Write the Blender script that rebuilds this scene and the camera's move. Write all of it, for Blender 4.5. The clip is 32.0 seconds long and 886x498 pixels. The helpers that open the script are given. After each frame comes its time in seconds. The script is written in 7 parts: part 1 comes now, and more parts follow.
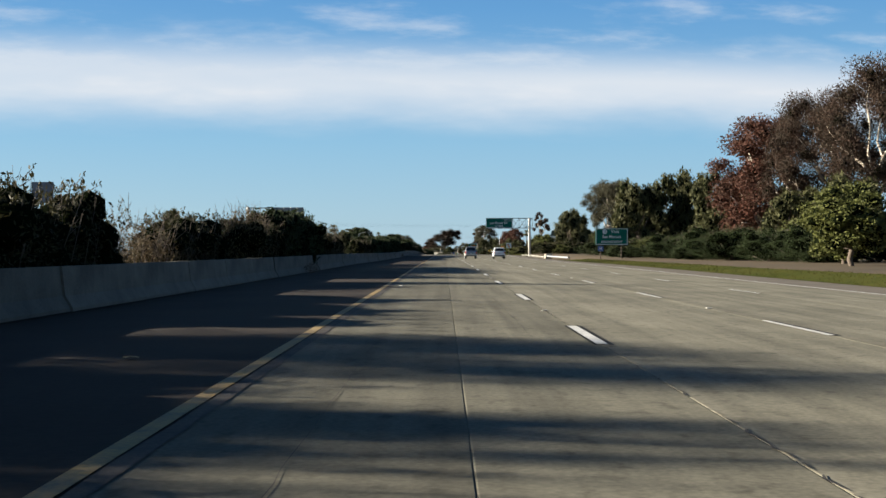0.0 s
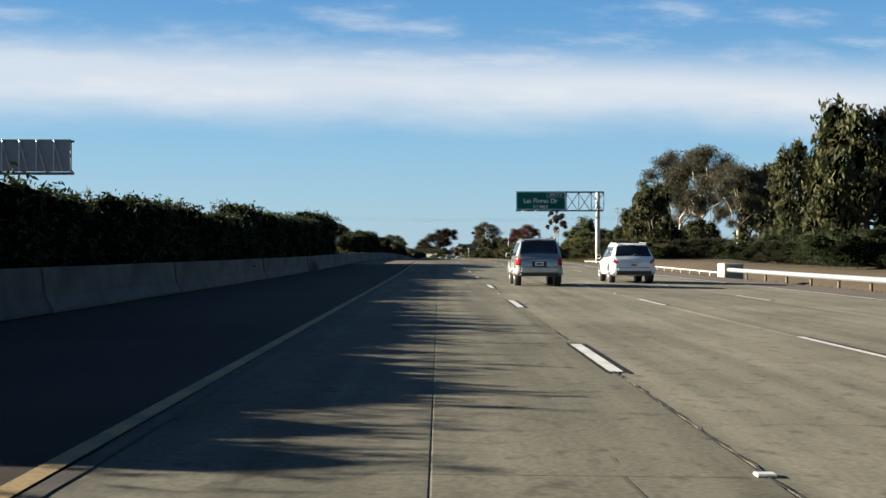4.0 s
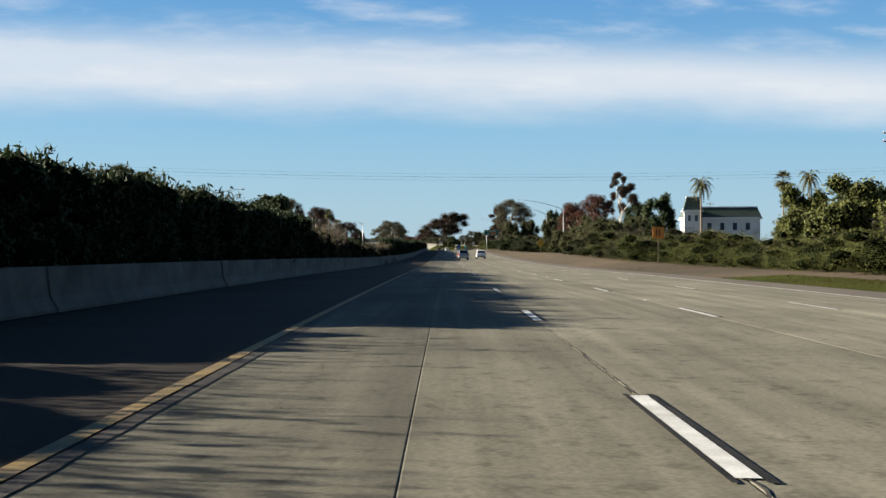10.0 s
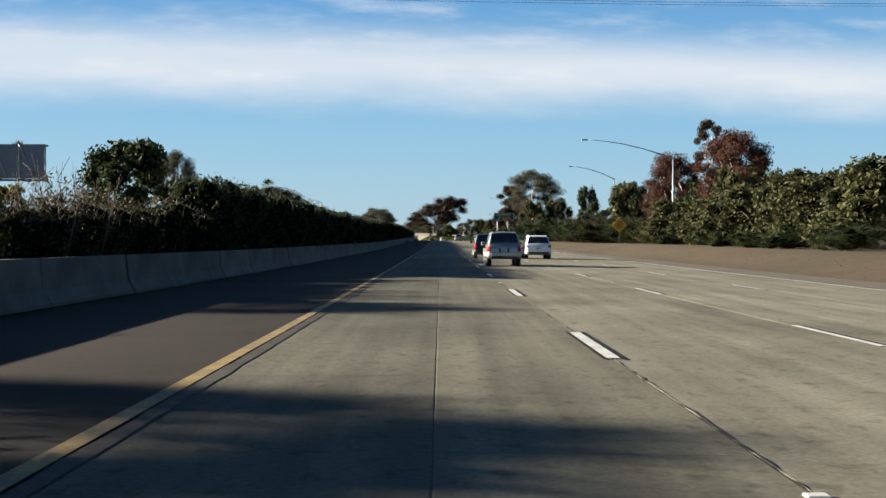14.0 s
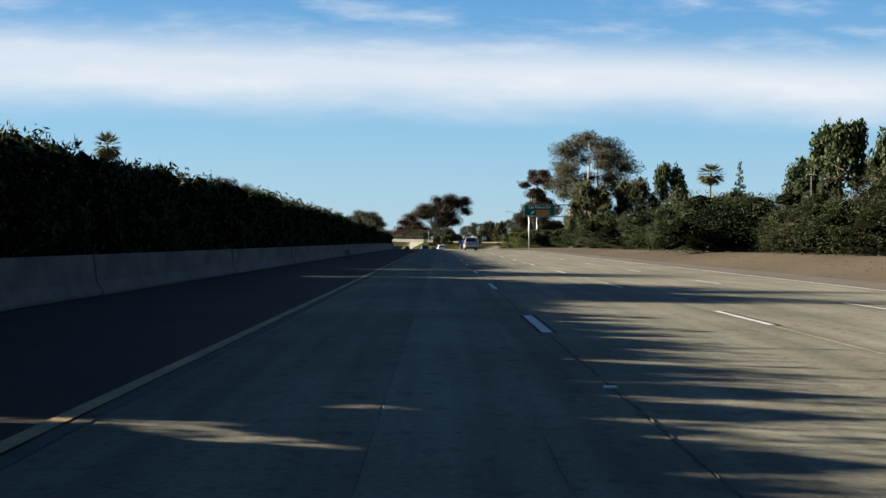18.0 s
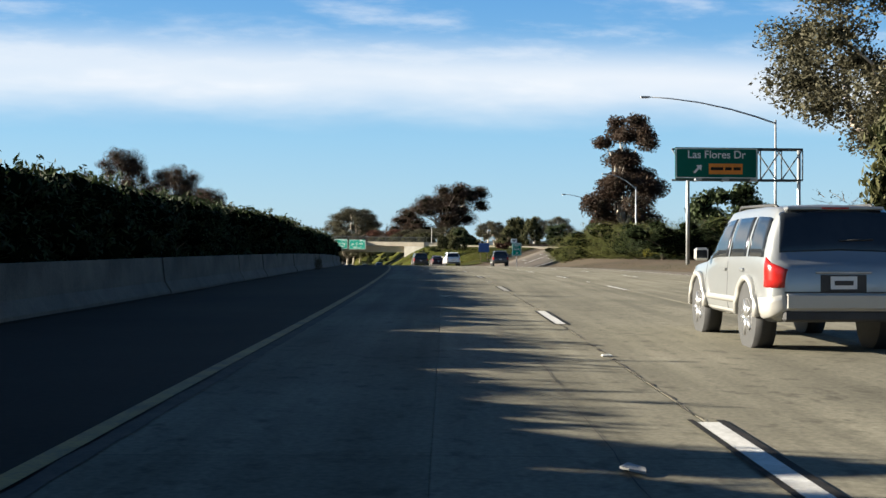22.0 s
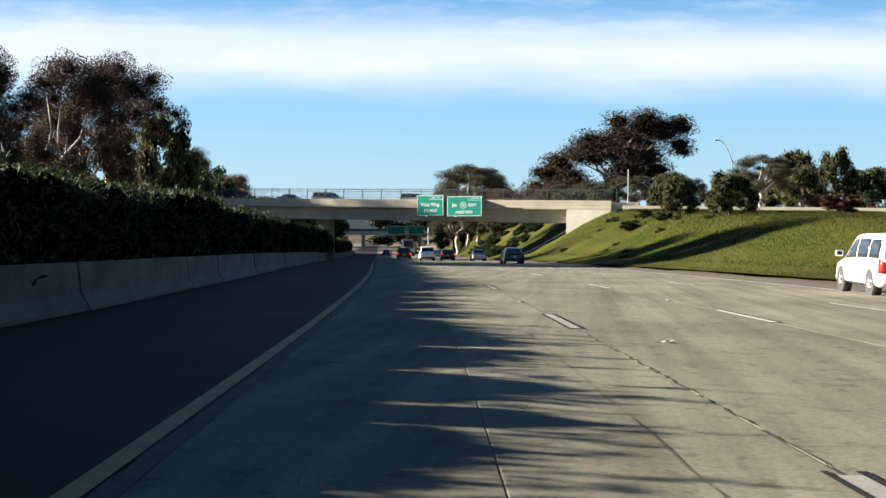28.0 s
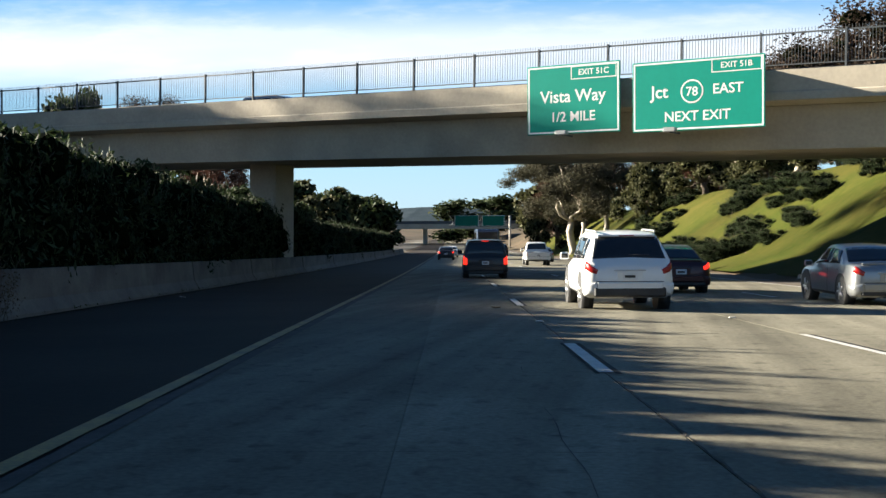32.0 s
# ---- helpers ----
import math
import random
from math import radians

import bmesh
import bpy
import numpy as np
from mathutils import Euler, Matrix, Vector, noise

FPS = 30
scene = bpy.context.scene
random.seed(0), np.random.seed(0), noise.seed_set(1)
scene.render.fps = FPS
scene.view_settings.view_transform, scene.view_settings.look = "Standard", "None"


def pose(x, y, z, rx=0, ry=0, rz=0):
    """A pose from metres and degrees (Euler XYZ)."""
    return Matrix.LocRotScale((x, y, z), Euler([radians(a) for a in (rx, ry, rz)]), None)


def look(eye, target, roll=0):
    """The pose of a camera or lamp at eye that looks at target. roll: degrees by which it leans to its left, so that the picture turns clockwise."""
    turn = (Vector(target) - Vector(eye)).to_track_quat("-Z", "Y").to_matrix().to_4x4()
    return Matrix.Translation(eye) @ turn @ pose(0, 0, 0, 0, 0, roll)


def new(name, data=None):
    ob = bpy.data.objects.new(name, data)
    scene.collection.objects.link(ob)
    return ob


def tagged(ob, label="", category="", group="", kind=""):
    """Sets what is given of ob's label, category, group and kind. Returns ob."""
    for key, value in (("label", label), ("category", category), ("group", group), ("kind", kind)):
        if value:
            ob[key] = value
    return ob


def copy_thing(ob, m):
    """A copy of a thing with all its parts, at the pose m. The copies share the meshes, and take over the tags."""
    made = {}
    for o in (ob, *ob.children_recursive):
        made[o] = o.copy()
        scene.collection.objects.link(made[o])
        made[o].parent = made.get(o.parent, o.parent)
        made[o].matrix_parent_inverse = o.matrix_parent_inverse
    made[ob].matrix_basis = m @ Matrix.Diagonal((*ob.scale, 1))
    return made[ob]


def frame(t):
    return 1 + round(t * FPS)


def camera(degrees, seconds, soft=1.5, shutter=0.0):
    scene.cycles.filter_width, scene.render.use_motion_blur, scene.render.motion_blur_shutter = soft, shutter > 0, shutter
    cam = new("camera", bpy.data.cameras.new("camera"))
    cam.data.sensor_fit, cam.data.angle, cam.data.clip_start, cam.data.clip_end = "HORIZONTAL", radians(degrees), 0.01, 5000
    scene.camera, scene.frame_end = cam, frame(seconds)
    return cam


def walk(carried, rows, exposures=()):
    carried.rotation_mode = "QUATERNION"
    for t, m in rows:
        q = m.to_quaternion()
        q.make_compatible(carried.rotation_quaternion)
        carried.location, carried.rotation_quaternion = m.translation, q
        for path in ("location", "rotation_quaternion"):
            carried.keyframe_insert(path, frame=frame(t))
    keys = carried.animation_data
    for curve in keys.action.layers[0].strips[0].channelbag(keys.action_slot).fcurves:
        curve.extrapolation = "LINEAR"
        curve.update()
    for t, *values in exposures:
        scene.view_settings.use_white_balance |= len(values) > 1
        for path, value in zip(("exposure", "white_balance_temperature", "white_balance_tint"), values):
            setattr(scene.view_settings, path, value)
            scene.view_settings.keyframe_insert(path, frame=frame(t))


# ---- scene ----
cam = camera(41.05, 32.0)
PATH = [
    (0.0, -0.04, 0.00, 1.22, 90.33, 0.19, 0.07),
    (0.5, -0.01, 16.01, 1.31, 90.27, -0.03, 0.05),
    (1.0, 0.01, 32.37, 1.38, 90.36, -0.01, 0.01),
    (1.5, 0.02, 48.77, 1.45, 90.34, 0.00, 0.04),
    (2.0, 0.08, 65.13, 1.53, 90.32, -0.12, 0.00),
    (2.5, 0.10, 81.56, 1.62, 90.35, 0.05, -0.05),
    (3.0, 0.11, 98.25, 1.72, 90.45, -0.20, -0.05),
    (3.5, 0.13, 115.11, 1.80, 90.42, -0.05, -0.14),
    (4.0, 0.17, 132.10, 1.86, 90.40, -0.03, -0.18),
    (4.5, 0.22, 149.20, 1.91, 90.44, -0.04, -0.16),
    (5.0, 0.26, 166.40, 1.97, 90.52, -0.11, -0.07),
    (5.5, 0.27, 183.62, 2.05, 90.57, -0.32, 0.04),
    (6.0, 0.28, 200.88, 2.18, 90.40, -0.48, 0.02),
    (6.5, 0.32, 218.25, 2.33, 90.70, -0.31, 0.04),
    (7.0, 0.37, 235.75, 2.49, 90.33, -0.52, 0.02),
    (7.5, 0.36, 253.39, 2.63, 90.55, 0.17, -0.07),
    (8.0, 0.33, 271.08, 2.74, 90.82, 0.01, 0.04),
    (8.5, 0.35, 288.81, 2.81, 90.36, -0.10, 0.13),
    (9.0, 0.41, 306.57, 2.84, 90.11, -0.53, 0.08),
    (9.5, 0.40, 324.46, 2.84, 90.06, -0.17, 0.02),
    (10.0, 0.37, 342.48, 2.80, 89.89, -0.03, 0.14),
    (10.5, 0.34, 360.54, 2.74, 89.82, -0.19, 0.21),
    (11.0, 0.29, 378.64, 2.64, 89.60, -0.43, 0.27),
    (11.5, 0.22, 396.83, 2.52, 89.65, -0.33, 0.20),
    (12.0, 0.18, 415.06, 2.40, 89.52, -0.24, 0.15),
    (12.5, 0.17, 433.24, 2.27, 89.33, -0.00, 0.04),
    (13.0, 0.19, 451.40, 2.12, 89.38, -0.13, -0.04),
    (13.5, 0.16, 469.59, 1.98, 89.42, -0.05, -0.04),
    (14.0, 0.16, 487.79, 1.88, 89.51, -0.10, -0.13),
    (14.5, 0.18, 505.86, 1.81, 89.58, -0.14, -0.20),
    (15.0, 0.23, 523.86, 1.77, 89.71, -0.05, -0.23),
    (15.5, 0.28, 541.83, 1.75, 89.82, -0.01, -0.24),
    (16.0, 0.35, 559.84, 1.74, 89.90, 0.02, -0.24),
    (16.5, 0.42, 577.94, 1.74, 89.95, 0.06, -0.23),
    (17.0, 0.47, 596.22, 1.74, 89.99, -0.15, -0.23),
    (17.5, 0.51, 614.49, 1.75, 89.98, -0.03, -0.28),
    (18.0, 0.54, 632.87, 1.80, 89.89, -0.04, -0.19),
    (18.5, 0.52, 651.39, 1.87, 89.89, -0.07, -0.02),
    (19.0, 0.49, 670.07, 1.96, 89.88, 0.07, -0.08),
    (19.5, 0.44, 688.92, 2.05, 89.88, -0.12, -0.15),
    (20.0, 0.40, 707.78, 2.15, 89.92, -0.13, -0.14),
    (20.5, 0.35, 726.47, 2.25, 89.81, 0.18, -0.10),
    (21.0, 0.30, 744.84, 2.34, 89.91, 0.17, 0.05),
    (21.5, 0.25, 762.74, 2.43, 90.01, -0.09, -0.04),
    (22.0, 0.20, 779.86, 2.51, 90.07, -0.05, 0.10),
    (22.5, 0.08, 796.45, 2.58, 89.89, -0.15, 0.51),
    (23.0, -0.18, 812.75, 2.63, 89.76, -0.40, 1.32),
    (23.5, -0.59, 828.67, 2.64, 89.63, -0.47, 1.85),
    (24.0, -1.16, 844.43, 2.63, 89.59, -0.49, 2.32),
    (24.5, -1.87, 860.07, 2.57, 89.51, -0.18, 2.82),
    (25.0, -2.73, 875.54, 2.46, 89.48, -0.02, 3.27),
    (25.5, -3.69, 890.99, 2.31, 89.33, -0.17, 3.67),
    (26.0, -4.82, 906.41, 2.14, 89.33, -0.06, 4.15),
    (26.5, -6.08, 921.74, 1.96, 89.29, -0.02, 4.68),
    (27.0, -7.48, 936.99, 1.77, 89.17, -0.02, 5.24),
    (27.5, -9.03, 952.07, 1.56, 88.99, -0.04, 5.80),
    (28.0, -10.70, 966.97, 1.34, 88.95, -0.05, 6.32),
    (28.5, -12.45, 981.63, 1.12, 89.04, 0.07, 6.86),
    (29.0, -14.31, 995.99, 0.88, 89.00, 0.12, 7.38),
    (29.5, -16.24, 1010.13, 0.63, 88.98, 0.08, 7.91),
    (30.0, -18.30, 1024.16, 0.38, 88.99, 0.02, 8.41),
    (30.5, -20.52, 1038.18, 0.11, 88.85, -0.00, 8.94),
    (31.0, -22.80, 1052.40, -0.17, 88.86, 0.29, 9.31),
    (31.5, -25.22, 1067.01, -0.49, 88.79, 0.27, 9.62),
    (32.0, -27.68, 1081.87, -0.82, 88.83, 0.36, 9.79),
]
walk(cam, [(r[0], pose(*r[1:])) for r in PATH], [(0, 1.95), (14, 1.98), (19, 2.06), (25, 2.25), (29, 2.35), (32, 2.45)])

# ---- light: low sun ahead and to the left, clear sky with a high cloud band ----
SUN_TO = Vector((-0.98 * math.cos(radians(16.2)), 0.2 * math.cos(radians(16.2)), math.sin(radians(16.2))))
sun = new("sun", bpy.data.lights.new("sun", "SUN"))
sun.data.energy, sun.data.angle, sun.data.color = 5.0, radians(0.55), (1.0, 0.92, 0.77)
sun.matrix_world = look(SUN_TO * 200, (0, 0, 0))

world = bpy.data.worlds.new("sky")
scene.world = world
world.use_nodes = True
wn, wl = world.node_tree.nodes, world.node_tree.links
wn.clear()


def wnode(kind, **kw):
    n = wn.new(kind)
    for k, v in kw.items():
        setattr(n, k, v)
    return n


def wmath(op, a, b=None, c=None):
    n = wnode("ShaderNodeMath", operation=op)
    for i, v in enumerate((a, b, c)):
        if v is None:
            continue
        if isinstance(v, (int, float)):
            n.inputs[i].default_value = v
        else:
            wl.new(v, n.inputs[i])
    return n.outputs[0]


def wstep(v, lo, hi):
    n = wnode("ShaderNodeMapRange", interpolation_type="SMOOTHSTEP")
    wl.new(v, n.inputs[0])
    n.inputs[1].default_value, n.inputs[2].default_value = lo, hi
    return n.outputs[0]


sky = wnode("ShaderNodeTexSky", sky_type="NISHITA", sun_disc=False, sun_elevation=radians(16.2), sun_rotation=radians(281.5))
sky.air_density, sky.dust_density, sky.ozone_density = 1.0, 0.5, 3.0
tc = wnode("ShaderNodeTexCoord")
sep = wnode("ShaderNodeSeparateXYZ")
wl.new(tc.outputs["Generated"], sep.inputs[0])
ahead = wmath("MAXIMUM", wmath("ABSOLUTE", wmath("ADD", wmath("MULTIPLY", sep.outputs[1], 0.985), wmath("MULTIPLY", sep.outputs[0], -0.17))), 0.3)
side = wmath("DIVIDE", wmath("ADD", wmath("MULTIPLY", sep.outputs[0], 0.985), wmath("MULTIPLY", sep.outputs[1], 0.17)), wmath("MULTIPLY", ahead, 0.595))
lift = wmath("DIVIDE", sep.outputs[2], wmath("MULTIPLY", ahead, 0.595))
# clear air: pale at the horizon, deep blue overhead
ramp = wnode("ShaderNodeValToRGB")
wl.new(wmath("MAXIMUM", sep.outputs[2], 0.0), ramp.inputs[0])
stops = ((0.0, (0.45, 0.645, 0.77)), (0.036, (0.39, 0.625, 0.79)), (0.095, (0.285, 0.565, 0.81)), (0.205, (0.125, 0.37, 0.72)), (0.42, (0.024, 0.095, 0.25)), (1.0, (0.009, 0.042, 0.13)))
while len(ramp.color_ramp.elements) < len(stops):
    ramp.color_ramp.elements.new(0.5)
for el, (pos, col) in zip(ramp.color_ramp.elements, stops):
    el.position, el.color = pos, (*col, 1)
cvec = wnode("ShaderNodeCombineXYZ")
wl.new(wmath("MULTIPLY", side, 1.5), cvec.inputs[0])
wl.new(wmath("MULTIPLY", lift, 6.5), cvec.inputs[1])
n1 = wnode("ShaderNodeTexNoise")
n1.inputs["Scale"].default_value, n1.inputs["Detail"].default_value, n1.inputs["Roughness"].default_value = 2.6, 8, 0.58
wl.new(cvec.outputs[0], n1.inputs["Vector"])
n2 = wnode("ShaderNodeTexNoise")
n2.inputs["Scale"].default_value, n2.inputs["Detail"].default_value = 1.3, 4
wl.new(cvec.outputs[0], n2.inputs["Vector"])
jit = wmath("ADD", lift, wmath("MULTIPLY", wmath("SUBTRACT", n1.outputs[0], 0.5), 0.13))
jit2 = wmath("ADD", lift, wmath("MULTIPLY", wmath("SUBTRACT", n1.outputs[0], 0.5), 0.05))
band = wmath("MULTIPLY", wstep(jit2, 0.165, 0.24), wmath("SUBTRACT", 1.0, wstep(jit, 0.25, 0.325)))
wisp = wmath("MULTIPLY", wmath("MULTIPLY", wstep(n1.outputs[0], 0.48, 0.75), 0.5), wmath("MULTIPLY", wstep(lift, 0.2, 0.3), wmath("SUBTRACT", 1.0, wstep(lift, 0.45, 0.8))))
mask = wmath("MINIMUM", wmath("ADD", wmath("MULTIPLY", band, wmath("ADD", 0.45, wmath("MULTIPLY", n2.outputs[0], 0.75))), wisp), 0.93)
bg_sky, bg_air, bg_cloud = wnode("ShaderNodeBackground"), wnode("ShaderNodeBackground"), wnode("ShaderNodeBackground")
mix_air, mix_cloud = wnode("ShaderNodeMixShader"), wnode("ShaderNodeMixShader")
bg_sky.inputs[1].default_value = 0.035
bg_air.inputs[1].default_value = 0.25
mix_air.inputs[0].default_value = 0.85
bg_cloud.inputs[0].default_value, bg_cloud.inputs[1].default_value = (0.84, 0.88, 0.93, 1), 0.245
wl.new(sky.outputs[0], bg_sky.inputs[0])
wl.new(ramp.outputs[0], bg_air.inputs[0])
wl.new(bg_sky.outputs[0], mix_air.inputs[1])
wl.new(bg_air.outputs[0], mix_air.inputs[2])
wl.new(mask, mix_cloud.inputs[0])
wl.new(mix_air.outputs[0], mix_cloud.inputs[1])
wl.new(bg_cloud.outputs[0], mix_cloud.inputs[2])
wl.new(mix_cloud.outputs[0], wnode("ShaderNodeOutputWorld").inputs[0])


# ---- materials ----
def material(name, color, color2=None, rough=0.8, scale=1.0, metal=0.0, bump=0.0, fine=8.0, spread=0.0, island=0.0, coat=0.0, leaf=0.0, stretch=(1, 1, 1), stain=0.0, space="Object", spec=0.5):
    """Two scales of noise between two colours, optional change from piece to piece, fine relief."""
    m = bpy.data.materials.new(name)
    m.use_nodes = True
    nt = m.node_tree
    b = nt.nodes["Principled BSDF"]
    color2 = color2 or tuple(c * 0.8 for c in color)
    co = nt.nodes.new("ShaderNodeTexCoord")
    mp = nt.nodes.new("ShaderNodeMapping")
    mp.inputs["Scale"].default_value = stretch
    nt.links.new(co.outputs[space], mp.inputs[0])
    big, small = nt.nodes.new("ShaderNodeTexNoise"), nt.nodes.new("ShaderNodeTexNoise")
    for n, s, d in ((big, scale, 4), (small, scale * fine, 3)):
        n.inputs["Scale"].default_value, n.inputs["Detail"].default_value = s, d
        nt.links.new(mp.outputs[0], n.inputs["Vector"])
    add = nt.nodes.new("ShaderNodeMath")
    add.operation = "MULTIPLY_ADD"
    nt.links.new(small.outputs[0], add.inputs[0])
    add.inputs[1].default_value = 0.6
    nt.links.new(big.outputs[0], add.inputs[2])
    ramp = nt.nodes.new("ShaderNodeMapRange")
    ramp.inputs[1].default_value, ramp.inputs[2].default_value = 0.55, 1.05
    nt.links.new(add.outputs[0], ramp.inputs[0])
    mx = nt.nodes.new("ShaderNodeMix")
    mx.data_type = "RGBA"
    mx.inputs["A"].default_value, mx.inputs["B"].default_value = (*color, 1), (*color2, 1)
    nt.links.new(ramp.outputs[0], mx.inputs["Factor"])
    out = mx.outputs["Result"]
    if stain:
        st = nt.nodes.new("ShaderNodeTexNoise")
        st.inputs["Scale"].default_value, st.inputs["Detail"].default_value = scale * 0.35, 6
        nt.links.new(mp.outputs[0], st.inputs["Vector"])
        sr = nt.nodes.new("ShaderNodeMapRange")
        sr.inputs[1].default_value, sr.inputs[2].default_value = 0.5, 0.72
        sr.inputs[3].default_value, sr.inputs[4].default_value = 1.0, 1.0 - stain
        nt.links.new(st.outputs[0], sr.inputs[0])
        sv = nt.nodes.new("ShaderNodeHueSaturation")
        nt.links.new(out, sv.inputs["Color"])
        nt.links.new(sr.outputs[0], sv.inputs["Value"])
        out = sv.outputs[0]
    if spread or island:
        hv = nt.nodes.new("ShaderNodeHueSaturation")
        src = nt.nodes.new("ShaderNodeObjectInfo").outputs["Random"] if spread else nt.nodes.new("ShaderNodeNewGeometry").outputs["Random Per Island"]
        k = spread or island
        rr = nt.nodes.new("ShaderNodeMapRange")
        rr.inputs[3].default_value, rr.inputs[4].default_value = 1 - k, 1 + k
        nt.links.new(src, rr.inputs[0])
        nt.links.new(rr.outputs[0], hv.inputs["Value"])
        nt.links.new(out, hv.inputs["Color"])
        out = hv.outputs[0]
    nt.links.new(out, b.inputs["Base Color"])
    b.inputs["Roughness"].default_value, b.inputs["Metallic"].default_value, b.inputs["Coat Weight"].default_value = rough, metal, coat
    b.inputs["Specular IOR Level"].default_value = spec
    if leaf:
        tr = nt.nodes.new("ShaderNodeBsdfTranslucent")
        nt.links.new(out, tr.inputs[0])
        ms = nt.nodes.new("ShaderNodeMixShader")
        ms.inputs[0].default_value = leaf
        nt.links.new(b.outputs[0], ms.inputs[1])
        nt.links.new(tr.outputs[0], ms.inputs[2])
        nt.links.new(ms.outputs[0], nt.nodes["Material Output"].inputs[0])
    if bump:
        bp = nt.nodes.new("ShaderNodeBump")
        bp.inputs["Strength"].default_value, bp.inputs["Distance"].default_value = bump, 0.02
        nt.links.new(small.outputs[0], bp.inputs["Height"])
        nt.links.new(bp.outputs[0], b.inputs["Normal"])
    return m




def worn_concrete(name, tone):
    """Slab concrete: long wheel-worn streaks, blotches, fine grit, a shade of its own for each slab."""
    m = bpy.data.materials.new(name)
    m.use_nodes = True
    nt = m.node_tree
    b = nt.nodes["Principled BSDF"]
    geo = nt.nodes.new("ShaderNodeNewGeometry")

    def noise(stretch, scale, detail, lo, hi, a, z):
        mp, n, mr = nt.nodes.new("ShaderNodeMapping"), nt.nodes.new("ShaderNodeTexNoise"), nt.nodes.new("ShaderNodeMapRange")
        mp.inputs["Scale"].default_value = stretch
        nt.links.new(geo.outputs["Position"], mp.inputs[0])
        nt.links.new(mp.outputs[0], n.inputs["Vector"])
        n.inputs["Scale"].default_value, n.inputs["Detail"].default_value = scale, detail
        nt.links.new(n.outputs[0], mr.inputs[0])
        for i, v in enumerate((lo, hi, a, z)):
            mr.inputs[i + 1].default_value = v
        return mr.outputs[0], n.outputs[0]

    def times(a, c):
        n = nt.nodes.new("ShaderNodeMath")
        n.operation = "MULTIPLY"
        nt.links.new(a, n.inputs[0])
        nt.links.new(c, n.inputs[1])
        return n.outputs[0]

    streak, _ = noise((2.6, 0.07, 1), 1.0, 5, 0.3, 0.7, 0.74, 1.2)
    blotch, _ = noise((0.5, 0.3, 1), 1.0, 6, 0.35, 0.7, 1.16, 0.76)
    spots, _ = noise((1, 0.7, 1), 5.0, 4, 0.56, 0.72, 1.0, 0.6)
    grit, raw = noise((1, 1, 1), 22.0, 4, 0.3, 0.7, 0.8, 1.2)
    oi, mr = nt.nodes.new("ShaderNodeObjectInfo"), nt.nodes.new("ShaderNodeMapRange")
    nt.links.new(oi.outputs["Random"], mr.inputs[0])
    mr.inputs[3].default_value, mr.inputs[4].default_value = 0.92, 1.08
    v = times(times(times(streak, blotch), times(spots, grit)), mr.outputs[0])
    hv = nt.nodes.new("ShaderNodeHueSaturation")
    hv.inputs["Color"].default_value = (0.168 * tone, 0.155 * tone, 0.116 * tone, 1)
    nt.links.new(v, hv.inputs["Value"])
    nt.links.new(hv.outputs[0], b.inputs["Base Color"])
    b.inputs["Roughness"].default_value, b.inputs["Specular IOR Level"].default_value = 0.9, 0.12
    bp = nt.nodes.new("ShaderNodeBump")
    bp.inputs["Strength"].default_value, bp.inputs["Distance"].default_value = 0.12, 0.01
    nt.links.new(raw, bp.inputs["Height"])
    nt.links.new(bp.outputs[0], b.inputs["Normal"])
    return m


def banded_deck():
    """Smooth deck concrete with long dark bands where oil and tyres have stained it."""
    m = material("bridge_deck_concrete", (0.135, 0.122, 0.098), (0.1, 0.09, 0.073), 0.9, 0.35, bump=0.1, fine=40, stretch=(1.5, 0.2, 1), stain=0.2, spec=0.1)
    nt = m.node_tree
    b = nt.nodes["Principled BSDF"]
    src = b.inputs["Base Color"].links[0].from_socket
    co, sp, wob = nt.nodes.new("ShaderNodeTexCoord"), nt.nodes.new("ShaderNodeSeparateXYZ"), nt.nodes.new("ShaderNodeTexNoise")
    nt.links.new(co.outputs["Object"], sp.inputs[0])
    nt.links.new(co.outputs["Object"], wob.inputs["Vector"])
    wob.inputs["Scale"].default_value = 0.15
    total = None
    for at, wide, deep in ((7.0, 0.75, 0.5), (10.0, 0.7, 0.55), (3.7, 0.8, 0.2), (0.1, 0.7, 0.12)):
        off, gap, mr = nt.nodes.new("ShaderNodeMath"), nt.nodes.new("ShaderNodeMath"), nt.nodes.new("ShaderNodeMapRange")
        off.operation, gap.operation, mr.interpolation_type = "SUBTRACT", "ABSOLUTE", "SMOOTHSTEP"
        nt.links.new(sp.outputs[0], off.inputs[0])
        off.inputs[1].default_value = at
        nt.links.new(off.outputs[0], gap.inputs[0])
        nt.links.new(gap.outputs[0], mr.inputs[0])
        mr.inputs[1].default_value, mr.inputs[2].default_value, mr.inputs[3].default_value, mr.inputs[4].default_value = 0.0, wide, 1.0 - deep, 1.0
        if total is None:
            total = mr.outputs[0]
        else:
            mul = nt.nodes.new("ShaderNodeMath")
            mul.operation = "MULTIPLY"
            nt.links.new(total, mul.inputs[0])
            nt.links.new(mr.outputs[0], mul.inputs[1])
            total = mul.outputs[0]
    hv = nt.nodes.new("ShaderNodeHueSaturation")
    nt.links.new(src, hv.inputs["Color"])
    nt.links.new(total, hv.inputs["Value"])
    nt.links.new(hv.outputs[0], b.inputs["Base Color"])
    return m


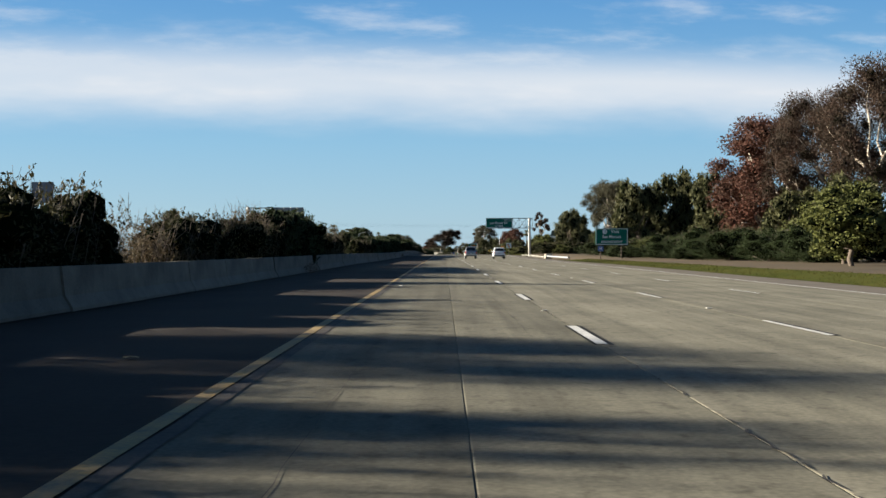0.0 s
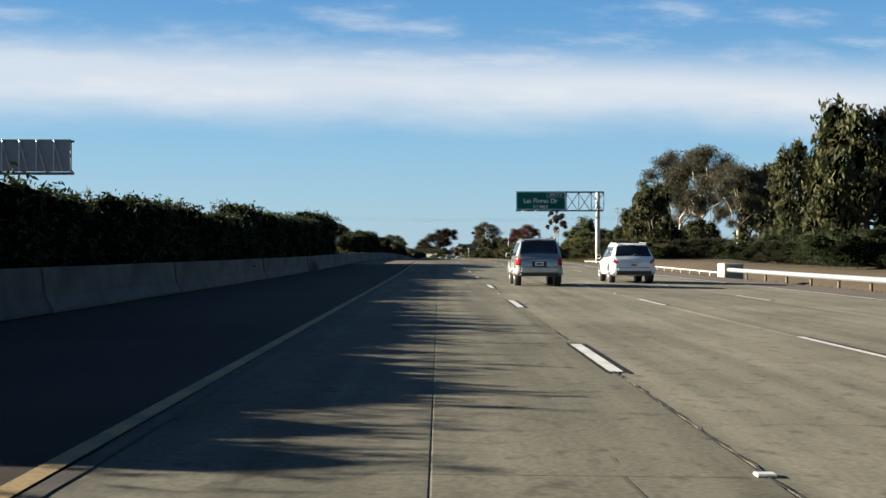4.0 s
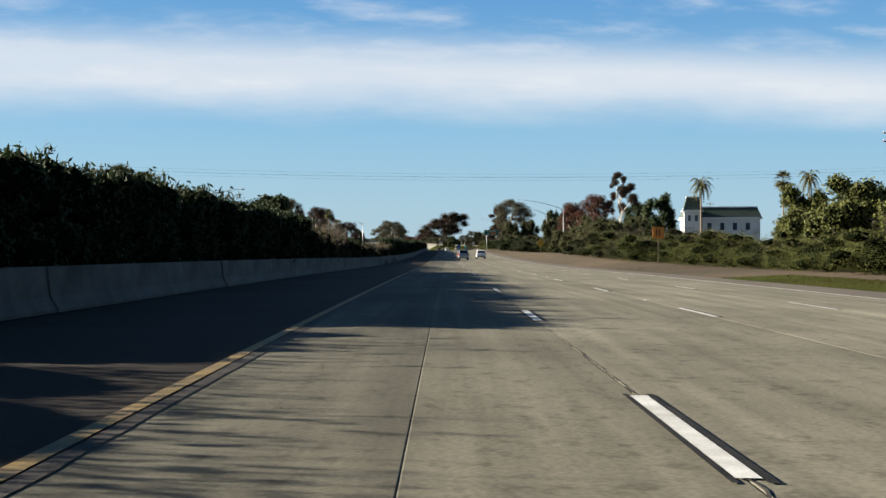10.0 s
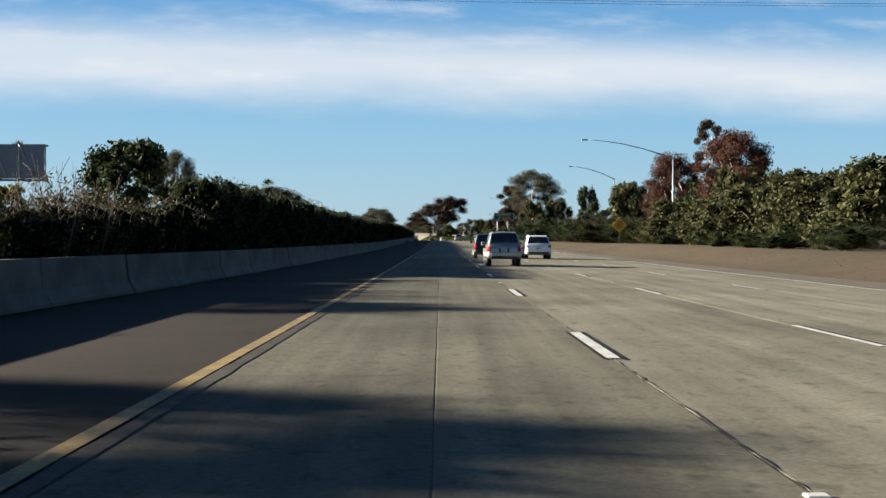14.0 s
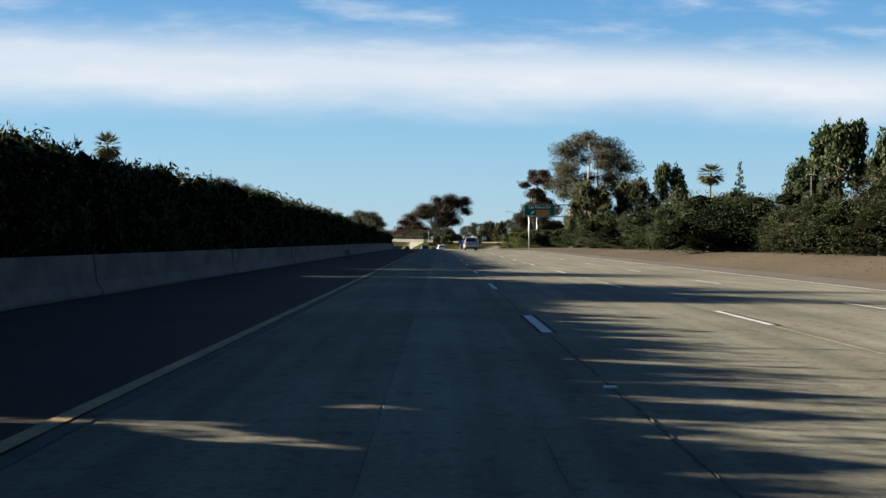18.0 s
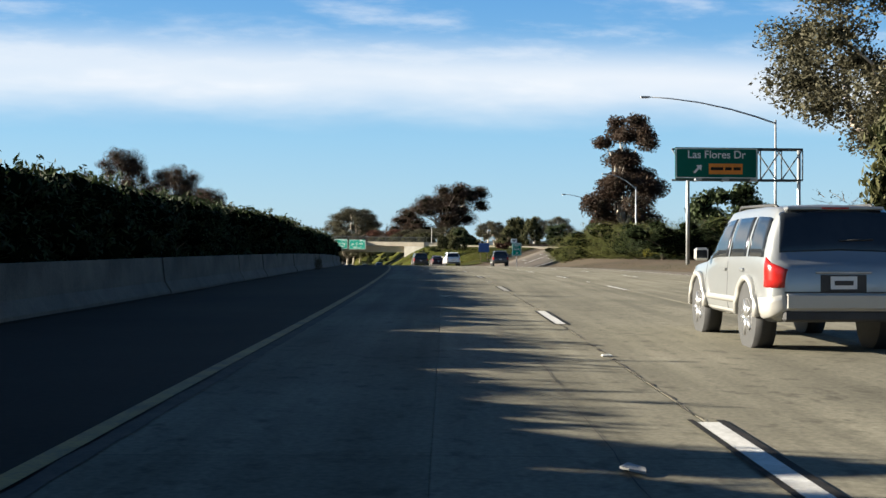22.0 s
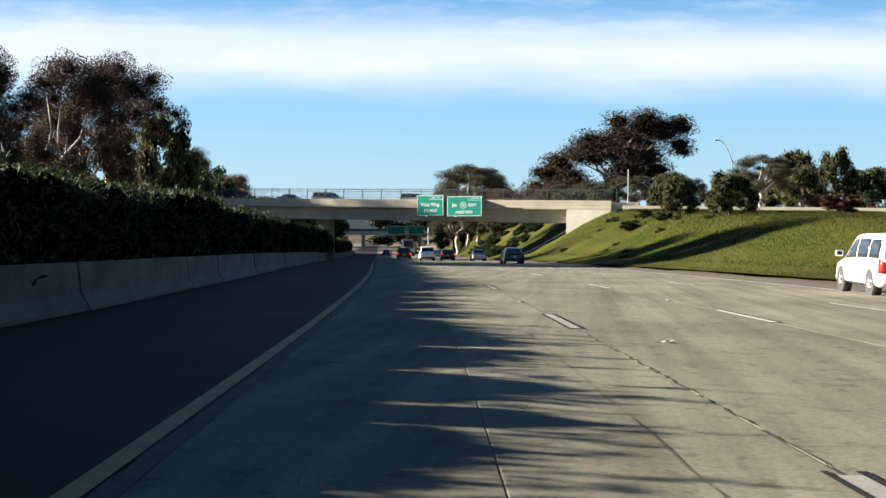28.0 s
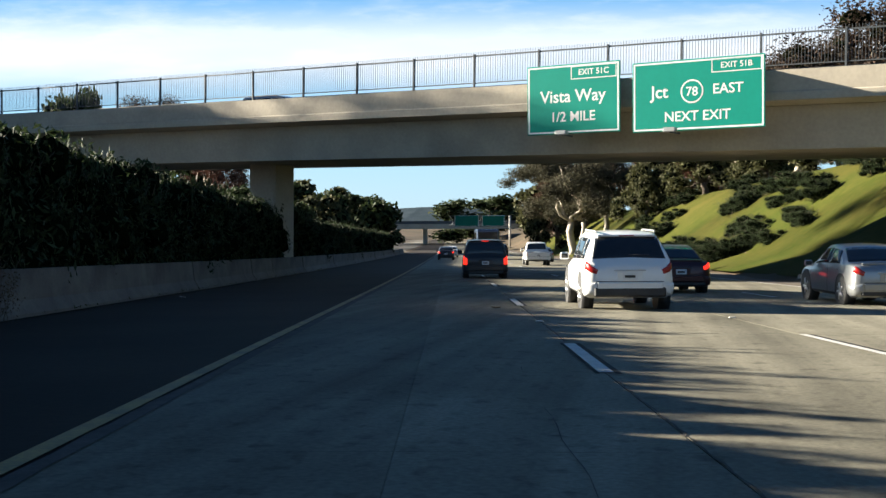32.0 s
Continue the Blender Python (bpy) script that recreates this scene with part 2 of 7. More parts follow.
# same concrete at three tones; the lower two darken the first lane's slabs
M_SLAB, M_SLAB_DARK, M_SLAB_HALF = worn_concrete("worn_concrete", 1.0), worn_concrete("dark_concrete", 0.6), worn_concrete("half_dark_concrete", 0.76)
M_DECKLANE = banded_deck()
M_JOINT = material("joint_filler", (0.05, 0.045, 0.04), (0.09, 0.08, 0.07), 0.9, 2, spec=0.1)
M_SHOULDER = material("aged_asphalt", (0.038, 0.029, 0.023), (0.022, 0.017, 0.014), 0.9, 0.3, bump=0.15, fine=40, stain=0.3, spec=0.1)
M_FAR_ROAD = material("far_carriageway", (0.2, 0.185, 0.155), (0.15, 0.135, 0.11), 0.9, 0.3, spec=0.1)
M_BARRIER = material("barrier_concrete", (0.13, 0.113, 0.09), (0.068, 0.059, 0.048), 0.88, 1.3, bump=0.3, fine=16, spread=0.14, stain=0.6)
M_WHITE = material("white_road_paint", (0.6, 0.59, 0.56), (0.35, 0.34, 0.31), 0.7, 3, fine=10)
M_FADED = material("faded_white_road_paint", (0.27, 0.26, 0.23), (0.16, 0.15, 0.125), 0.75, 3, fine=10)
M_BLACK = material("black_road_paint", (0.01, 0.01, 0.01), (0.03, 0.028, 0.026), 0.8, 3, spec=0.1)
M_YELLOW = material("yellow_road_paint", (0.31, 0.195, 0.045), (0.1, 0.075, 0.04), 0.75, 2, fine=12)
M_SEAL = material("joint_sealant", (0.04, 0.037, 0.035), (0.08, 0.07, 0.06), 0.8, 4, spec=0.1)
M_DIRT = material("dirt_and_weeds", (0.115, 0.082, 0.055), (0.066, 0.056, 0.036), 0.95, 0.05, bump=0.5, fine=23, stain=0.35, spec=0.1)
M_RAMP = material("ramp_asphalt", (0.145, 0.123, 0.1), (0.105, 0.09, 0.076), 0.9, 0.4, spec=0.1)
M_GRASS = material("slope_grass", (0.022, 0.032, 0.006), (0.055, 0.05, 0.014), 0.95, 0.25, island=0.6, leaf=0.2, spec=0.05)
# one sign green twice: shaded and lit faces are put into the colour
M_GREEN = material("shaded_sign_green", (0.002, 0.12, 0.085), (0.002, 0.10, 0.07), 0.6, 0.8, spec=0.15)
M_LITGREEN = material("lit_sign_green", (0.0, 0.25, 0.185), (0.0, 0.225, 0.165), 0.6, 0.8, spec=0.15)
M_SIGNWHITE = material("sign_white", (0.78, 0.8, 0.78), (0.7, 0.72, 0.7), 0.45, 2)
M_BLUE = material("sign_blue", (0.02, 0.09, 0.3), (0.02, 0.08, 0.26), 0.45, 2)
M_ORANGE = material("sign_orange", (0.75, 0.25, 0.02), (0.65, 0.2, 0.02), 0.5, 2)
M_SIGNYEL = material("sign_yellow", (0.72, 0.42, 0.02), (0.6, 0.34, 0.02), 0.5, 2)
M_STEEL = material("galvanised_steel", (0.42, 0.43, 0.43), (0.3, 0.31, 0.31), 0.5, 2, metal=0.6, fine=6)
M_STEELDK = material("weathered_steel", (0.08, 0.09, 0.095), (0.05, 0.055, 0.06), 0.65, 2, metal=0.2)
M_SIGNBACK = material("sign_back_aluminium", (0.17, 0.2, 0.23), (0.13, 0.15, 0.18), 0.6, 1, metal=0.1)
M_POST = material("pale_painted_post", (0.55, 0.52, 0.46), (0.42, 0.4, 0.35), 0.7, 1.5, stain=0.25)
M_BRIDGE = material("bridge_concrete", (0.47, 0.41, 0.315), (0.35, 0.305, 0.24), 0.85, 0.5, bump=0.3, fine=14, stain=0.25)
M_WOOD = material("weathered_pole_wood", (0.16, 0.12, 0.09), (0.1, 0.075, 0.055), 0.9, 2, stretch=(6, 6, 0.5))
M_BARK = material("dark_bark", (0.12, 0.09, 0.065), (0.06, 0.045, 0.035), 0.95, 2, bump=0.6, stretch=(3, 3, 0.7))
M_PALEBARK = material("pale_eucalyptus_bark", (0.5, 0.44, 0.36), (0.3, 0.24, 0.18), 0.85, 0.8, bump=0.3, stretch=(2, 2, 0.5))
M_PALMBARK = material("palm_bark", (0.22, 0.17, 0.12), (0.13, 0.1, 0.07), 0.95, 2, bump=0.5, stretch=(1, 1, 5))


def leafmat(name, c1, c2, var=0.4):
    return material(name, c1, c2, 0.7, 0.5, island=var, leaf=0.2, fine=4, spec=0.15)


M_EUC = leafmat("eucalyptus_leaves", (0.075, 0.068, 0.04), (0.05, 0.048, 0.03))
M_REDEUC = leafmat("rusty_leaves", (0.09, 0.034, 0.022), (0.055, 0.03, 0.02))
M_RUST = leafmat("rust_tinged_leaves", (0.055, 0.031, 0.021), (0.03, 0.025, 0.017))
M_PEPPER = leafmat("pepper_tree_leaves", (0.072, 0.07, 0.028), (0.044, 0.047, 0.019))
M_OAK = leafmat("broad_leaves", (0.042, 0.056, 0.02), (0.026, 0.038, 0.015))
M_YELLEAF = leafmat("yellow_green_leaves", (0.19, 0.16, 0.02), (0.085, 0.095, 0.02))
M_OLIVE = leafmat("olive_leaves", (0.1, 0.105, 0.028), (0.06, 0.068, 0.02))
M_HEDGE = leafmat("oleander_leaves", (0.032, 0.046, 0.017), (0.02, 0.03, 0.012))
M_DRY = leafmat("dry_leaves", (0.105, 0.072, 0.04), (0.06, 0.05, 0.026))
M_SCRUB = leafmat("scrub_leaves", (0.045, 0.04, 0.017), (0.025, 0.026, 0.012))
M_PALM = leafmat("palm_fronds", (0.075, 0.09, 0.035), (0.1, 0.085, 0.045))
# near-black colour paints the shade deep inside crowns and bushes
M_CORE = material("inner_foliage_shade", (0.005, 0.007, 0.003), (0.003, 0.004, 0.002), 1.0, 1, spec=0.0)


# ---- building helpers ----
def part(name, bm, mat, parent=None, label=""):
    """Link a bmesh or a mesh as one object, under a thing or a part."""
    if isinstance(bm, bpy.types.Mesh):
        me = bm
    else:
        me = bpy.data.meshes.new(name)
        bm.normal_update()
        bm.to_mesh(me)
        bm.free()
    if mat and not me.materials:
        me.materials.append(mat)
    ob = new(name, me)
    if parent:
        ob.parent = parent
    if label:
        ob["label"] = label
    return ob


def thing(name, label, category, at=None, group="", kind=""):
    e = new(name)
    if at is not None:
        e.matrix_basis = at
    return tagged(e, label, category, group, kind)


def box(bm, x0, x1, y0, y1, z0, z1, bevel=0.0):
    vs = [bm.verts.new((x, y, z)) for z in (z0, z1) for x, y in ((x0, y0), (x1, y0), (x1, y1), (x0, y1))]
    fs = [bm.faces.new([vs[i] for i in q]) for q in ((3, 2, 1, 0), (4, 5, 6, 7), (0, 1, 5, 4), (1, 2, 6, 5), (2, 3, 7, 6), (3, 0, 4, 7))]
    if bevel:
        bmesh.ops.bevel(bm, geom=list({e for f in fs for e in f.edges}), offset=bevel, segments=1, affect="EDGES")
    return bm


def tube(bm, pts, radii, sides=8, cap=True):
    """A tapered tube along points."""
    pts = [Vector(p) for p in pts]
    rings = []
    for i, p in enumerate(pts):
        d = (pts[min(i + 1, len(pts) - 1)] - pts[max(i - 1, 0)]).normalized()
        a = d.cross(Vector((0, 0, 1)) if abs(d.z) < 0.95 else Vector((1, 0, 0))).normalized()
        c = d.cross(a)
        r = radii[i] if isinstance(radii, (list, tuple)) else radii
        rings.append([bm.verts.new(p + (a * math.cos(t) + c * math.sin(t)) * r) for t in (2 * math.pi * k / sides for k in range(sides))])
    for r0, r1 in zip(rings, rings[1:]):
        for k in range(sides):
            f = bm.faces.new((r0[k], r0[(k + 1) % sides], r1[(k + 1) % sides], r1[k]))
            f.smooth = True
    if cap:
        bm.faces.new(rings[0][::-1])
        bm.faces.new(rings[-1])
    return bm


def quads(name, v, mat):
    """A mesh of loose quads from an (n, 4, 3) array."""
    me = bpy.data.meshes.new(name)
    n = len(v)
    me.from_pydata(v.reshape(-1, 3).tolist(), [], np.arange(n * 4).reshape(n, 4).tolist())
    me.materials.append(mat)
    return me


def lettering(words, size, mat, parent, at, label="", name="legend", align="CENTER"):
    """A line of writing in the built-in font, as a flat mesh facing -y."""
    cu = bpy.data.curves.new(name, "FONT")
    cu.body, cu.size, cu.align_x, cu.align_y, cu.extrude, cu.offset = words, size, align, "CENTER", 0.0006, size * 0.012
    tmp = bpy.data.objects.new(name, cu)
    me = bpy.data.meshes.new_from_object(tmp)
    bpy.data.objects.remove(tmp)
    n = len(me.vertices)
    root = list(range(n))

    def find(k):
        while root[k] != k:
            root[k] = root[root[k]]
            k = root[k]
        return k

    for a, b in (e.vertices for e in me.edges):
        root[find(a)] = find(b)
    spans = {}
    for k in range(n):
        x = me.vertices[k].co.x
        s = spans.setdefault(find(k), [x, x])
        s[0], s[1] = min(s[0], x), max(s[1], x)
    glyphs = []
    for r, (a, b) in sorted(spans.items(), key=lambda q: q[1][0]):
        if glyphs and a < glyphs[-1][1] - 0.3 * min(b - a, glyphs[-1][1] - glyphs[-1][0]):
            glyphs[-1][1] = max(glyphs[-1][1], b)
            glyphs[-1][2].add(r)
        else:
            glyphs.append([a, b, {r}])
    for _, _, members in glyphs:
        idx = [k for k in range(n) if find(k) in members]
        to = {k: i for i, k in enumerate(idx)}
        lm = bpy.data.meshes.new("letter")
        lm.from_pydata([tuple(me.vertices[k].co) for k in idx], [], [[to[k] for k in f.vertices] for f in me.polygons if f.vertices[0] in to])
        ob = part("letter", lm, mat, parent, label)
        ob.matrix_basis = Matrix.Translation(at) @ pose(0, 0, 0, 90)
    bpy.data.meshes.remove(me)


# ---- the road's line: straight, then a bend to the left of 1485 m radius, over a rise and down under the bridge ----
S0, S1, RAD = 789.6, 1033.2, 1485.4
PROFILE = [(-672, -2.0), (-100.8, -0.45), (0, 0), (48.7, 0.23), (97.4, 0.5), (147.8, 0.69), (199.9, 0.96), (252, 1.41), (305.8, 1.62), (359.5, 1.51), (415, 1.18), (468.7, 0.76),
           (522.5, 0.55), (577.9, 0.52), (631.7, 0.58), (688.8, 0.83), (744.2, 1.12), (796.3, 1.36), (843.4, 1.41), (890.4, 1.09), (935.8, 0.55), (981.1, -0.11), (1024.8, -0.84),
           (1068.5, -1.71), (1145.8, -3.4), (1213, -4.65), (1318.8, -6.3), (1436.4, -7.6), (1554, -8.0), (3360, -8.0)]
PS, PZ = np.array([p[0] for p in PROFILE], float), np.array([p[1] for p in PROFILE], float)
PM = np.gradient(PZ, PS)


def zr(s):
    i = int(np.clip(np.searchsorted(PS, s) - 1, 0, len(PS) - 2))
    h = PS[i + 1] - PS[i]
    u = (s - PS[i]) / h
    return (2 * u**3 - 3 * u**2 + 1) * PZ[i] + (u**3 - 2 * u**2 + u) * h * PM[i] + (3 * u**2 - 2 * u**3) * PZ[i + 1] + (u**3 - u**2) * h * PM[i + 1]


AEND = (S1 - S0) / RAD
PEND = Vector((-RAD + RAD * math.cos(AEND), S0 + RAD * math.sin(AEND), 0))


def fall(o):
    """The lanes fall gently to the right."""
    return 0.011 * min(max(o, 0.0), 15.6)


SWING_S, SWING_O = (790, 845, 985, 1020, 1050), (0.0, 0.18, 0.2, 0.12, 0.0)
KERB_S, KERB_O = (0, 270, 445, 690, 800, 870, 990, 1030, 1070, 1140, 1300), (-7.6, -7.65, -7.1, -7.15, -6.7, -6.2, -6.4, -6.9, -7.3, -7.9, -8.2)


def kerb(s):
    """The foot of the median barrier."""
    return float(np.interp(s, KERB_S, KERB_O))


def R(s, o, z=0.0):
    """The place s along the road, o to the right of the middle of the first lane, z above the road."""
    if -4.5 < o < 16:
        o += float(np.interp(s, SWING_S, SWING_O))
    if s <= S0:
        p = Vector((o, s, 0))
    elif s <= S1:
        a = (s - S0) / RAD
        p = Vector((-RAD + (RAD + o) * math.cos(a), S0 + (RAD + o) * math.sin(a), 0))
    else:
        p = PEND + Vector((-math.sin(AEND), math.cos(AEND), 0)) * (s - S1) + Vector((math.cos(AEND), math.sin(AEND), 0)) * o
    p.z = zr(s) + z - fall(o)
    return p


def heading(s):
    return math.degrees(min(max((s - S0) / RAD, 0), AEND))


def rpose(s, o, z=0.0, turn=0.0):
    p = R(s, o, z)
    return pose(p.x, p.y, p.z, 0, 0, heading(s) + turn)


def so(x, y):
    if y <= S0:
        return y, x
    a = math.atan2(y - S0, x + RAD)
    if a <= AEND:
        return S0 + RAD * a, math.hypot(x + RAD, y - S0) - RAD
    d = Vector((x, y, 0)) - PEND
    return S1 - d.x * math.sin(AEND) + d.y * math.cos(AEND), d.x * math.cos(AEND) + d.y * math.sin(AEND)


def sstep(u):
    u = min(max(u, 0.0), 1.0)
    return u * u * (3 - 2 * u)


NAT_S = [-672, 0, 873.6, 940.8, 991.2, 1041.6, 1092, 1142.4, 1276.8, 1512, 3360]
NAT_R = [0, 0.3, 1.6, 1.4, 1.2, 1.8, 2.9, 4.0, 1.5, -3.0, -6.0]
NAT_L = [0, 0.0, 1.5, 1.2, 1.0, 1.8, 2.9, 3.6, 0.0, -4.0, -6.0]


# the exit ramp's line and height
RAMP = [(7.3, 918.9, 0.45), (8.6, 946.5, 0.1), (11.1, 975.3, -0.24), (16, 1006.2, 0.05), (21.8, 1037.9, 1.0), (29, 1078.5, 2.3), (36, 1117.5, 3.2), (42.8, 1153.3, 3.7)]


def ramp_at(y):
    k = [r[1] for r in RAMP]
    return float(np.interp(y, k, [r[0] for r in RAMP])), float(np.interp(y, k, [r[2] for r in RAMP]))


def ground_z(x, y):
    z = natural_z(x, y)
    if 919 < y < 1155 and abs(x - ramp_at(y)[0]) < 12:
        rx, rz = ramp_at(y)
        w = (1 - sstep((abs(x - rx) - 6.0) / 6.0)) * sstep((so(x, y)[1] - 14.5) / 3)
        z += (rz - 0.12 - z) * w
    return z


def natural_z(x, y):
    s, o = so(x, y)
    s = min(max(s, -670), 3200)
    base = zr(s) - fall(o)
    if o > 15.6 and 161 < s < 289:
        return base - 0.06 - 1.2 * sstep((o - 15.7) / 4) * sstep((s - 161) / 20) * sstep((289 - s) / 10) + 1.4 * sstep((o - 19) / 6) * sstep((s - 161) / 20) * sstep((289 - s) / 10)
    if o > 15.6:
        nat = max(float(np.interp(s, NAT_S, NAT_R)), base + 0.2)
        return base - 0.06 + (nat - base + 0.06) * sstep((o - 15.7) / (15 if s > 940 else 7))
    if o < -28:
        nat = max(float(np.interp(s, NAT_S, NAT_L)), base)
        return base - 0.06 + (nat - base + 0.06) * sstep((-28 - o) / 14)
    return base - 0.06 if o < -9 or o > 13.2 else base - 0.12


def strip(o0, o1, s0, s1, ds, dz, no=1):
    bm = bmesh.new()
    prev = None
    ss = [s0] + [3.0 * k for k in range(math.floor(s0 / 3) + 1, math.ceil(s1 / 3))] + [s1]
    for s in ss:
        row = [bm.verts.new(R(s, o0 + (o1 - o0) * k / no, dz)) for k in range(no + 1)]
        if prev:
            for k in range(no):
                bm.faces.new((prev[k], prev[k + 1], row[k + 1], row[k]))
        prev = row
    return bm


# ---- ground ----
gx = [-3500, -1800, -900, -500, -300, -220, -170] + list(np.arange(-140, 121, 3.0)) + [140, 170, 220, 300, 500, 900, 1800, 3500]
gy = [-1500, -700, -350, -200, -120] + list(np.arange(-80, 1444, 6.0)) + [1500, 1600, 1750, 2000, 2400, 3200, 4700]
gv = [(x, y, ground_z(x, y)) for y in gy for x in gx]
nx = len(gx)
gm = bpy.data.meshes.new("ground")
gm.from_pydata(gv, [], [(j * nx + i, j * nx + i + 1, (j + 1) * nx + i + 1, (j + 1) * nx + i) for j in range(len(gy) - 1) for i in range(nx - 1)])
for p in gm.polygons:
    p.use_smooth = True
tagged(part("ground", gm, M_DIRT), "dry brown earth with weeds beside the freeway", "ground", kind="structure")

# ---- road surfaces ----
W1, W2, W3, W4, WE = -1.95, 2.02, 5.68, 9.34, 13.0
road = tagged(part("road", strip(W1, 15.6, -130, 1680, 5, -0.035, 2), M_JOINT), "concrete freeway with four lanes and dark slab joints", "road", kind="structure")
tagged(part("left_shoulder", strip(-9.0, W1 + 0.01, -130, 1680, 5, -0.004, 2), M_SHOULDER), "dark reddish brown asphalt shoulder", "road shoulder", kind="structure")
M_DECK = material("shoulder_concrete", (0.15, 0.125, 0.095), (0.105, 0.086, 0.066), 0.9, 0.4, bump=0.12, fine=40, stain=0.25, stretch=(1.5, 0.3, 1), spec=0.1)
tagged(part("shoulder_deck", strip(-7.55, -2.16, 232.5, 282, 5, 0.003, 2), M_DECK), "paler tan concrete shoulder over the creek", "road shoulder", kind="structure")
tagged(part("right_shoulder", strip(WE + 0.02, 15.75, -130, 1680, 5, -0.006, 1), M_RAMP), "brownish asphalt shoulder along the right edge", "road shoulder", kind="structure")
tagged(part("opposite_carriageway", strip(-28.5, -10.4, -130, 1680, 5, -0.01, 2), M_FAR_ROAD), "pale concrete lanes beyond the median", "road", kind="structure")
# ---- median barrier ----
def barrier_mesh(length):
    prof = [(0.0, 0), (0.0, 0.08), (-0.16, 0.33), (-0.225, 0.93), (-0.40, 0.93), (-0.465, 0.33), (-0.625, 0.08), (-0.625, 0)]
    bm = bmesh.new()
    rings = [[bm.verts.new((x, y, z)) for x, z in prof] for y in (0.01, length * 0.5, length - 0.01)]
    for a, b in zip(rings, rings[1:]):
        for k in range(len(prof) - 1):
            bm.faces.new((a[k], a[k + 1], b[k + 1], b[k]))
    bm.faces.new(rings[0])
    bm.faces.new(rings[-1][::-1])
    return bm


barrier = thing("median_barrier", "long stained concrete safety barrier with cracked joints", "barrier", kind="structure")
bmesh6 = None
for i in range(222):
    s = -30 + i * 6.0
    if bmesh6 is None:
        seg = part("barrier_segment", barrier_mesh(6.02), M_BARRIER, barrier)
        bmesh6 = seg.data
    else:
        seg = part("barrier_segment", bmesh6, None, barrier)
    p, q = R(s, kerb(s), 0.0), R(s + 6, kerb(s + 6), 0.0)
    d = q - p
    seg.matrix_basis = pose(p.x + 0.03 * math.sin(i * 2.3), p.y, p.z - 0.01, math.degrees(math.atan2(d.z, 6)), 0, math.degrees(math.atan2(-d.x, d.y)) + 0.12 * math.sin(i * 1.7))

# ---- road markings ----
DASH_AT = [-13.8, 15.5, 43.3, 85.5, 115.6, 216.7, 245.6, 290.1, 319.4, 363.7, 394.6, 469.2, 500.5, 604.6, 678.7, 756, 826.9, 894.1, 985.3, 1034.4, 1072.3, 1095.4]
ends = []
for a, b in zip(DASH_AT, DASH_AT[1:]):
    n = max(1, round((b - a) / 14.8))
    ends += [a + (b - a) * k / n for k in range(n)]
ends += [1095.4 + 14.63 * k for k in range(30)]


def paint(name, s0, s1, o0, o1, dz, mat, parent):
    return part(name, strip(o0, o1, s0, s1, 4, dz), mat, parent)


lines = thing("lane_lines", "worn white lane dashes edged in black", "lane marking", kind="structure")
for e in ends:
    paint("black_edge", e - 0.12, e + 3.84, W2 - 0.118, W2 - 0.072, 0.009, M_BLACK, lines)
    paint("black_edge", e - 0.12, e + 3.84, W2 + 0.082, W2 + 0.15, 0.009, M_BLACK, lines)
    paint("dash", e, e + 3.7, W2 - 0.07, W2 + 0.08, 0.012, M_FADED if 800 < e < 1060 else M_WHITE, lines)
for o, sh in ((W3, 2.0), (W4, 5.9)):
    far = thing("lane_line", "worn white dashes between the outer lanes", "lane marking", kind="structure")
    for e in ends:
        paint("dash", e + sh, e + sh + 3.7, o - 0.06, o + 0.06, 0.012, M_WHITE, far)
        paint("black_edge", e + sh, e + sh + 3.7, o + 0.07, o + 0.15, 0.009, M_BLACK, far)
tagged(paint("edge_line", -130, 1680, WE - 0.1, WE + 0.03, 0.012, M_WHITE, None), "solid white line along the right edge", "lane marking", kind="structure")
tagged(paint("yellow_line", -130, 1680, -2.12, -1.97, 0.012, M_YELLOW, None), "worn solid yellow line along the left edge", "lane marking", kind="structure")


def crack_strip(o, amp, width, seed, broken=0.0, thin=0.25, pace=1.0):
    rnd = random.Random(seed)
    bm, prev, s = bmesh.new(), None, -40.0
    while s < 1250:
        c, w = o + rnd.uniform(-amp, amp), width * rnd.uniform(thin, 1.75 - thin)
        row = [bm.verts.new(R(s, c - w, 0.007)), bm.verts.new(R(s, c + w, 0.007))]
        if prev and not 232 < s < 282.5 and not (broken and math.sin(s * 0.125 + seed) + rnd.uniform(-0.3, 0.3) < broken):
            bm.faces.new((prev[0], prev[1], row[1], row[0]))
        prev, s = row, s + rnd.uniform(0.25, 0.8) * pace
    return bm


tagged(part("joint_seal", crack_strip(W2, 0.022, 0.009, 3, -0.8, 0.2, 0.3), M_SEAL), "ragged dark crack along the joint between lanes", "joint", kind="structure")
tagged(part("shoulder_seam", crack_strip(W1 + 0.07, 0.008, 0.08, 5, 0, 0.75), M_SEAL), "dark tarry seam between concrete and shoulder", "joint", kind="structure")

bm, prev, s, rk = bmesh.new(), None, -40.0, random.Random(21)
while s < 1250:
    w = 0.1 + 0.32 * abs(noise.noise(Vector((s * 0.13, 0, 0)))) + rk.uniform(0, 0.14)
    row = [bm.verts.new(R(s, kerb(s) - 0.04, 0.006)), bm.verts.new(R(s, kerb(s) + w, 0.004))]
    if prev:
        bm.faces.new((prev[0], prev[1], row[1], row[0]))
    prev, s = row, s + rk.uniform(0.15, 0.6)
tagged(part("dirt_line", bm, material("dark_road_dirt", (0.018, 0.014, 0.011), (0.035, 0.027, 0.018), 0.95, 3, spec=0.05)), "dark ragged line of dirt along the barrier's foot", "dirt", kind="structure")
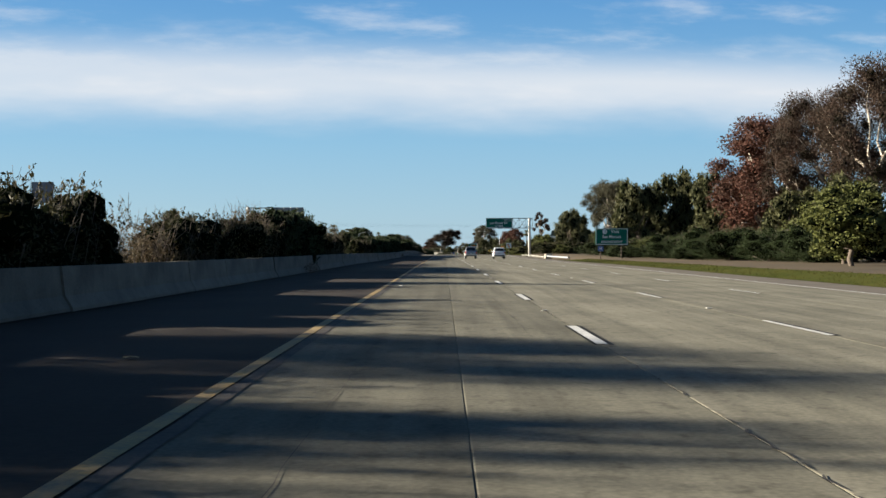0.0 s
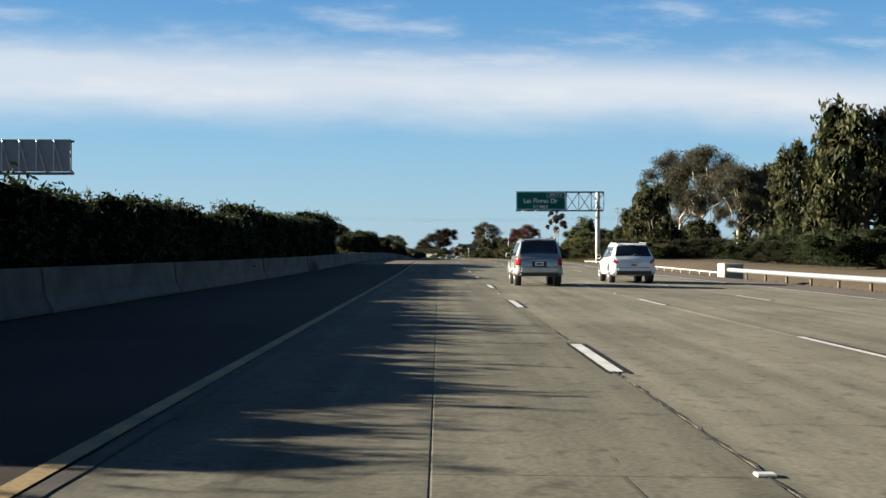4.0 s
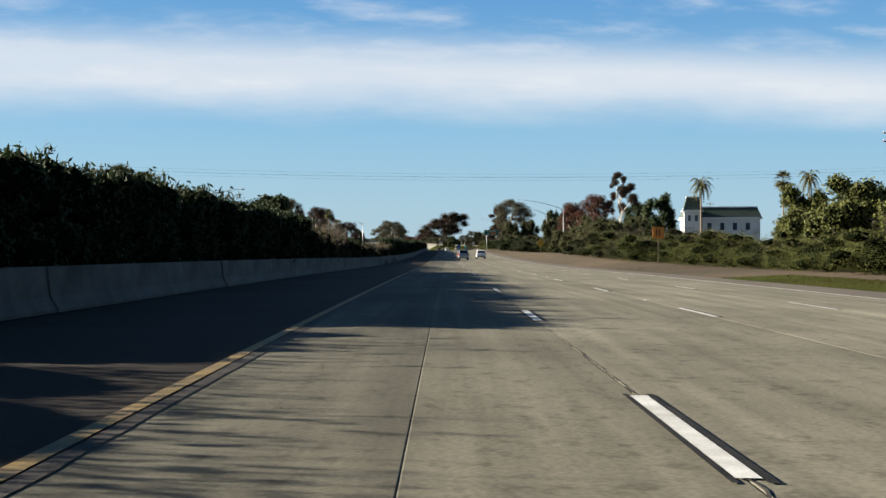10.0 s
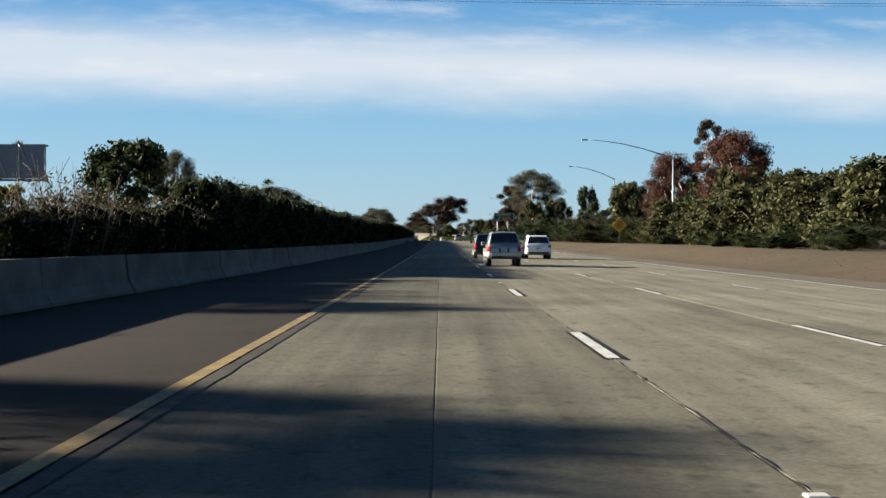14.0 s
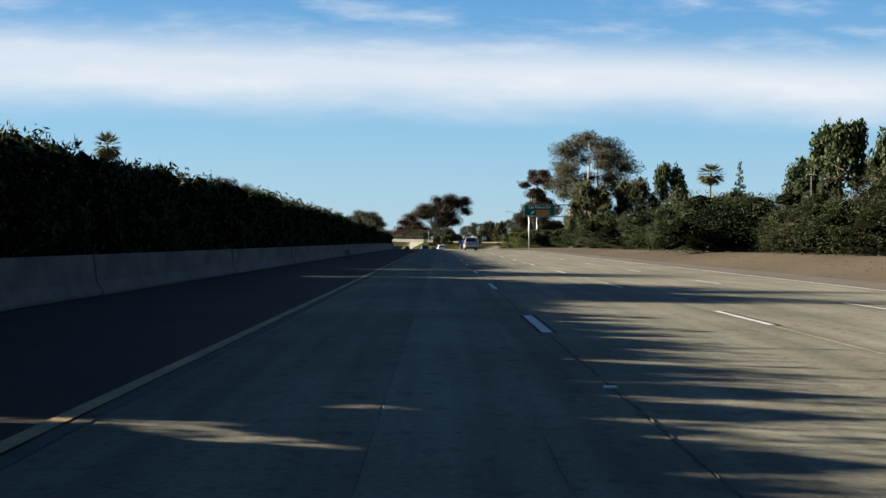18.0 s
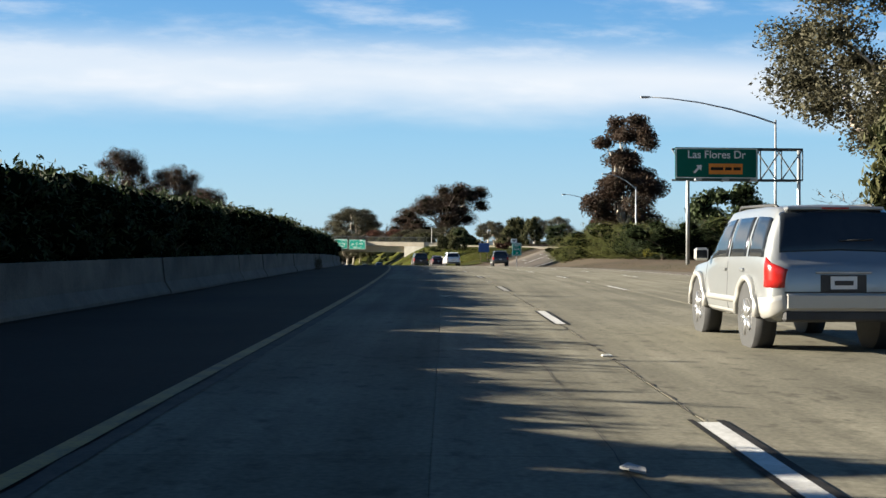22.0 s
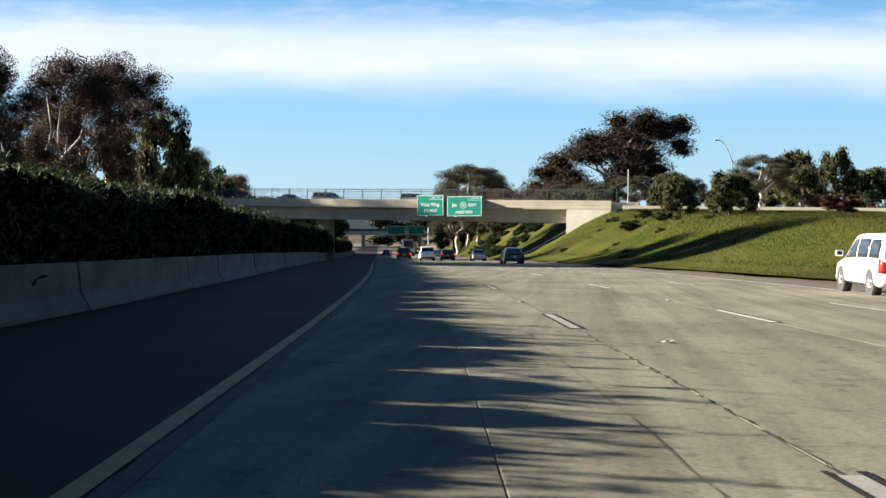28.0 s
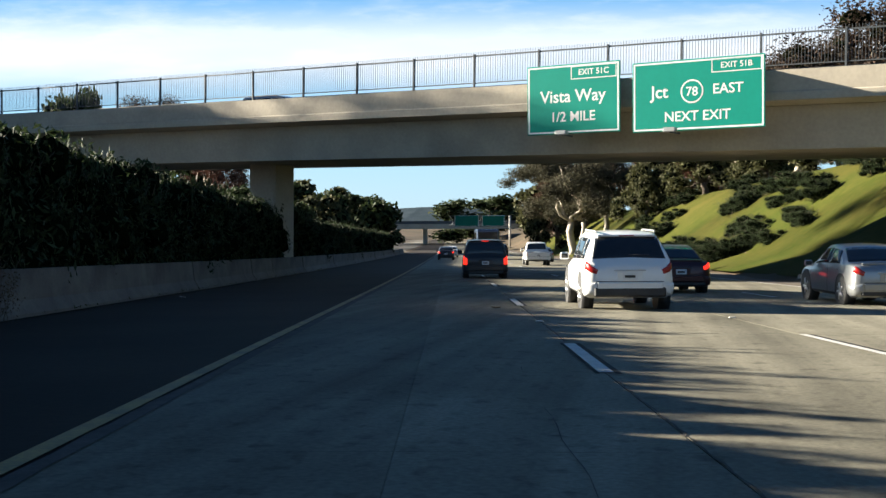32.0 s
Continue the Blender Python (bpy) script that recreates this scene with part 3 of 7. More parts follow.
tagged(part("shoulder_seam", strip(-2.42, -2.15, 231, 283, 5, 0.008, 1), M_SEAL), "dark tarry seam beside the yellow line", "joint", kind="structure")
tagged(part("surface_crack", crack_strip(1.2, 0.02, 0.004, 17, 0.2), M_SEAL), "fine wandering crack in the first lane", "crack", kind="structure")
tagged(part("surface_crack", crack_strip(-0.95, 0.02, 0.003, 19, 0.4), M_SEAL), "fine wandering crack in the first lane", "crack", kind="structure")

# ---- raised markers on the joint ----
M_MARKER = material("marker_ceramic", (0.6, 0.58, 0.52), (0.42, 0.4, 0.36), 0.4, 8)
mk = bmesh.new()
box(mk, -0.06, 0.06, -0.05, 0.05, 0, 0.02, 0.008)
marker = None
for k, e in enumerate(ends):
    if k % 2 == 0 and 0 < e < 1270:
        m = rpose(e + 8.7, W2 - 0.02, 0.0)
        if marker is None:
            marker = tagged(part("pavement_marker", mk, M_MARKER), "small pale raised reflector on the lane joint", "road marker", "markers along the lane joint")
            marker.matrix_basis = m
        else:
            copy_thing(marker, m)
        copy_thing(marker, rpose(e + 10.2, W3 + 0.02, 0.0))


# ---- foliage ----
def leaf_quads(c, size, aspect, rng, droop=0.0, lean=None):
    n = len(c)
    d = rng.normal(size=(n, 3))
    d[:, 2] -= droop
    d /= np.linalg.norm(d, axis=1)[:, None]
    w = np.cross(d, rng.normal(size=(n, 3)))
    w /= np.linalg.norm(w, axis=1)[:, None] + 1e-9
    L = size * rng.uniform(0.6, 1.4, (n, 1))
    return np.stack([c - d * L * 0.5, c + w * L * aspect * 0.5, c + d * L * 0.5, c - w * L * aspect * 0.5], 1)


def clump_points(clumps, n, rng, shell=0.45):
    cl = np.array(clumps)
    vol = cl[:, 3] * cl[:, 4] * cl[:, 5]
    idx = rng.choice(len(cl), n, p=vol**0.7 / (vol**0.7).sum())
    u = rng.normal(size=(n, 3))
    u /= np.linalg.norm(u, axis=1)[:, None]
    r = rng.uniform(shell, 1.0, (n, 1)) ** 0.7
    r *= 1 + 0.18 * np.sin(u[:, :1] * 5 + idx[:, None]) * np.cos(u[:, 1:2] * 4)
    return cl[idx, :3] + u * r * cl[idx, 3:6]


# dark ellipsoids added inside the leaves to stand in for shade and stop light
def core_mesh(clumps, k, mat=None):
    bm = bmesh.new()
    for c in clumps:
        g = bmesh.ops.create_icosphere(bm, subdivisions=1, radius=1.0)
        for v in g["verts"]:
            v.co = Vector((c[0] + v.co.x * c[3] * k, c[1] + v.co.y * c[4] * k, c[2] + v.co.z * c[5] * k))
    return bm


def tree(name, label, category, clumps, trunk, leafmat_, n, size, aspect, seed, bark, droop=0.0, core=0.62, shell=0.45):
    """trunk: list of (points, radii). Foliage in clumps at the limbs' ends."""
    rng = np.random.default_rng(seed)
    e = thing(name, label, category)
    bm = bmesh.new()
    for pts, rad in trunk:
        tube(bm, pts, rad, 7)
    part("trunk", bm, bark, e)
    part("crown", quads("crown", leaf_quads(clump_points(clumps, n, rng, shell), size, aspect, rng, droop), leafmat_), None, e)
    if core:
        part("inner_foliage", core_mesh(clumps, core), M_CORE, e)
    return e


def limb(a, b, r0, r1, rnd, wob=0.5):
    a, b = Vector(a), Vector(b)
    pts = [a.lerp(b, t) + Vector((rnd.uniform(-wob, wob), rnd.uniform(-wob, wob), 0)) * (t * (1 - t) * 4) for t in (0, 0.25, 0.5, 0.75, 1)]
    return pts, [r0 + (r1 - r0) * t for t in (0, 0.25, 0.5, 0.75, 1)]


def make_eucalyptus(seed, leafm, label, h=22.0, w=13.0, n=14000, low=0.42, airy=0.5, lean=0.0, crowns=15):
    rnd = random.Random(seed)
    clumps, trunk = [], []
    fork = Vector((lean * 0.3, 0, h * low * 0.75))
    trunk.append(limb((0, 0, -0.5), fork, 0.5, 0.36, rnd, 0.4))
    for i in range(crowns):
        a, q = i * 2.4 + rnd.uniform(-0.4, 0.4), rnd.random()
        zz = h * (low + (0.93 - low) * (i + 0.5) / crowns)
        rr = w * 0.44 * math.sin(math.pi * (0.18 + 0.72 * (i + 0.5) / crowns)) * rnd.uniform(0.5, 1.15)
        c = Vector((math.cos(a) * rr + lean * zz / h, math.sin(a) * rr, zz))
        s = rnd.uniform(0.11, 0.19) * w
        clumps.append((*c, s, s, s * rnd.uniform(0.7, 1.0)))
        clumps.append((c.x + rnd.uniform(-s, s), c.y + rnd.uniform(-s, s), c.z - s * 0.8, s * 0.6, s * 0.6, s * 0.6))
        if i % 2 == 0:
            trunk.append(limb(fork if i < crowns * 0.6 else trunk[1 if len(trunk) > 1 else 0][0][3], c, 0.2, 0.05, rnd, 0.9))
    return tree("eucalyptus_tree", label, "tree", clumps, trunk, leafm, int(n * 3.4), 0.26, 0.42, seed, M_PALEBARK, 0.7, core=0.3, shell=0.1)


def make_wind_tree(seed, h=24.0, w=22.0):
    """A broad crown that slopes up from one side to a leaning top on the other."""
    rnd = random.Random(seed)
    clumps, trunk = [], []
    fork = Vector((0.05 * w, 0, h * 0.28))
    trunk.append(limb((0.1 * w, 0, -0.5), fork, 0.7, 0.5, rnd, 0.4))
    for i in range(74):
        u = rnd.random()
        x = (-0.47 + 0.92 * u) * w
        roof = h * (0.40 + 0.55 * min(1.0, u / 0.62) ** 0.8)
        floor = h * (0.12 + 0.62 * max(0.0, u - 0.35) ** 0.9)
        z = floor + (roof - floor) * rnd.random() ** 0.7 - 0.04 * h
        s = rnd.uniform(0.09, 0.14) * w
        c = Vector((x, rnd.uniform(-0.3, 0.3) * w * math.sin(math.pi * (0.1 + 0.8 * u)), z))
        clumps.append((*c, s, s, s * rnd.uniform(0.7, 1.0)))
        if i % 4 == 0:
            trunk.append(limb(fork, c, 0.28, 0.06, rnd, 0.8))
    return tree("eucalyptus_tree", "broad wind-shaped eucalyptus with dark rusty crown", "tree", clumps, trunk, M_RUST, 70000, 0.36, 0.45, seed, M_PALEBARK, 0.6, core=0.5, shell=0.1)


def make_two_tier(seed, h=22.0, w=13.0):
    """A dense lower crown with a leaning tuft standing over it on bare limbs."""
    rnd = random.Random(seed)
    clumps, trunk = [], []
    fork = Vector((0, 0, h * 0.2))
    trunk.append(limb((0, 0, -0.5), fork, 0.55, 0.4, rnd, 0.3))
    for i in range(34):
        low = i < 22
        a = i * 2.4
        z = h * rnd.uniform(0.12, 0.67) if low else h * rnd.uniform(0.74, 0.94)
        r = w * (0.40 if low else 0.26) * rnd.uniform(0.2, 1.0) * (1.0 if not low else math.sin(math.pi * (0.2 + 0.75 * z / (0.66 * h))))
        c = Vector((math.cos(a) * r + (0 if low else 0.16 * w * (z / h - 0.74) / 0.2), math.sin(a) * r, z))
        s = rnd.uniform(0.09, 0.14) * w * (1.15 if low else 0.85)
        clumps.append((*c, s, s, s * rnd.uniform(0.7, 1.1)))
        if i % 3 == 0:
            trunk.append(limb(fork, c, 0.22, 0.05, rnd, 0.7))
    return tree("eucalyptus_tree", "dark eucalyptus with dense low crown and rusty leaning top", "tree", clumps, trunk, M_RUST, 56000, 0.3, 0.45, seed, M_PALEBARK, 0.6, core=0.4, shell=0.1)


def make_pepper(seed, leafm, label, h=14.0, w=12.0, n=6500):
    rnd = random.Random(seed)
    clumps, trunk = [], []
    fork = Vector((0, 0, h * 0.25))
    trunk.append(limb((0, 0, -0.5), fork, 0.45, 0.35, rnd, 0.2))
    for i in range(26):
        a = i * 2.4 + rnd.uniform(-0.3, 0.3)
        zz = h * (0.1 + 0.76 * (i + rnd.random()) / 26)
        rr = w * 0.40 * math.sqrt(max(0.05, 1 - (zz / h * 1.08) ** 2.5)) * rnd.uniform(0.45, 1.05)
        s = rnd.uniform(0.11, 0.17) * w
        clumps.append((math.cos(a) * rr, math.sin(a) * rr, zz, s * 0.8, s * 0.8, s * 1.15))
        if i % 4 == 0:
            trunk.append(limb(fork, clumps[-1][:3], 0.18, 0.05, rnd, 0.5))
    return tree("pepper_tree", label, "tree", clumps, trunk, leafm, n, 0.62, 0.34, seed, M_BARK, 1.8, core=0.66)


def make_oak(seed, leafm, label, h=10.0, w=10.0, n=5500, name="broadleaf_tree", cat="tree", size=0.48):
    rnd = random.Random(seed)
    clumps, trunk = [], []
    fork = Vector((0, 0, h * 0.22))
    trunk.append(limb((0, 0, -0.5), fork, 0.3, 0.24, rnd, 0.2))
    for i in range(22):
        a = i * 2.4 + rnd.uniform(-0.3, 0.3)
        zz = h * rnd.uniform(0.15, 0.84)
        rr = w * 0.38 * math.sqrt(max(0.08, 1 - (zz / h) ** 3)) * rnd.uniform(0.4, 1.05)
        s = rnd.uniform(0.12, 0.19) * w
        clumps.append((math.cos(a) * rr, math.sin(a) * rr, zz, s, s, s * 0.85 * h / w))
        if i % 5 == 0:
            trunk.append(limb(fork, clumps[-1][:3], 0.14, 0.04, rnd, 0.4))
    return tree(name, label, cat, clumps, trunk, leafm, n, size, 0.55, seed, M_BARK, 0.2, core=0.68)


def frond_fan(rng, c, tilt, az, L, n=9):
    """One fan leaf: narrow blades spread from a point."""
    out = []
    d = np.array([math.cos(az) * math.cos(tilt), math.sin(az) * math.cos(tilt), math.sin(tilt)])
    sd = np.array([-math.sin(az), math.cos(az), 0])
    base = c + d * L * 0.45
    for k in range(n):
        a = (k / (n - 1) - 0.5) * 2.3
        e = d * math.cos(a) + sd * math.sin(a)
        tip = base + e * L * 0.6 + np.array([0, 0, -0.10 * L * rng.uniform(0.3, 1.3)])
        w = np.cross(e, [0, 0, 1.0]) * L * 0.075
        out.append([base, (base + tip) / 2 + w, tip, (base + tip) / 2 - w])
    out.append([c, base + sd * 0.04, base, base - sd * 0.04])
    return out


def make_palm(seed, label, h=16.0, w=6.0, queen=False):
    rng = np.random.default_rng(seed)
    e = thing("palm_tree", label, "palm tree")
    bm = bmesh.new()
    tube(bm, [(0, 0, -0.5), (0.1, 0, h * 0.3), (0.05, 0.1, h * 0.7), (0, 0, h - 1.0)], [0.32, 0.24, 0.2, 0.22], 8)
    part("trunk", bm, M_PALMBARK, e)
    top = np.array([0, 0, h - 1.1])
    fr = []
    for i in range(46):
        az = i * 2.4
        tilt = 1.45 - 2.6 * (i / 46) ** 0.75 + rng.uniform(-0.15, 0.15)
        if queen:
            d = np.array([math.cos(az), math.sin(az), 0])
            L, p = w * 0.62, top
            for k in range(8):
                t = tilt * 0.7 + 0.3 - k * 0.24
                q = p + (d * math.cos(t) + np.array([0, 0, math.sin(t)])) * L / 8
                sd = np.array([-d[1], d[0], 0]) * 0.7 * (1 - k / 9)
                for sgn in (-1, 1):
                    tip = (p + q) / 2 + sd * sgn + np.array([0, 0, -0.25])
                    fr.append([p, p * 0.5 + tip * 0.5 + np.array([0, 0, 0.05]), tip, q])
                p = q
            if i > 32:
                break
        else:
            fr += frond_fan(rng, top, tilt, az, w * 0.5 * (0.75 + 0.25 * math.cos(tilt)))
    part("crown", quads("crown", np.array(fr), M_PALM), None, e)
    if not queen:
        sk = []
        for i in range(160):
            az, z = rng.uniform(0, 6.28), rng.uniform(0.2, 2.2)
            a = np.array([math.cos(az) * 0.25, math.sin(az) * 0.25, h - 1.2 - z * 0.6])
            b = a + np.array([math.cos(az) * 0.3, math.sin(az) * 0.3, -0.9])
            s = np.array([-math.sin(az), math.cos(az), 0]) * 0.12
            sk.append([a, (a + b) / 2 + s, b, (a + b) / 2 - s])
        part("dead_frond_skirt", quads("skirt", np.array(sk), M_DRY), None, e, "dry brown hanging fronds")
    return e


def make_fir(seed, h=14.0, w=5.0):
    rng = np.random.default_rng(seed)
    cl = []
    for i in range(26):
        z = h * (0.12 + 0.86 * i / 26)
        r = w * 0.42 * (1 - i / 27)
        a = i * 2.4
        cl.append((math.cos(a) * r * 0.8, math.sin(a) * r * 0.8, z, r * 0.6 + 0.2, r * 0.6 + 0.2, 0.35))
    return tree("conifer_tree", "narrow dark conifer with tiered branches", "tree", cl, [([(0, 0, -0.5), (0, 0, h)], [0.25, 0.03])], M_OAK, 4000, 0.35, 0.3, seed, M_BARK, 0.4, core=0)


def make_bush(seed, leafm, label, h=3.4, ln=3.6, dp=2.6, n=4300, name="oleander_bush", size=0.19, aspect=0.3, core=0.82, twigs=0, tips=True, ridge=0):
    """A shrub with upright shoots standing out of its top; ridge: crowns in a closed row along the top."""
    rnd, rng = random.Random(seed), np.random.default_rng(seed)
    e = thing(name, label, "shrub")
    clumps = []
    for i in range(16):
        zz = h * rnd.uniform(0.14, 0.8)
        s = rnd.uniform(0.55, 0.8)
        k = 1.0 if zz < h * 0.6 else 0.75
        clumps.append((rnd.uniform(-0.5, 0.5) * (dp - s) * k, rnd.uniform(-0.5, 0.5) * ln * k, zz, s, s, s * 0.85))
    clumps.append((0, 0, h * 0.45, dp * 0.42, ln * 0.62, h * 0.45))
    clumps.append((0, 0, h * 0.30, dp * 0.45, ln * 0.62, h * 0.34))
    for i in range(ridge):
        s = rnd.uniform(0.48, 0.66)
        clumps.append((rnd.uniform(-0.3, 0.3) * dp, ((i + 0.5) / ridge - 0.5) * ln * 1.05, h * 0.97 - s * rnd.uniform(1.0, 1.35), s, s, s))
    pts = clump_points(clumps, n, rng)
    q = [leaf_quads(pts[pts[:, 2] > 0.02], size, aspect, rng, -0.5)]
    bm = bmesh.new()
    for i in range(5):
        tube(bm, *limb((rnd.uniform(-0.2, 0.2), rnd.uniform(-0.4, 0.4), -0.1), clumps[i][:3], 0.05, 0.02, rnd, 0.2), 5)
    if tips:
        for i in range(30):
            b = Vector((rnd.uniform(-0.45, 0.45) * dp, rnd.uniform(-0.55, 0.55) * ln, h * rnd.uniform(0.7, 0.88)))
            t = b + Vector((rnd.uniform(-0.25, 0.25), rnd.uniform(-0.25, 0.25), rnd.uniform(0.12, 0.36)))
            tube(bm, [b, t], [0.012, 0.005], 3, False)
            c = np.array([b.lerp(t, u) for u in np.linspace(0.2, 1, 9)]) + rng.normal(scale=0.05, size=(9, 3))
            q.append(leaf_quads(c, size, aspect, rng, -0.9))
    for i in range(twigs):
        b = Vector((rnd.uniform(-0.3, 0.3) * dp, rnd.uniform(-0.4, 0.4) * ln, h * 0.1))
        t = b + Vector((rnd.uniform(-0.7, 0.7), rnd.uniform(-0.7, 0.7), h * rnd.uniform(0.55, 1.02)))
        m = b.lerp(t, 0.6)
        tube(bm, [b, m, t], [0.02, 0.01, 0.003], 4)
        for _ in range(3):
            u = b.lerp(t, rnd.uniform(0.5, 0.9))
            tube(bm, [u, u + Vector((rnd.uniform(-0.4, 0.4), rnd.uniform(-0.4, 0.4), rnd.uniform(0.2, 0.6)))], [0.01, 0.004], 4)
    tagged(part("branching", bm, M_BARK, e), kind="stuff")
    part("foliage", quads("foliage", np.concatenate(q), leafm), None, e)
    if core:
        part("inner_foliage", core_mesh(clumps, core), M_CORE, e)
    return e


PROTO = {}


def proto(kind, ob):
    PROTO[kind] = [ob, False]


# the built one of each kind is kept unscaled until every copy is made
class Grove:
    first = {}


def plant(kind, x, y, z, sx=1.0, sz=1.0, turn=0.0, label="", group=""):
    base = PROTO[kind][0]
    m = pose(x, y, z, 0, 0, turn) @ Matrix.Diagonal((sx, sx, sz, 1))
    if kind not in Grove.first:
        Grove.first[kind] = m
        return tagged(base, label, group=group)
    return tagged(copy_thing(base, m), label, group=group)


EL = "tall airy eucalyptus with pale limbs and brownish green leaves"
DIM = {"olive": (10.0, 10.0), "faroak": (10.0, 10.0), "faroak2": (10.0, 10.0), "lowEuc": (22.0, 13.0), "rustA": (24.0, 17.0), "rustB": (24.0, 18.0), "euc": (22.0, 13.0), "euc2": (22.0, 14.0), "euc3": (24.0, 22.0), "redeuc": (16.0, 10.0), "slimeuc": (24.0, 7.0), "pepper": (14.0, 12.0), "pepper2": (14.0, 12.0), "oak": (10.0, 10.0),
       "oak2": (10.0, 10.0), "yelbush": (5.0, 5.0), "redbush": (5.0, 5.0), "palmfan": (16.0, 6.0), "palmqueen": (12.0, 6.0), "fir": (14.0, 5.0)}
proto("euc", make_eucalyptus(11, M_EUC, EL))
proto("euc2", make_eucalyptus(23, M_EUC, EL, 22, 14, 13000, 0.45, 0.45, 1.5))
proto("euc3", make_wind_tree(31))
proto("lowEuc", make_two_tier(29))
proto("rustA", make_eucalyptus(35, M_RUST, "broad eucalyptus with rusty brown crown", 24, 17, 20000, 0.4, 0.66, 0, 20))
proto("rustB", make_eucalyptus(37, M_RUST, "spreading eucalyptus with tufted rusty crown and thin pale limbs", 24, 18, 15000, 0.5, 0.5, 1.5, 16))
proto("redeuc", make_eucalyptus(41, M_REDEUC, "dying tree with rusty red-brown foliage", 16, 10, 13000, 0.08, 0.7, 0, 26))
proto("slimeuc", make_eucalyptus(47, M_RUST, "thin tall eucalyptus with tufted top", 24, 9, 9000, 0.5, 0.5, 0, 9))
proto("pepper", make_pepper(51, M_PEPPER, "drooping green pepper tree"))
proto("pepper2", make_pepper(57, M_PEPPER, "drooping green pepper tree"))
proto("oak", make_oak(61, M_OAK, "dense round dark green tree"))
proto("oak2", make_oak(67, M_OAK, "dense round dark green tree"))
proto("yelbush", make_oak(71, M_YELLEAF, "yellow-green flowering shrub on the verge", 5, 5, 3500, "yellow_shrub", "shrub", 0.28))
proto("redbush", make_oak(73, M_REDEUC, "reddish brown shrub on the grass slope", 5, 5, 3500, "reddish_shrub", "shrub", 0.28))
proto("palmfan", make_palm(81, "tall fan palm with slim trunk"))
proto("palmqueen", make_palm(83, "feathery palm with arching fronds", 12.0, 6.0, True))
proto("fir", make_fir(87))
proto("olive", make_oak(95, M_OLIVE, "rounded olive green tree", 10, 10, 7000, "broadleaf_tree", "tree", 0.36))
proto("faroak", make_oak(91, M_OAK, "far dark green tree", 10, 10, 1300, "broadleaf_tree", "tree", 0.95))
proto("faroak2", make_oak(93, M_PEPPER, "far drooping green tree", 10, 10, 1300, "broadleaf_tree", "tree", 0.95))

# kind, x, y, height of the top, width
TREES_RIGHT = [
    ("olive", 27.5, 80, 5.6, 6.5), ("olive", 31, 92, 7.2, 7), ("pepper", 36, 104, 8.5, 8), ("olive", 38, 122, 7, 7),
    ("rustA", 51.8, 142.6, 24.6, 17), ("redeuc", 45.2, 167.8, 21, 16), ("rustA", 49, 156.2, 22.7, 14), ("pepper", 45, 151.2, 10, 10), ("pepper2", 50, 168, 12, 11), ("pepper", 40, 178.1, 8, 8), ("pepper", 39.7, 242.1, 16.8, 13), ("pepper2", 48.9, 291.6, 18.1, 11),
    ("pepper", 47.4, 246.3, 19.3, 13), ("pepper2", 52.7, 232.8, 18.7, 11), ("pepper2", 50.5, 243, 17, 11), ("pepper", 33.3, 317, 13.9, 10), ("euc", 58.4, 416.8, 28.2, 16), ("pepper2", 60, 349.8, 19.7, 15),
    ("pepper", 56, 215, 18.3, 11), ("pepper2", 41.2, 369.6, 14.9, 11), ("euc2", 51.6, 365.2, 24.3, 15), ("euc", 54.9, 348.4, 19.6, 10), ("pepper", 37.8, 335.2, 10.6, 9), ("pepper2", 43.3, 326.9, 8.5, 9),
    ("oak", 54.2, 469.6, 12.6, 10), ("olive", 37, 463.7, 9.6, 7), ("olive", 36.5, 448.6, 9.8, 8), ("olive", 37, 431.8, 9.4, 8), ("olive", 42, 480.5, 9.5, 8), ("slimeuc", 60.9, 753.1, 30.1, 8)]
TREES_MID = [
    ("redeuc", 38.1, 639.9, 16, 10), ("pepper", 35.8, 628, 10.5, 9), ("pepper2", 30.2, 678.4, 11.2, 8), ("pepper", 39.3, 619.6, 9.7, 9), ("pepper2", 46.3, 628, 10.5, 10), ("oak", 33.5, 645.1, 8.2, 8),
    ("oak2", 84, 808.9, 25.3, 13), ("oak", 49.9, 483.2, 10.9, 8), ("oak2", 56.8, 479.8, 12.9, 9), ("oak", 96.3, 575.7, 15.9, 9), ("redeuc", 34.5, 665.3, 14.9, 9), ("palmfan", 109.1, 606.3, 29.4, 5.5),
    ("palmfan", 79.6, 488.7, 28.4, 5.5), ("palmqueen", 58.6, 612.5, 18, 5), ("palmqueen", 92.5, 642.8, 21.4, 5), ("palmfan", 102.1, 699.7, 24.2, 6), ("oak", 42.7, 755.3, 15.6, 8), ("oak2", 45.5, 746.9, 14.5, 7),
    ("pepper", 44, 721.7, 14.2, 8), ("pepper2", 40.5, 730.1, 9.6, 7), ("yelbush", 31.6, 755.5, 6.7, 5.3), ("euc", 29, 855.3, 23.6, 17), ("lowEuc", 27.6, 960.6, 24.2, 17), ("pepper", 28.5, 845.6, 14, 10),
    ("pepper2", 35.5, 846, 14.8, 11), ("palmfan", 62.8, 903.9, 19.5, 7), ("fir", 63.7, 881.2, 20.2, 5), ("oak", 95.3, 938.4, 26.6, 13), ("oak2", 50.2, 835.2, 12.1, 11), ("yelbush", 47.3, 803.6, 8.7, 6)]
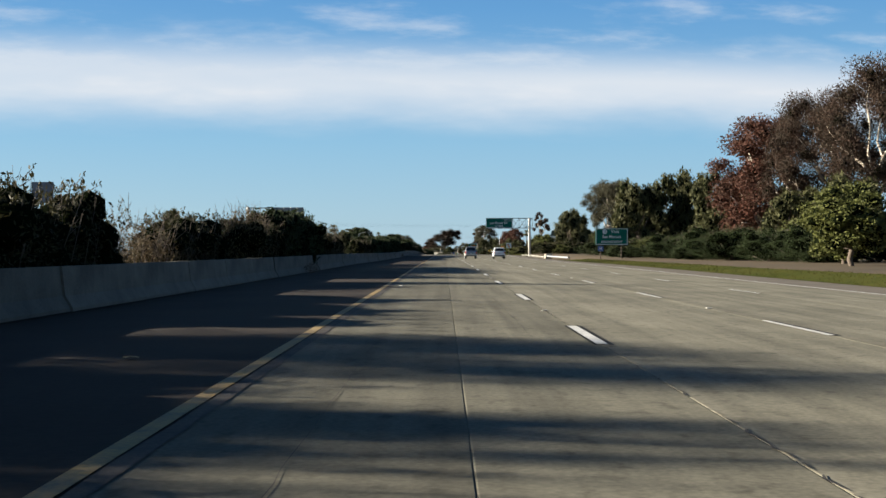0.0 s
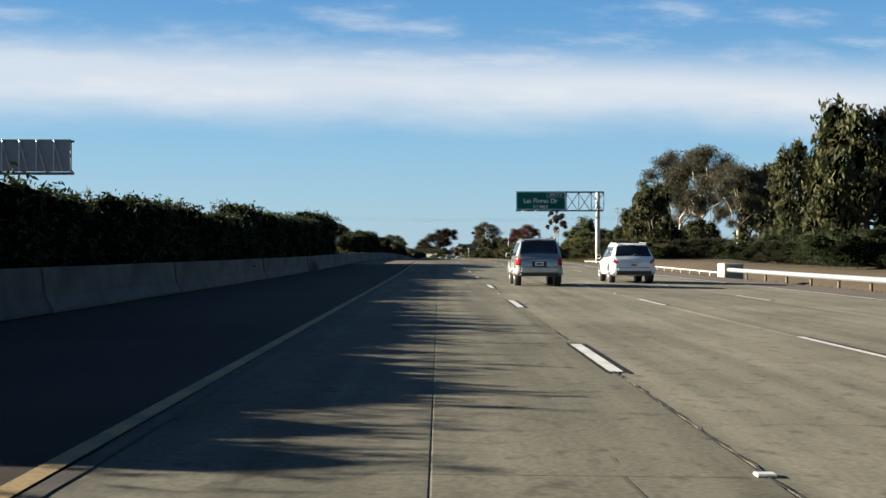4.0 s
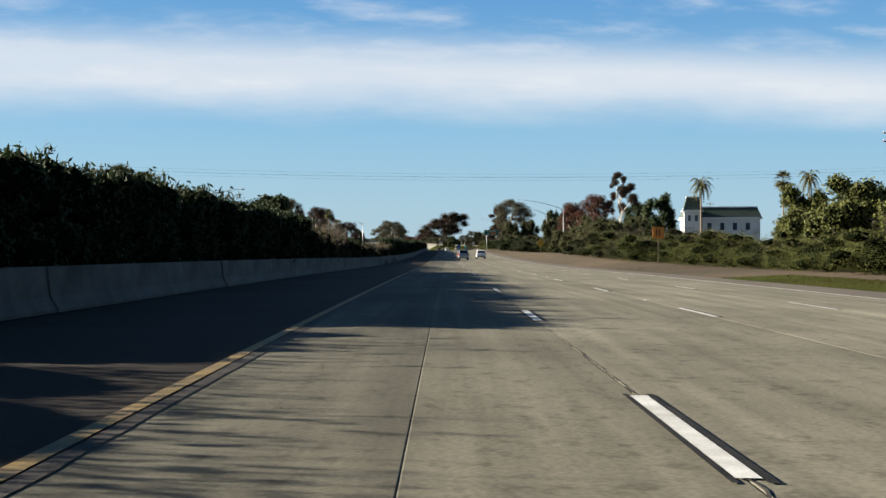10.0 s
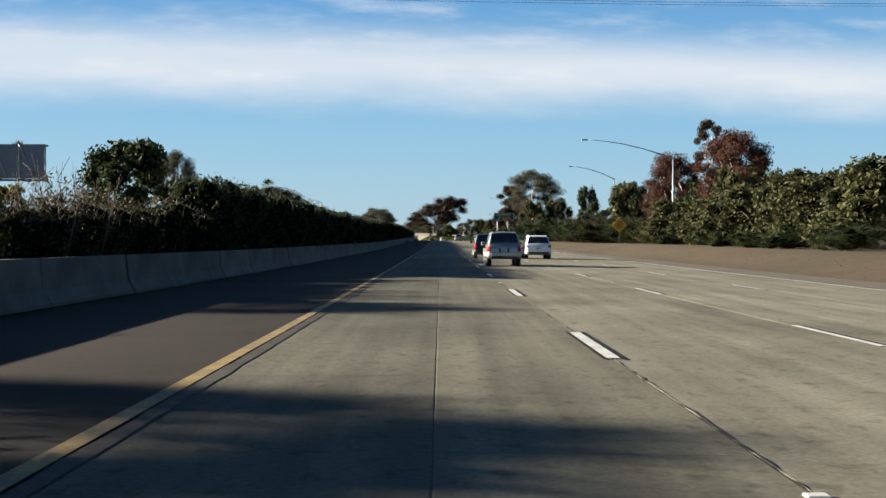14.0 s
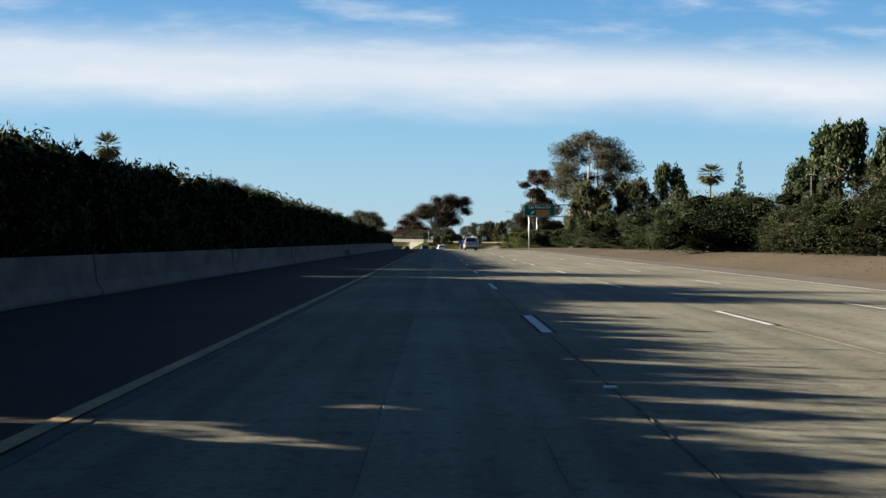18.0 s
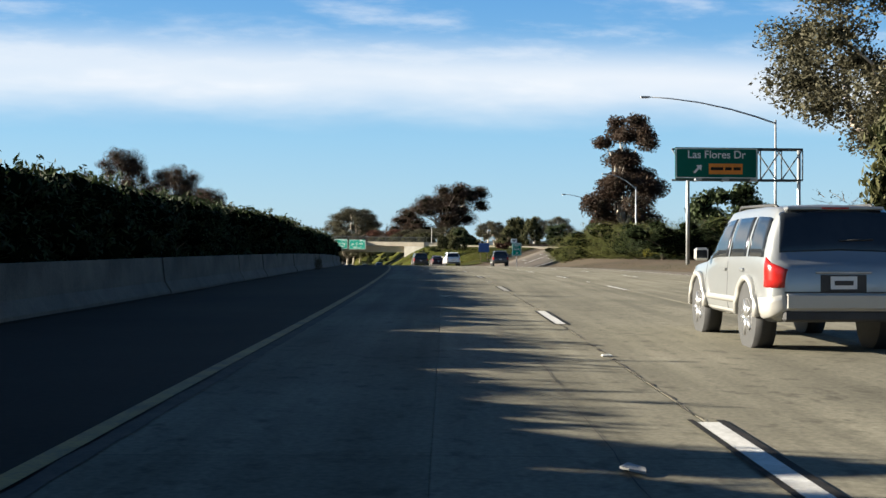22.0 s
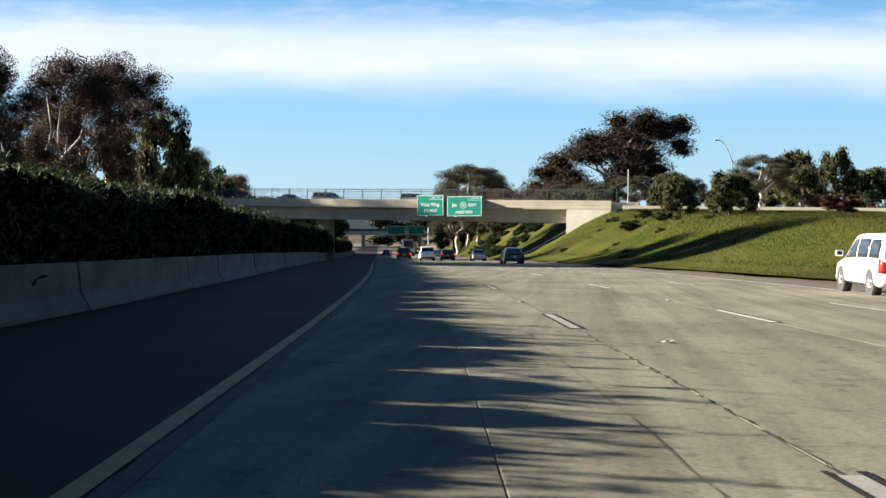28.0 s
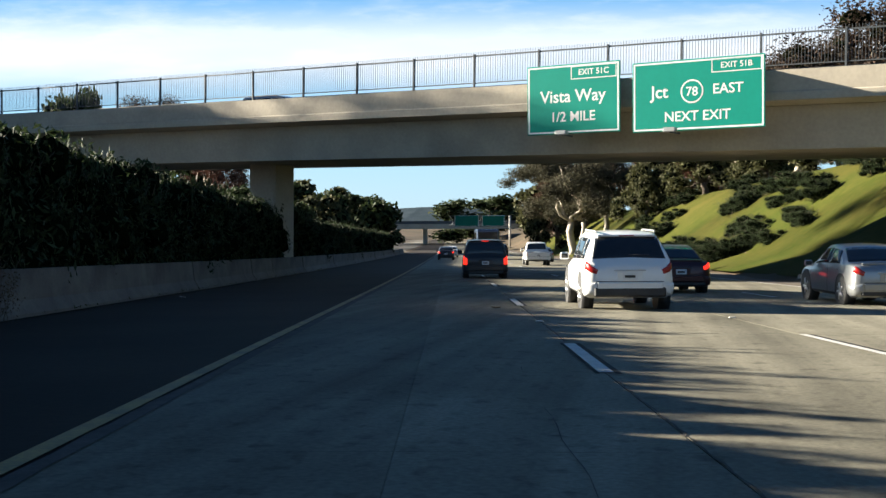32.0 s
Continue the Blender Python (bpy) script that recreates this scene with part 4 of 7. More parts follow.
TREES_BEND = [
    ("oak", 49.3, 882.3, 20.5, 8), ("oak2", 37.1, 934.1, 12.1, 10), ("yelbush", 25.3, 916.3, 4.6, 4.5), ("oak", 39, 957.7, 10.3, 7), ("oak2", 42.9, 1084.5, 13.1, 12),
    ("yelbush", 32.4, 1013.2, 6.7, 5.5), ("oak", 32.8, 989.6, 10.5, 8), ("oak2", 31.1, 999.6, 8.4, 8), ("euc2", 50.5, 1297.7, 17.5, 15), ("pepper", 26.8, 1268, 13, 12), ("euc", 38, 1281, 17, 12), ("euc2", 21.7, 1310.3, 16, 12), ("pepper2", 9.2, 1245, 9, 9), ("redeuc", 62.5, 1265.7, 16, 12), ("palmqueen", 53.9, 1099.6, 17.1, 7),
    ("euc3", -3.0, 1254, 30.4, 37), ("oak", 5.2, 1151.3, 9.5, 6), ("pepper", 3.1, 1074, 6.4, 5.2), ("pepper2", -0.3, 1086.9, 6.6, 4.5), ("euc", 12.5, 1118.3, 10.5, 8), ("pepper", 18.6, 1124.1, 9.5, 7), ("yelbush", 29.5, 1024.2, 3.6, 4.4), ("yelbush", 24, 980.6, 3.4, 4), ("redbush", 14.9, 1085.8, 4.6, 4.5), ("pepper2", 22.2, 1151.7, 13.5, 10), ("pepper", 26.6, 1143.3, 13, 7), ("oak2", 36.8, 1168.5, 11.8, 9),
    ("redbush", 19.9, 1117.9, 5.5, 5), ("euc", -37.8, 1242.8, 9.5, 15), ("pepper", -27.7, 1227.6, 6.5, 8), ("euc2", -16.9, 1272.5, 11.5, 10), ("euc", -9, 1265.3, 10.5, 9), ("pepper2", -5.9, 1257.3, 9, 7)]
TREES_BEND += [("oak", 35.5, 1047, 9.0, 9), ("oak2", 42, 1078, 10, 10), ("oak", 47.5, 1100, 10.5, 10), ("oak2", 32.5, 1026, 8.0, 8), ("oak", 39, 1062, 9.6, 9)]
TREES_LEFT = [
    ("rustA", -78.5, 1071.2, 27, 18), ("rustB", -86, 1151, 28.5, 20), ("redeuc", -83.4, 1127.1, 19, 12), ("pepper2", -80.8, 1146.1, 15, 9), ("oak2", -85.3, 1163.8, 15, 9), ("oak2", -84.3, 1155.3, 13, 10), ("pepper", -69.5, 1147.8, 10.5, 9), ("pepper", -86.5, 1119.8, 14, 11), ("oak2", -74, 1172, 11.5, 7), ("oak", -71, 1167.9, 10.5, 5), ("rustA", -122.9, 1299.3, 24, 20), ("oak2", -110.6, 1285.9, 19.5, 14), ("oak", -136.1, 1312.9, 22, 14), ("redeuc", -100.4, 1276.4, 15.5, 12), ("euc2", -52.4, 1468.4, 28, 30),
    ("faroak", -173.6, 1619.6, 11.7, 14),
    ("faroak2", -167.3, 1655.2, 14.3, 16),
    ("faroak", -93.6, 1651.6, 12.6, 14),
    ("faroak2", -77.4, 1637.6, 12.9, 16),
    ("faroak", -96, 1380.1, 6.5, 13), ("euc", -46.8, 1376.9, 23.4, 26), ("oak", -131.4, 1507.8, 11.5, 25), ("oak2", -93, 1549.1, 12.1, 40), ("oak", -49, 673.7, 18.4, 16), ("euc2", -45.3, 688.8, 17.1, 8),
    ("palmfan", -32.6, 703.8, 10.4, 3.6), ("palmfan", -67.5, 653.5, 13.8, 5), ("palmfan", -97.1, 721.1, 21.9, 4), ("palmfan", -99.3, 721.1, 21.2, 4), ("palmfan", -88.9, 737.9, 21, 4),
    ("palmfan", -44.2, 792.6, 16.2, 4), ("palmfan", -59.4, 486.2, 15.8, 5.4), ("palmfan", -63, 494.6, 15.3, 5.4), ("palmfan", -57.5, 503, 14.6, 5.4), ("palmfan", -65.9, 486.2, 12.6, 4.9),
    ("palmfan", -69.3, 486.2, 12.6, 4.9), ("palmfan", -48.6, 519.8, 14.2, 5.4), ("palmfan", -76.9, 470.7, 16.2, 5.1), ("palmfan", -73.5, 470.7, 16.5, 5.4), ("palmfan", -87.6, 487.5, 14.1, 4.9), ("palmfan", -90.3, 487.5, 15, 5.1),
    ("oak", -55.4, 519.8, 12.5, 10), ("pepper", -38, 51.2, 13, 5.5), ("oak", -34, 44.5, 9, 3.5), ("oak2", -34, 37.8, 8.5, 3), ("oak2", -34, 154.6, 7, 5), ("oak", -30, 163, 6.8, 5), ("pepper", -69.4, 299.7, 13.7, 8), ("palmfan", -40.6, 503.2, 12.2, 5.6), ("oak", -33, 424, 10.4, 7), ("pepper", -35, 510.7, 7.5, 7), ("yelbush", -38, 591.4, 7.0, 5)]
TREES_LEFT += [("pepper", -40, 60, 13.0, 8), ("oak2", -37, 69, 12.4, 6), ("pepper2", -41, 77, 12.5, 6), ("euc", -38, 21, 12.5, 9), ("pepper", -36, 422, 10.5, 8), ("pepper2", -36, 431, 11, 9), ("pepper", -36, 441, 10.5, 9), ("pepper2", -36, 15, 11.5, 9), ("rustA", -60, 1080, 18, 14), ("pepper2", -54, 1090, 14, 10), ("rustA", -64, 1066, 17, 12)]
for s, o, top, w in ((569, 31.5, 7.6, 12), (577, 35, 8.0, 12), (584, 31, 7.2, 11), (594, 33.5, 8.4, 13), (603, 31, 7.4, 11), (613, 34, 8.2, 13), (626, 32.5, 7.4, 12), (639, 30.5, 7.0, 11)):
    p = R(s, o)
    TREES_MID.append(("pepper" if s % 2 else "pepper2", round(p.x, 1), round(p.y, 1), top, w))
for s, o, top, w, k in ((1152, 44, 13.5, 9, "pepper"), (1164, 36, 11, 9, "pepper2"), (1172, 43, 14, 10, "euc"), (1181, 33, 10.5, 9, "pepper"), (1191, 39, 14, 10, "euc2"), (1199, 31, 10.5, 9, "pepper2"), (1208, 37, 14.5, 11, "euc"), (1217, 29, 11, 10, "pepper"), (1226, 33, 15, 11, "redeuc"), (1236, 27, 12, 10, "pepper2"), (1246, 22, 15, 11, "euc2"), (1256, 29, 16, 12, "redeuc"), (1268, 21, 13, 12, "euc"), (1285, 18.5, 12, 11, "pepper"), (1300, 23, 15, 14, "redeuc")):
    p = R(s, o)
    TREES_BEND.append((k, round(p.x, 1), round(p.y, 1), top * 0.62 + ground_z(p.x, p.y) * 0.5, w))
rt = random.Random(5)
for lst in (TREES_RIGHT, TREES_MID, TREES_BEND, TREES_LEFT):
    for kind, x, y, top, w in lst:
        g = ground_z(x, y)
        hh, ww = DIM[kind]
        plant(kind, x, y, g, w / ww * 1.08, max(2.0, top - g) / (hh * 0.985), rt.uniform(0, 360) if kind not in ("euc3", "lowEuc") else 5)

# dark trees past the bridge, beyond the opposite lanes
for s, o, top, w in ((1168, -17, 5.5, 6), (1180, -22, 7.5, 8), (1196, -19, 7, 8), (1215, -24, 9, 10), (1240, -22, 9, 10), (1160, -32, 10, 9), (1185, -34, 11, 11)):
    p = R(s, o)
    kind = "oak" if s % 2 else "oak2"
    plant(kind, p.x, p.y, p.z - 0.2, w / 10.0, top / 9.85, s * 31.0)

# tall woods past the second bridge
for s, o, top in ((1390, -34, 13), (1405, -42, 15), (1425, -36, 14), (1440, -46, 17), (1462, -38, 16), (1480, -50, 19), (1500, -40, 18), (1520, -56, 21), (1545, -44, 20), (1560, -62, 22), (1400, 26, 12), (1430, 30, 14), (1470, 27, 15), (1510, 32, 17)):
    p = R(s, o)
    plant("faroak" if s % 10 else "faroak2", p.x, p.y, ground_z(p.x, p.y) - 0.3, 1.5, top / 10.0, s * 17.0)

# far woods along the horizon
for i in range(46):
    x = -420 + i * 19 + rt.uniform(-8, 8)
    y = 1610 + rt.uniform(-100, 270)
    if abs(so(x, y)[1] + 6) < 40:
        continue
    k = rt.choice(("faroak", "faroak2"))
    hh, ww = DIM[k]
    t = rt.uniform(8, 17)
    plant(k, x, y, ground_z(x, y), rt.uniform(14, 24) / ww, t / hh, rt.uniform(0, 360))
for i in range(40):
    x, y = rt.uniform(70, 150), 100 + i * 27 + rt.uniform(-8, 8)
    k = rt.choice(("faroak", "faroak2"))
    hh, ww = DIM[k]
    plant(k, x, y, ground_z(x, y), rt.uniform(10, 15) / ww, rt.uniform(5, 9) / hh, rt.uniform(0, 360))
for i in range(34):
    x, y = rt.uniform(-120, -48), 67 + i * 32 + rt.uniform(-10, 10)
    k = rt.choice(("faroak", "faroak2"))
    hh, ww = DIM[k]
    plant(k, x, y, ground_z(x, y), rt.uniform(9, 14) / ww, rt.uniform(4, 7) / hh, rt.uniform(0, 360))

# ---- oleanders in the median ----
proto("ole1", make_bush(101, M_HEDGE, "dense dark green oleander behind the barrier", 3.4, 4.4, 2.6, 6200, ridge=8))
proto("ole2", make_bush(103, M_HEDGE, "dense dark green oleander behind the barrier", 3.4, 4.4, 2.6, 6200, ridge=8))
proto("ole3", make_bush(107, M_HEDGE, "dense dark green oleander behind the barrier", 3.6, 4.4, 2.6, 6200, ridge=8))
proto("dry", make_bush(109, M_DRY, "half-bare brownish shrub with thin twigs", 3.0, 3.4, 2.4, 3600, "dry_shrub", 0.11, 0.35, 0, 26, False))
proto("brown", make_bush(113, M_SCRUB, "brownish green shrub in the median", 3.0, 3.4, 2.4, 6000, "median_shrub", 0.13, 0.4, 0.85, 6))
# from, to, height, kind of shrub
HEDGE = [(-26.9, 13.4, 3.0, "brown"), (13.4, 21.8, 3.1, "dry"), (20, 35.3, 3.3, "brown"), (35.3, 43.7, 2.4, "dry"), (38, 46, 3.1, "brown"), (53, 65, 3.1, "brown"), (54, 64, 3.6, "dry"), (63.5, 86, 3.6, "ole"), (85.7, 104.2, 3.2, "brown"), (95.8, 101.6, 3.4, "dry"), (132.7, 154.6, 3.0, "brown"), (141.1, 198.2, 3.1, "ole"),
         (188.2, 223, 3.7, "ole"), (221, 236.9, 4.35, "ole"), (269, 281, 3.3, "ole"), (278, 305.8, 3.85, "ole"), (304.1, 322.6, 3.0, "brown"), (305.8, 319.2, 2.5, "dry"), (319.2, 345, 3.75, "ole"), (343, 366, 3.0, "brown"), (346, 358, 3.0, "dry"), (364, 421, 3.7, "ole"), (415, 436, 3.35, "brown"), (434, 450.2, 2.9, "brown"), (432, 450, 4.0, "dry"),
         (446.9, 463.7, 2.8, "ole"), (463.7, 489.5, 2.9, "brown"), (473.8, 487.2, 2.5, "dry"), (490, 498.4, 2.3, "brown"), (512.4, 525.8, 2.6, "brown"), (514.1, 520.8, 3.0, "dry"), (524.2, 534.2, 3.0, "brown"), (530.9, 682.1, 3.8, "ole"), (678.7, 732.5, 3.95, "ole"), (729.1, 789.6, 3.7, "ole"), (787.9, 1008, 3.17, "ole"), (1004.6, 1040, 3.45, "ole"), (1037, 1090, 3.6, "ole"), (1088, 1165, 4.15, "ole"), (1159.2, 1276.8, 3.8, "ole")]
# narrow gaps that let the sun through
GAPS = [642.8, 664.0, 675.5, 686.5]
rh = random.Random(9)
for a, b, h, k in HEDGE:
    s = a + 2.0
    while s < b - 1.2:
        kind = rh.choice(("ole1", "ole2", "ole3")) if k == "ole" else k
        p = R(s, kerb(s) - (1.7 if 1092 < s < 1140 else 2.1) + rh.uniform(-0.25, 0.25))
        base_h = {"ole3": 3.6, "dry": 3.0, "brown": 3.0}.get(kind, 3.4)
        plant(kind, p.x, p.y, p.z - 0.05, rh.uniform(0.92, 1.12), h / base_h * (rh.uniform(0.97, 1.03 if s > 780 else 1.08) if k == "ole" else rh.uniform(0.84, 1.0)), heading(s) + rh.choice((0, 180)) + rh.uniform(-12, 12), group="shrubs in the median")
        step = rh.uniform(2.7, 3.2) if k == "ole" else rh.uniform(2.3, 2.9)
        gap = [g for g in GAPS if s < g < s + step + 2.4]
        s = s + step if not gap else gap[0] + 2.5 if s > gap[0] - 2.7 else gap[0] - 2.6

# narrow oleanders leaning over the barrier before the bridge column
for k in range(26):
    s = 1098.0 + 1.9 * k
    p = R(s, kerb(s) - 1.2)
    plant(("ole1", "ole2", "ole3")[k % 3], p.x, p.y, p.z - 0.05, 0.6, 0.98 + 0.06 * (k % 3), heading(s) + 180 * (k % 2), group="shrubs in the median")

# flat scraps lying on the shoulder and the lane edges
M_SCRAP = material("scrap_card", (0.3, 0.22, 0.12), (0.2, 0.15, 0.09), 0.9, 5)
M_PAPER = material("scrap_paper", (0.36, 0.35, 0.33), (0.26, 0.25, 0.23), 0.9, 5)
for k, (s, o) in enumerate(((13.4, -3.6), (40.3, -1.5), (255.4, -1.55), (278.9, -4.1), (336, -4.6), (389.8, -1.7), (409.9, 1.5), (470.4, -5.2), (591.4, -6.9), (625, -6.8), (786.2, 1.2), (860.2, -6.9), (940.8, -6.7), (982.8, 2.9), (1014.7, 3.6), (1100.4, -6.5), (1115.5, -6.8), (1108.8, 1.4))):
    bm = bmesh.new()
    rk = random.Random(k)
    a = [bm.verts.new((math.cos(t) * rk.uniform(0.04, 0.11), math.sin(t) * rk.uniform(0.06, 0.17), rk.uniform(0.0, 0.03))) for t in (0, 1.1, 2.2, 3.3, 4.4, 5.4)]
    f = bm.faces.new(a)
    g = bmesh.ops.extrude_face_region(bm, geom=[f])
    for v in g["geom"]:
        if isinstance(v, bmesh.types.BMVert):
            v.co.z += 0.012
    paper = k % 3 == 1 or o < -6
    tagged(part("litter_scrap", bm, M_PAPER if paper else M_SCRAP), "crumpled pale paper scrap on the road" if paper else "flat brown scrap of debris on the road", "litter", "litter along the road").matrix_basis = rpose(s, o, 0.004, k * 37)

# dry weeds rooted at the foot of the barrier
for s, o, k in ((1102.1, -7.1, 0.42), (940.8, -7.25, 0.2), (848.4, -7.2, 0.24), (725.8, -7.25, 0.2), (504, -7.2, 0.26), (483.8, -7.25, 0.18), (344.4, -7.2, 0.24), (201.6, -7.2, 0.22), (63.8, -7.2, 0.2)):
    p = R(s, kerb(s) + o + 7.6)
    plant("dry", p.x, p.y, p.z - 0.02, k, k * 1.1, s * 7.0, "small bare weed at the foot of the barrier", "weeds along the barrier")

# ---- scrub and shrubs along the right verge ----
proto("scrub", make_bush(121, M_SCRUB, "low brownish green scrub beside the freeway", 3.0, 4.4, 3.2, 15000, "verge_shrub", 0.06, 0.42, 0.62, 0))
proto("scrub2", make_bush(127, M_OAK, "leafy green shrub beside the freeway", 3.0, 4.4, 3.2, 15000, "verge_shrub", 0.06, 0.5, 0.62, 0))
proto("scrub3", make_bush(131, M_OLIVE, "olive green shrub beside the freeway", 3.0, 4.4, 3.2, 15000, "verge_shrub", 0.06, 0.5, 0.62, 0))
proto("lowscrub", make_bush(137, M_HEDGE, "low dark shrub on the grass slope", 3.0, 4.0, 3.6, 9000, "slope_shrub", 0.09, 0.45, 0.62, 0))
# from, to, nearest and farthest offset, height, rows, kinds
VERGE = [(100.8, 252, 29, 38, 3.0, 3, "scrub2"), (294, 440.2, 25, 44, 3.0, 4, "scrub"), (386.4, 504, 24.5, 29, 2.8, 2, "scrub3"), (487.2, 546, 24, 30, 3.75, 3, "scrub"), (504, 579.6, 34, 46, 3.2, 2, "scrub2"), (564, 642, 26.5, 28, 2.0, 1, "scrub2"), (640, 705.6, 25, 33, 3.2, 3, "scrub2"), (655, 722.4, 23.6, 28, 4.0, 2, "scrub"),
         (714, 789.6, 24.5, 34, 4.0, 3, "scrub2"), (786.2, 840, 27, 32, 3.0, 2, "scrub"), (806.4, 915.6, 30, 40, 4.0, 3, "scrub2"), (915.6, 1028.2, 28, 40, 3.8, 4, "scrub3"), (1075.2, 1176, 34, 60, 3.0, 2, "scrub2")]
for a, b, o0, o1, h, rows_, k in VERGE:
    for r in range(rows_):
        s = a + rh.uniform(0, 3)
        while s < b:
            o = o0 + (o1 - o0) * (r + rh.random()) / rows_
            if 608 < s < 658:
                o = max(o, 30.0)
            p = R(s, o)
            if 926 < p.y < 1175 and p.x < ramp_at(p.y)[0] + 8.6:
                p.x = ramp_at(p.y)[0] + 8.6 + rh.uniform(0, 7)
            kk = k if rh.random() < 0.8 else rh.choice(("scrub", "scrub2", "scrub3"))
            sc = h / 3.0 * rh.uniform(0.6, 1.3)
            plant(kk, p.x, p.y, ground_z(p.x, p.y) - 0.1, sc * rh.uniform(1.7, 2.1), sc * 1.05, rh.uniform(0, 360), group="verge shrubs")
            s += rh.uniform(9.6, 12.6) * max(1.0, h / 3.2)
# ---- overpass ----
BY = 673.6
overpass = thing("overpass_bridge", "concrete road bridge with steel railing over the freeway", "bridge", pose(-27.9, 1131.5, 4.28, 0, 0.95, -22) @ Matrix.Translation((28, -673.6, -4.2)))


def prism_x(bm, prof, x0, x1):
    """A profile in (y, z), run along x."""
    a = [bm.verts.new((x0, y, z)) for y, z in prof]
    b = [bm.verts.new((x1, y, z)) for y, z in prof]
    n = len(prof)
    for i in range(n):
        bm.faces.new((a[i], b[i], b[(i + 1) % n], a[(i + 1) % n]))
    bm.faces.new(a)
    bm.faces.new(b[::-1])
    return bm


part("deck", prism_x(bmesh.new(), [(BY + 0.5, 3.94), (BY, 3.94), (BY, 4.25), (BY + 0.04, 4.3), (BY + 0.04, 5.12), (BY + 0.3, 5.15), (BY + 0.32, 4.55), (BY + 11.2, 4.55), (BY + 11.22, 5.15), (BY + 11.5, 5.12), (BY + 11.5, 3.94), (BY + 9.8, 3.8), (BY + 1.5, 3.8)], -120, -4.3), M_BRIDGE, overpass)
part("girder", prism_x(bmesh.new(), [(BY + 1.45, 2.12), (BY + 1.2, 3.82), (BY + 10.2, 3.82), (BY + 10.0, 2.12)], -119, -9.6), M_BRIDGE, overpass, "deep shaded box girder")
for cx in (-50.2,):
    part("column", box(bmesh.new(), cx - 3.4, cx - 1.5, BY + 5.0, BY + 6.8, -5.5, 2.2, 0.12), M_BRIDGE, overpass)
M_WING = material("pale_concrete", (0.6, 0.56, 0.48), (0.5, 0.46, 0.39), 0.85, 0.6, stain=0.15)
for y0, y1 in ((BY - 0.05, BY + 0.5), (BY + 11.0, BY + 11.55)):
    bm = bmesh.new()
    a = [bm.verts.new((x, y0, z)) for x, z in ((-10.5, 0.6), (-4.3, 3.3), (-4.3, 3.9), (-7.4, 3.92), (-10.5, 3.92))]
    b = [bm.verts.new((v.co.x, y1, v.co.z)) for v in a]
    for i in range(5):
        bm.faces.new((a[i], a[(i + 1) % 5], b[(i + 1) % 5], b[i]))
    bm.faces.new(a[::-1])
    bm.faces.new(b)
    part("wing_wall", bm, M_WING, overpass, "pale concrete wing wall")
part("abutment", box(bmesh.new(), -10.6, -9.6, BY + 0.6, BY + 10.9, -3.0, 4.0), M_BRIDGE, overpass)
for side_y in (BY + 0.18, BY + 11.35):
    rail = part("railing", box(bmesh.new(), -119, -4.2, side_y - 0.03, side_y + 0.03, 6.5, 6.56), M_STEELDK, overpass)
    part("bottom_rail", box(bmesh.new(), -119, -4.2, side_y - 0.025, side_y + 0.025, 5.3, 5.34), M_STEELDK, rail)
    if side_y < BY + 5:
        post_me = None
        for i in range(39):
            x = -117.36 + i * 3.25
            if post_me is None:
                p = part("post", box(bmesh.new(), -0.035, 0.035, -0.05, 0.05, 5.1, 6.62), M_STEELDK, rail)
                post_me = p.data
            else:
                p = part("post", post_me, None, rail)
            p.location = (x, side_y, 0)
        bm, picket = bmesh.new(), None
        for i in range(990):
            x = -118.4 + i * 0.125
            if x > -4.2:
                break
            if -62 < x < -27:
                if picket is None:
                    q = part("picket", box(bmesh.new(), -0.008, 0.008, -0.008, 0.008, 5.32, 6.72), M_STEELDK, rail)
                    picket = q.data
                else:
                    q = part("picket", picket, None, rail)
                q.location = (x, side_y, 0)
            else:
                box(bm, x - 0.008, x + 0.008, side_y - 0.008, side_y + 0.008, 5.32, 6.72)
        tagged(part("picket_row", bm, M_STEELDK, rail), kind="stuff")
part("approach_road", box(bmesh.new(), -5.2, 60, BY + 0.3, BY + 11.2, 3.7, 4.52), M_BRIDGE, overpass)

# grass on the cut slopes by the bridge
def on_ramp(x, y, wide):
    return y < 1156 and abs(x - ramp_at(y)[0]) < wide


def slope_sheet(name, s0, s1, o0, o1, mat, dz, ds=3.0, do=3.0):
    bm = bmesh.new()
    ns, no = int((s1 - s0) / ds), int((o1 - o0) / do)
    g = []
    for i in range(ns + 1):
        row = []
        for k in range(no + 1):
            p = R(s0 + (s1 - s0) * i / ns, o0 + (o1 - o0) * k / no)
            row.append(bm.verts.new((p.x, p.y, ground_z(p.x, p.y) + dz)))
        g.append(row)
    for i in range(ns):
        for k in range(no):
            c = (g[i][k].co + g[i + 1][k + 1].co) / 2
            if on_ramp(c.x, c.y, 9.0):
                continue
            f = bm.faces.new((g[i][k], g[i][k + 1], g[i + 1][k + 1], g[i + 1][k]))
            f.smooth = True
    return bm


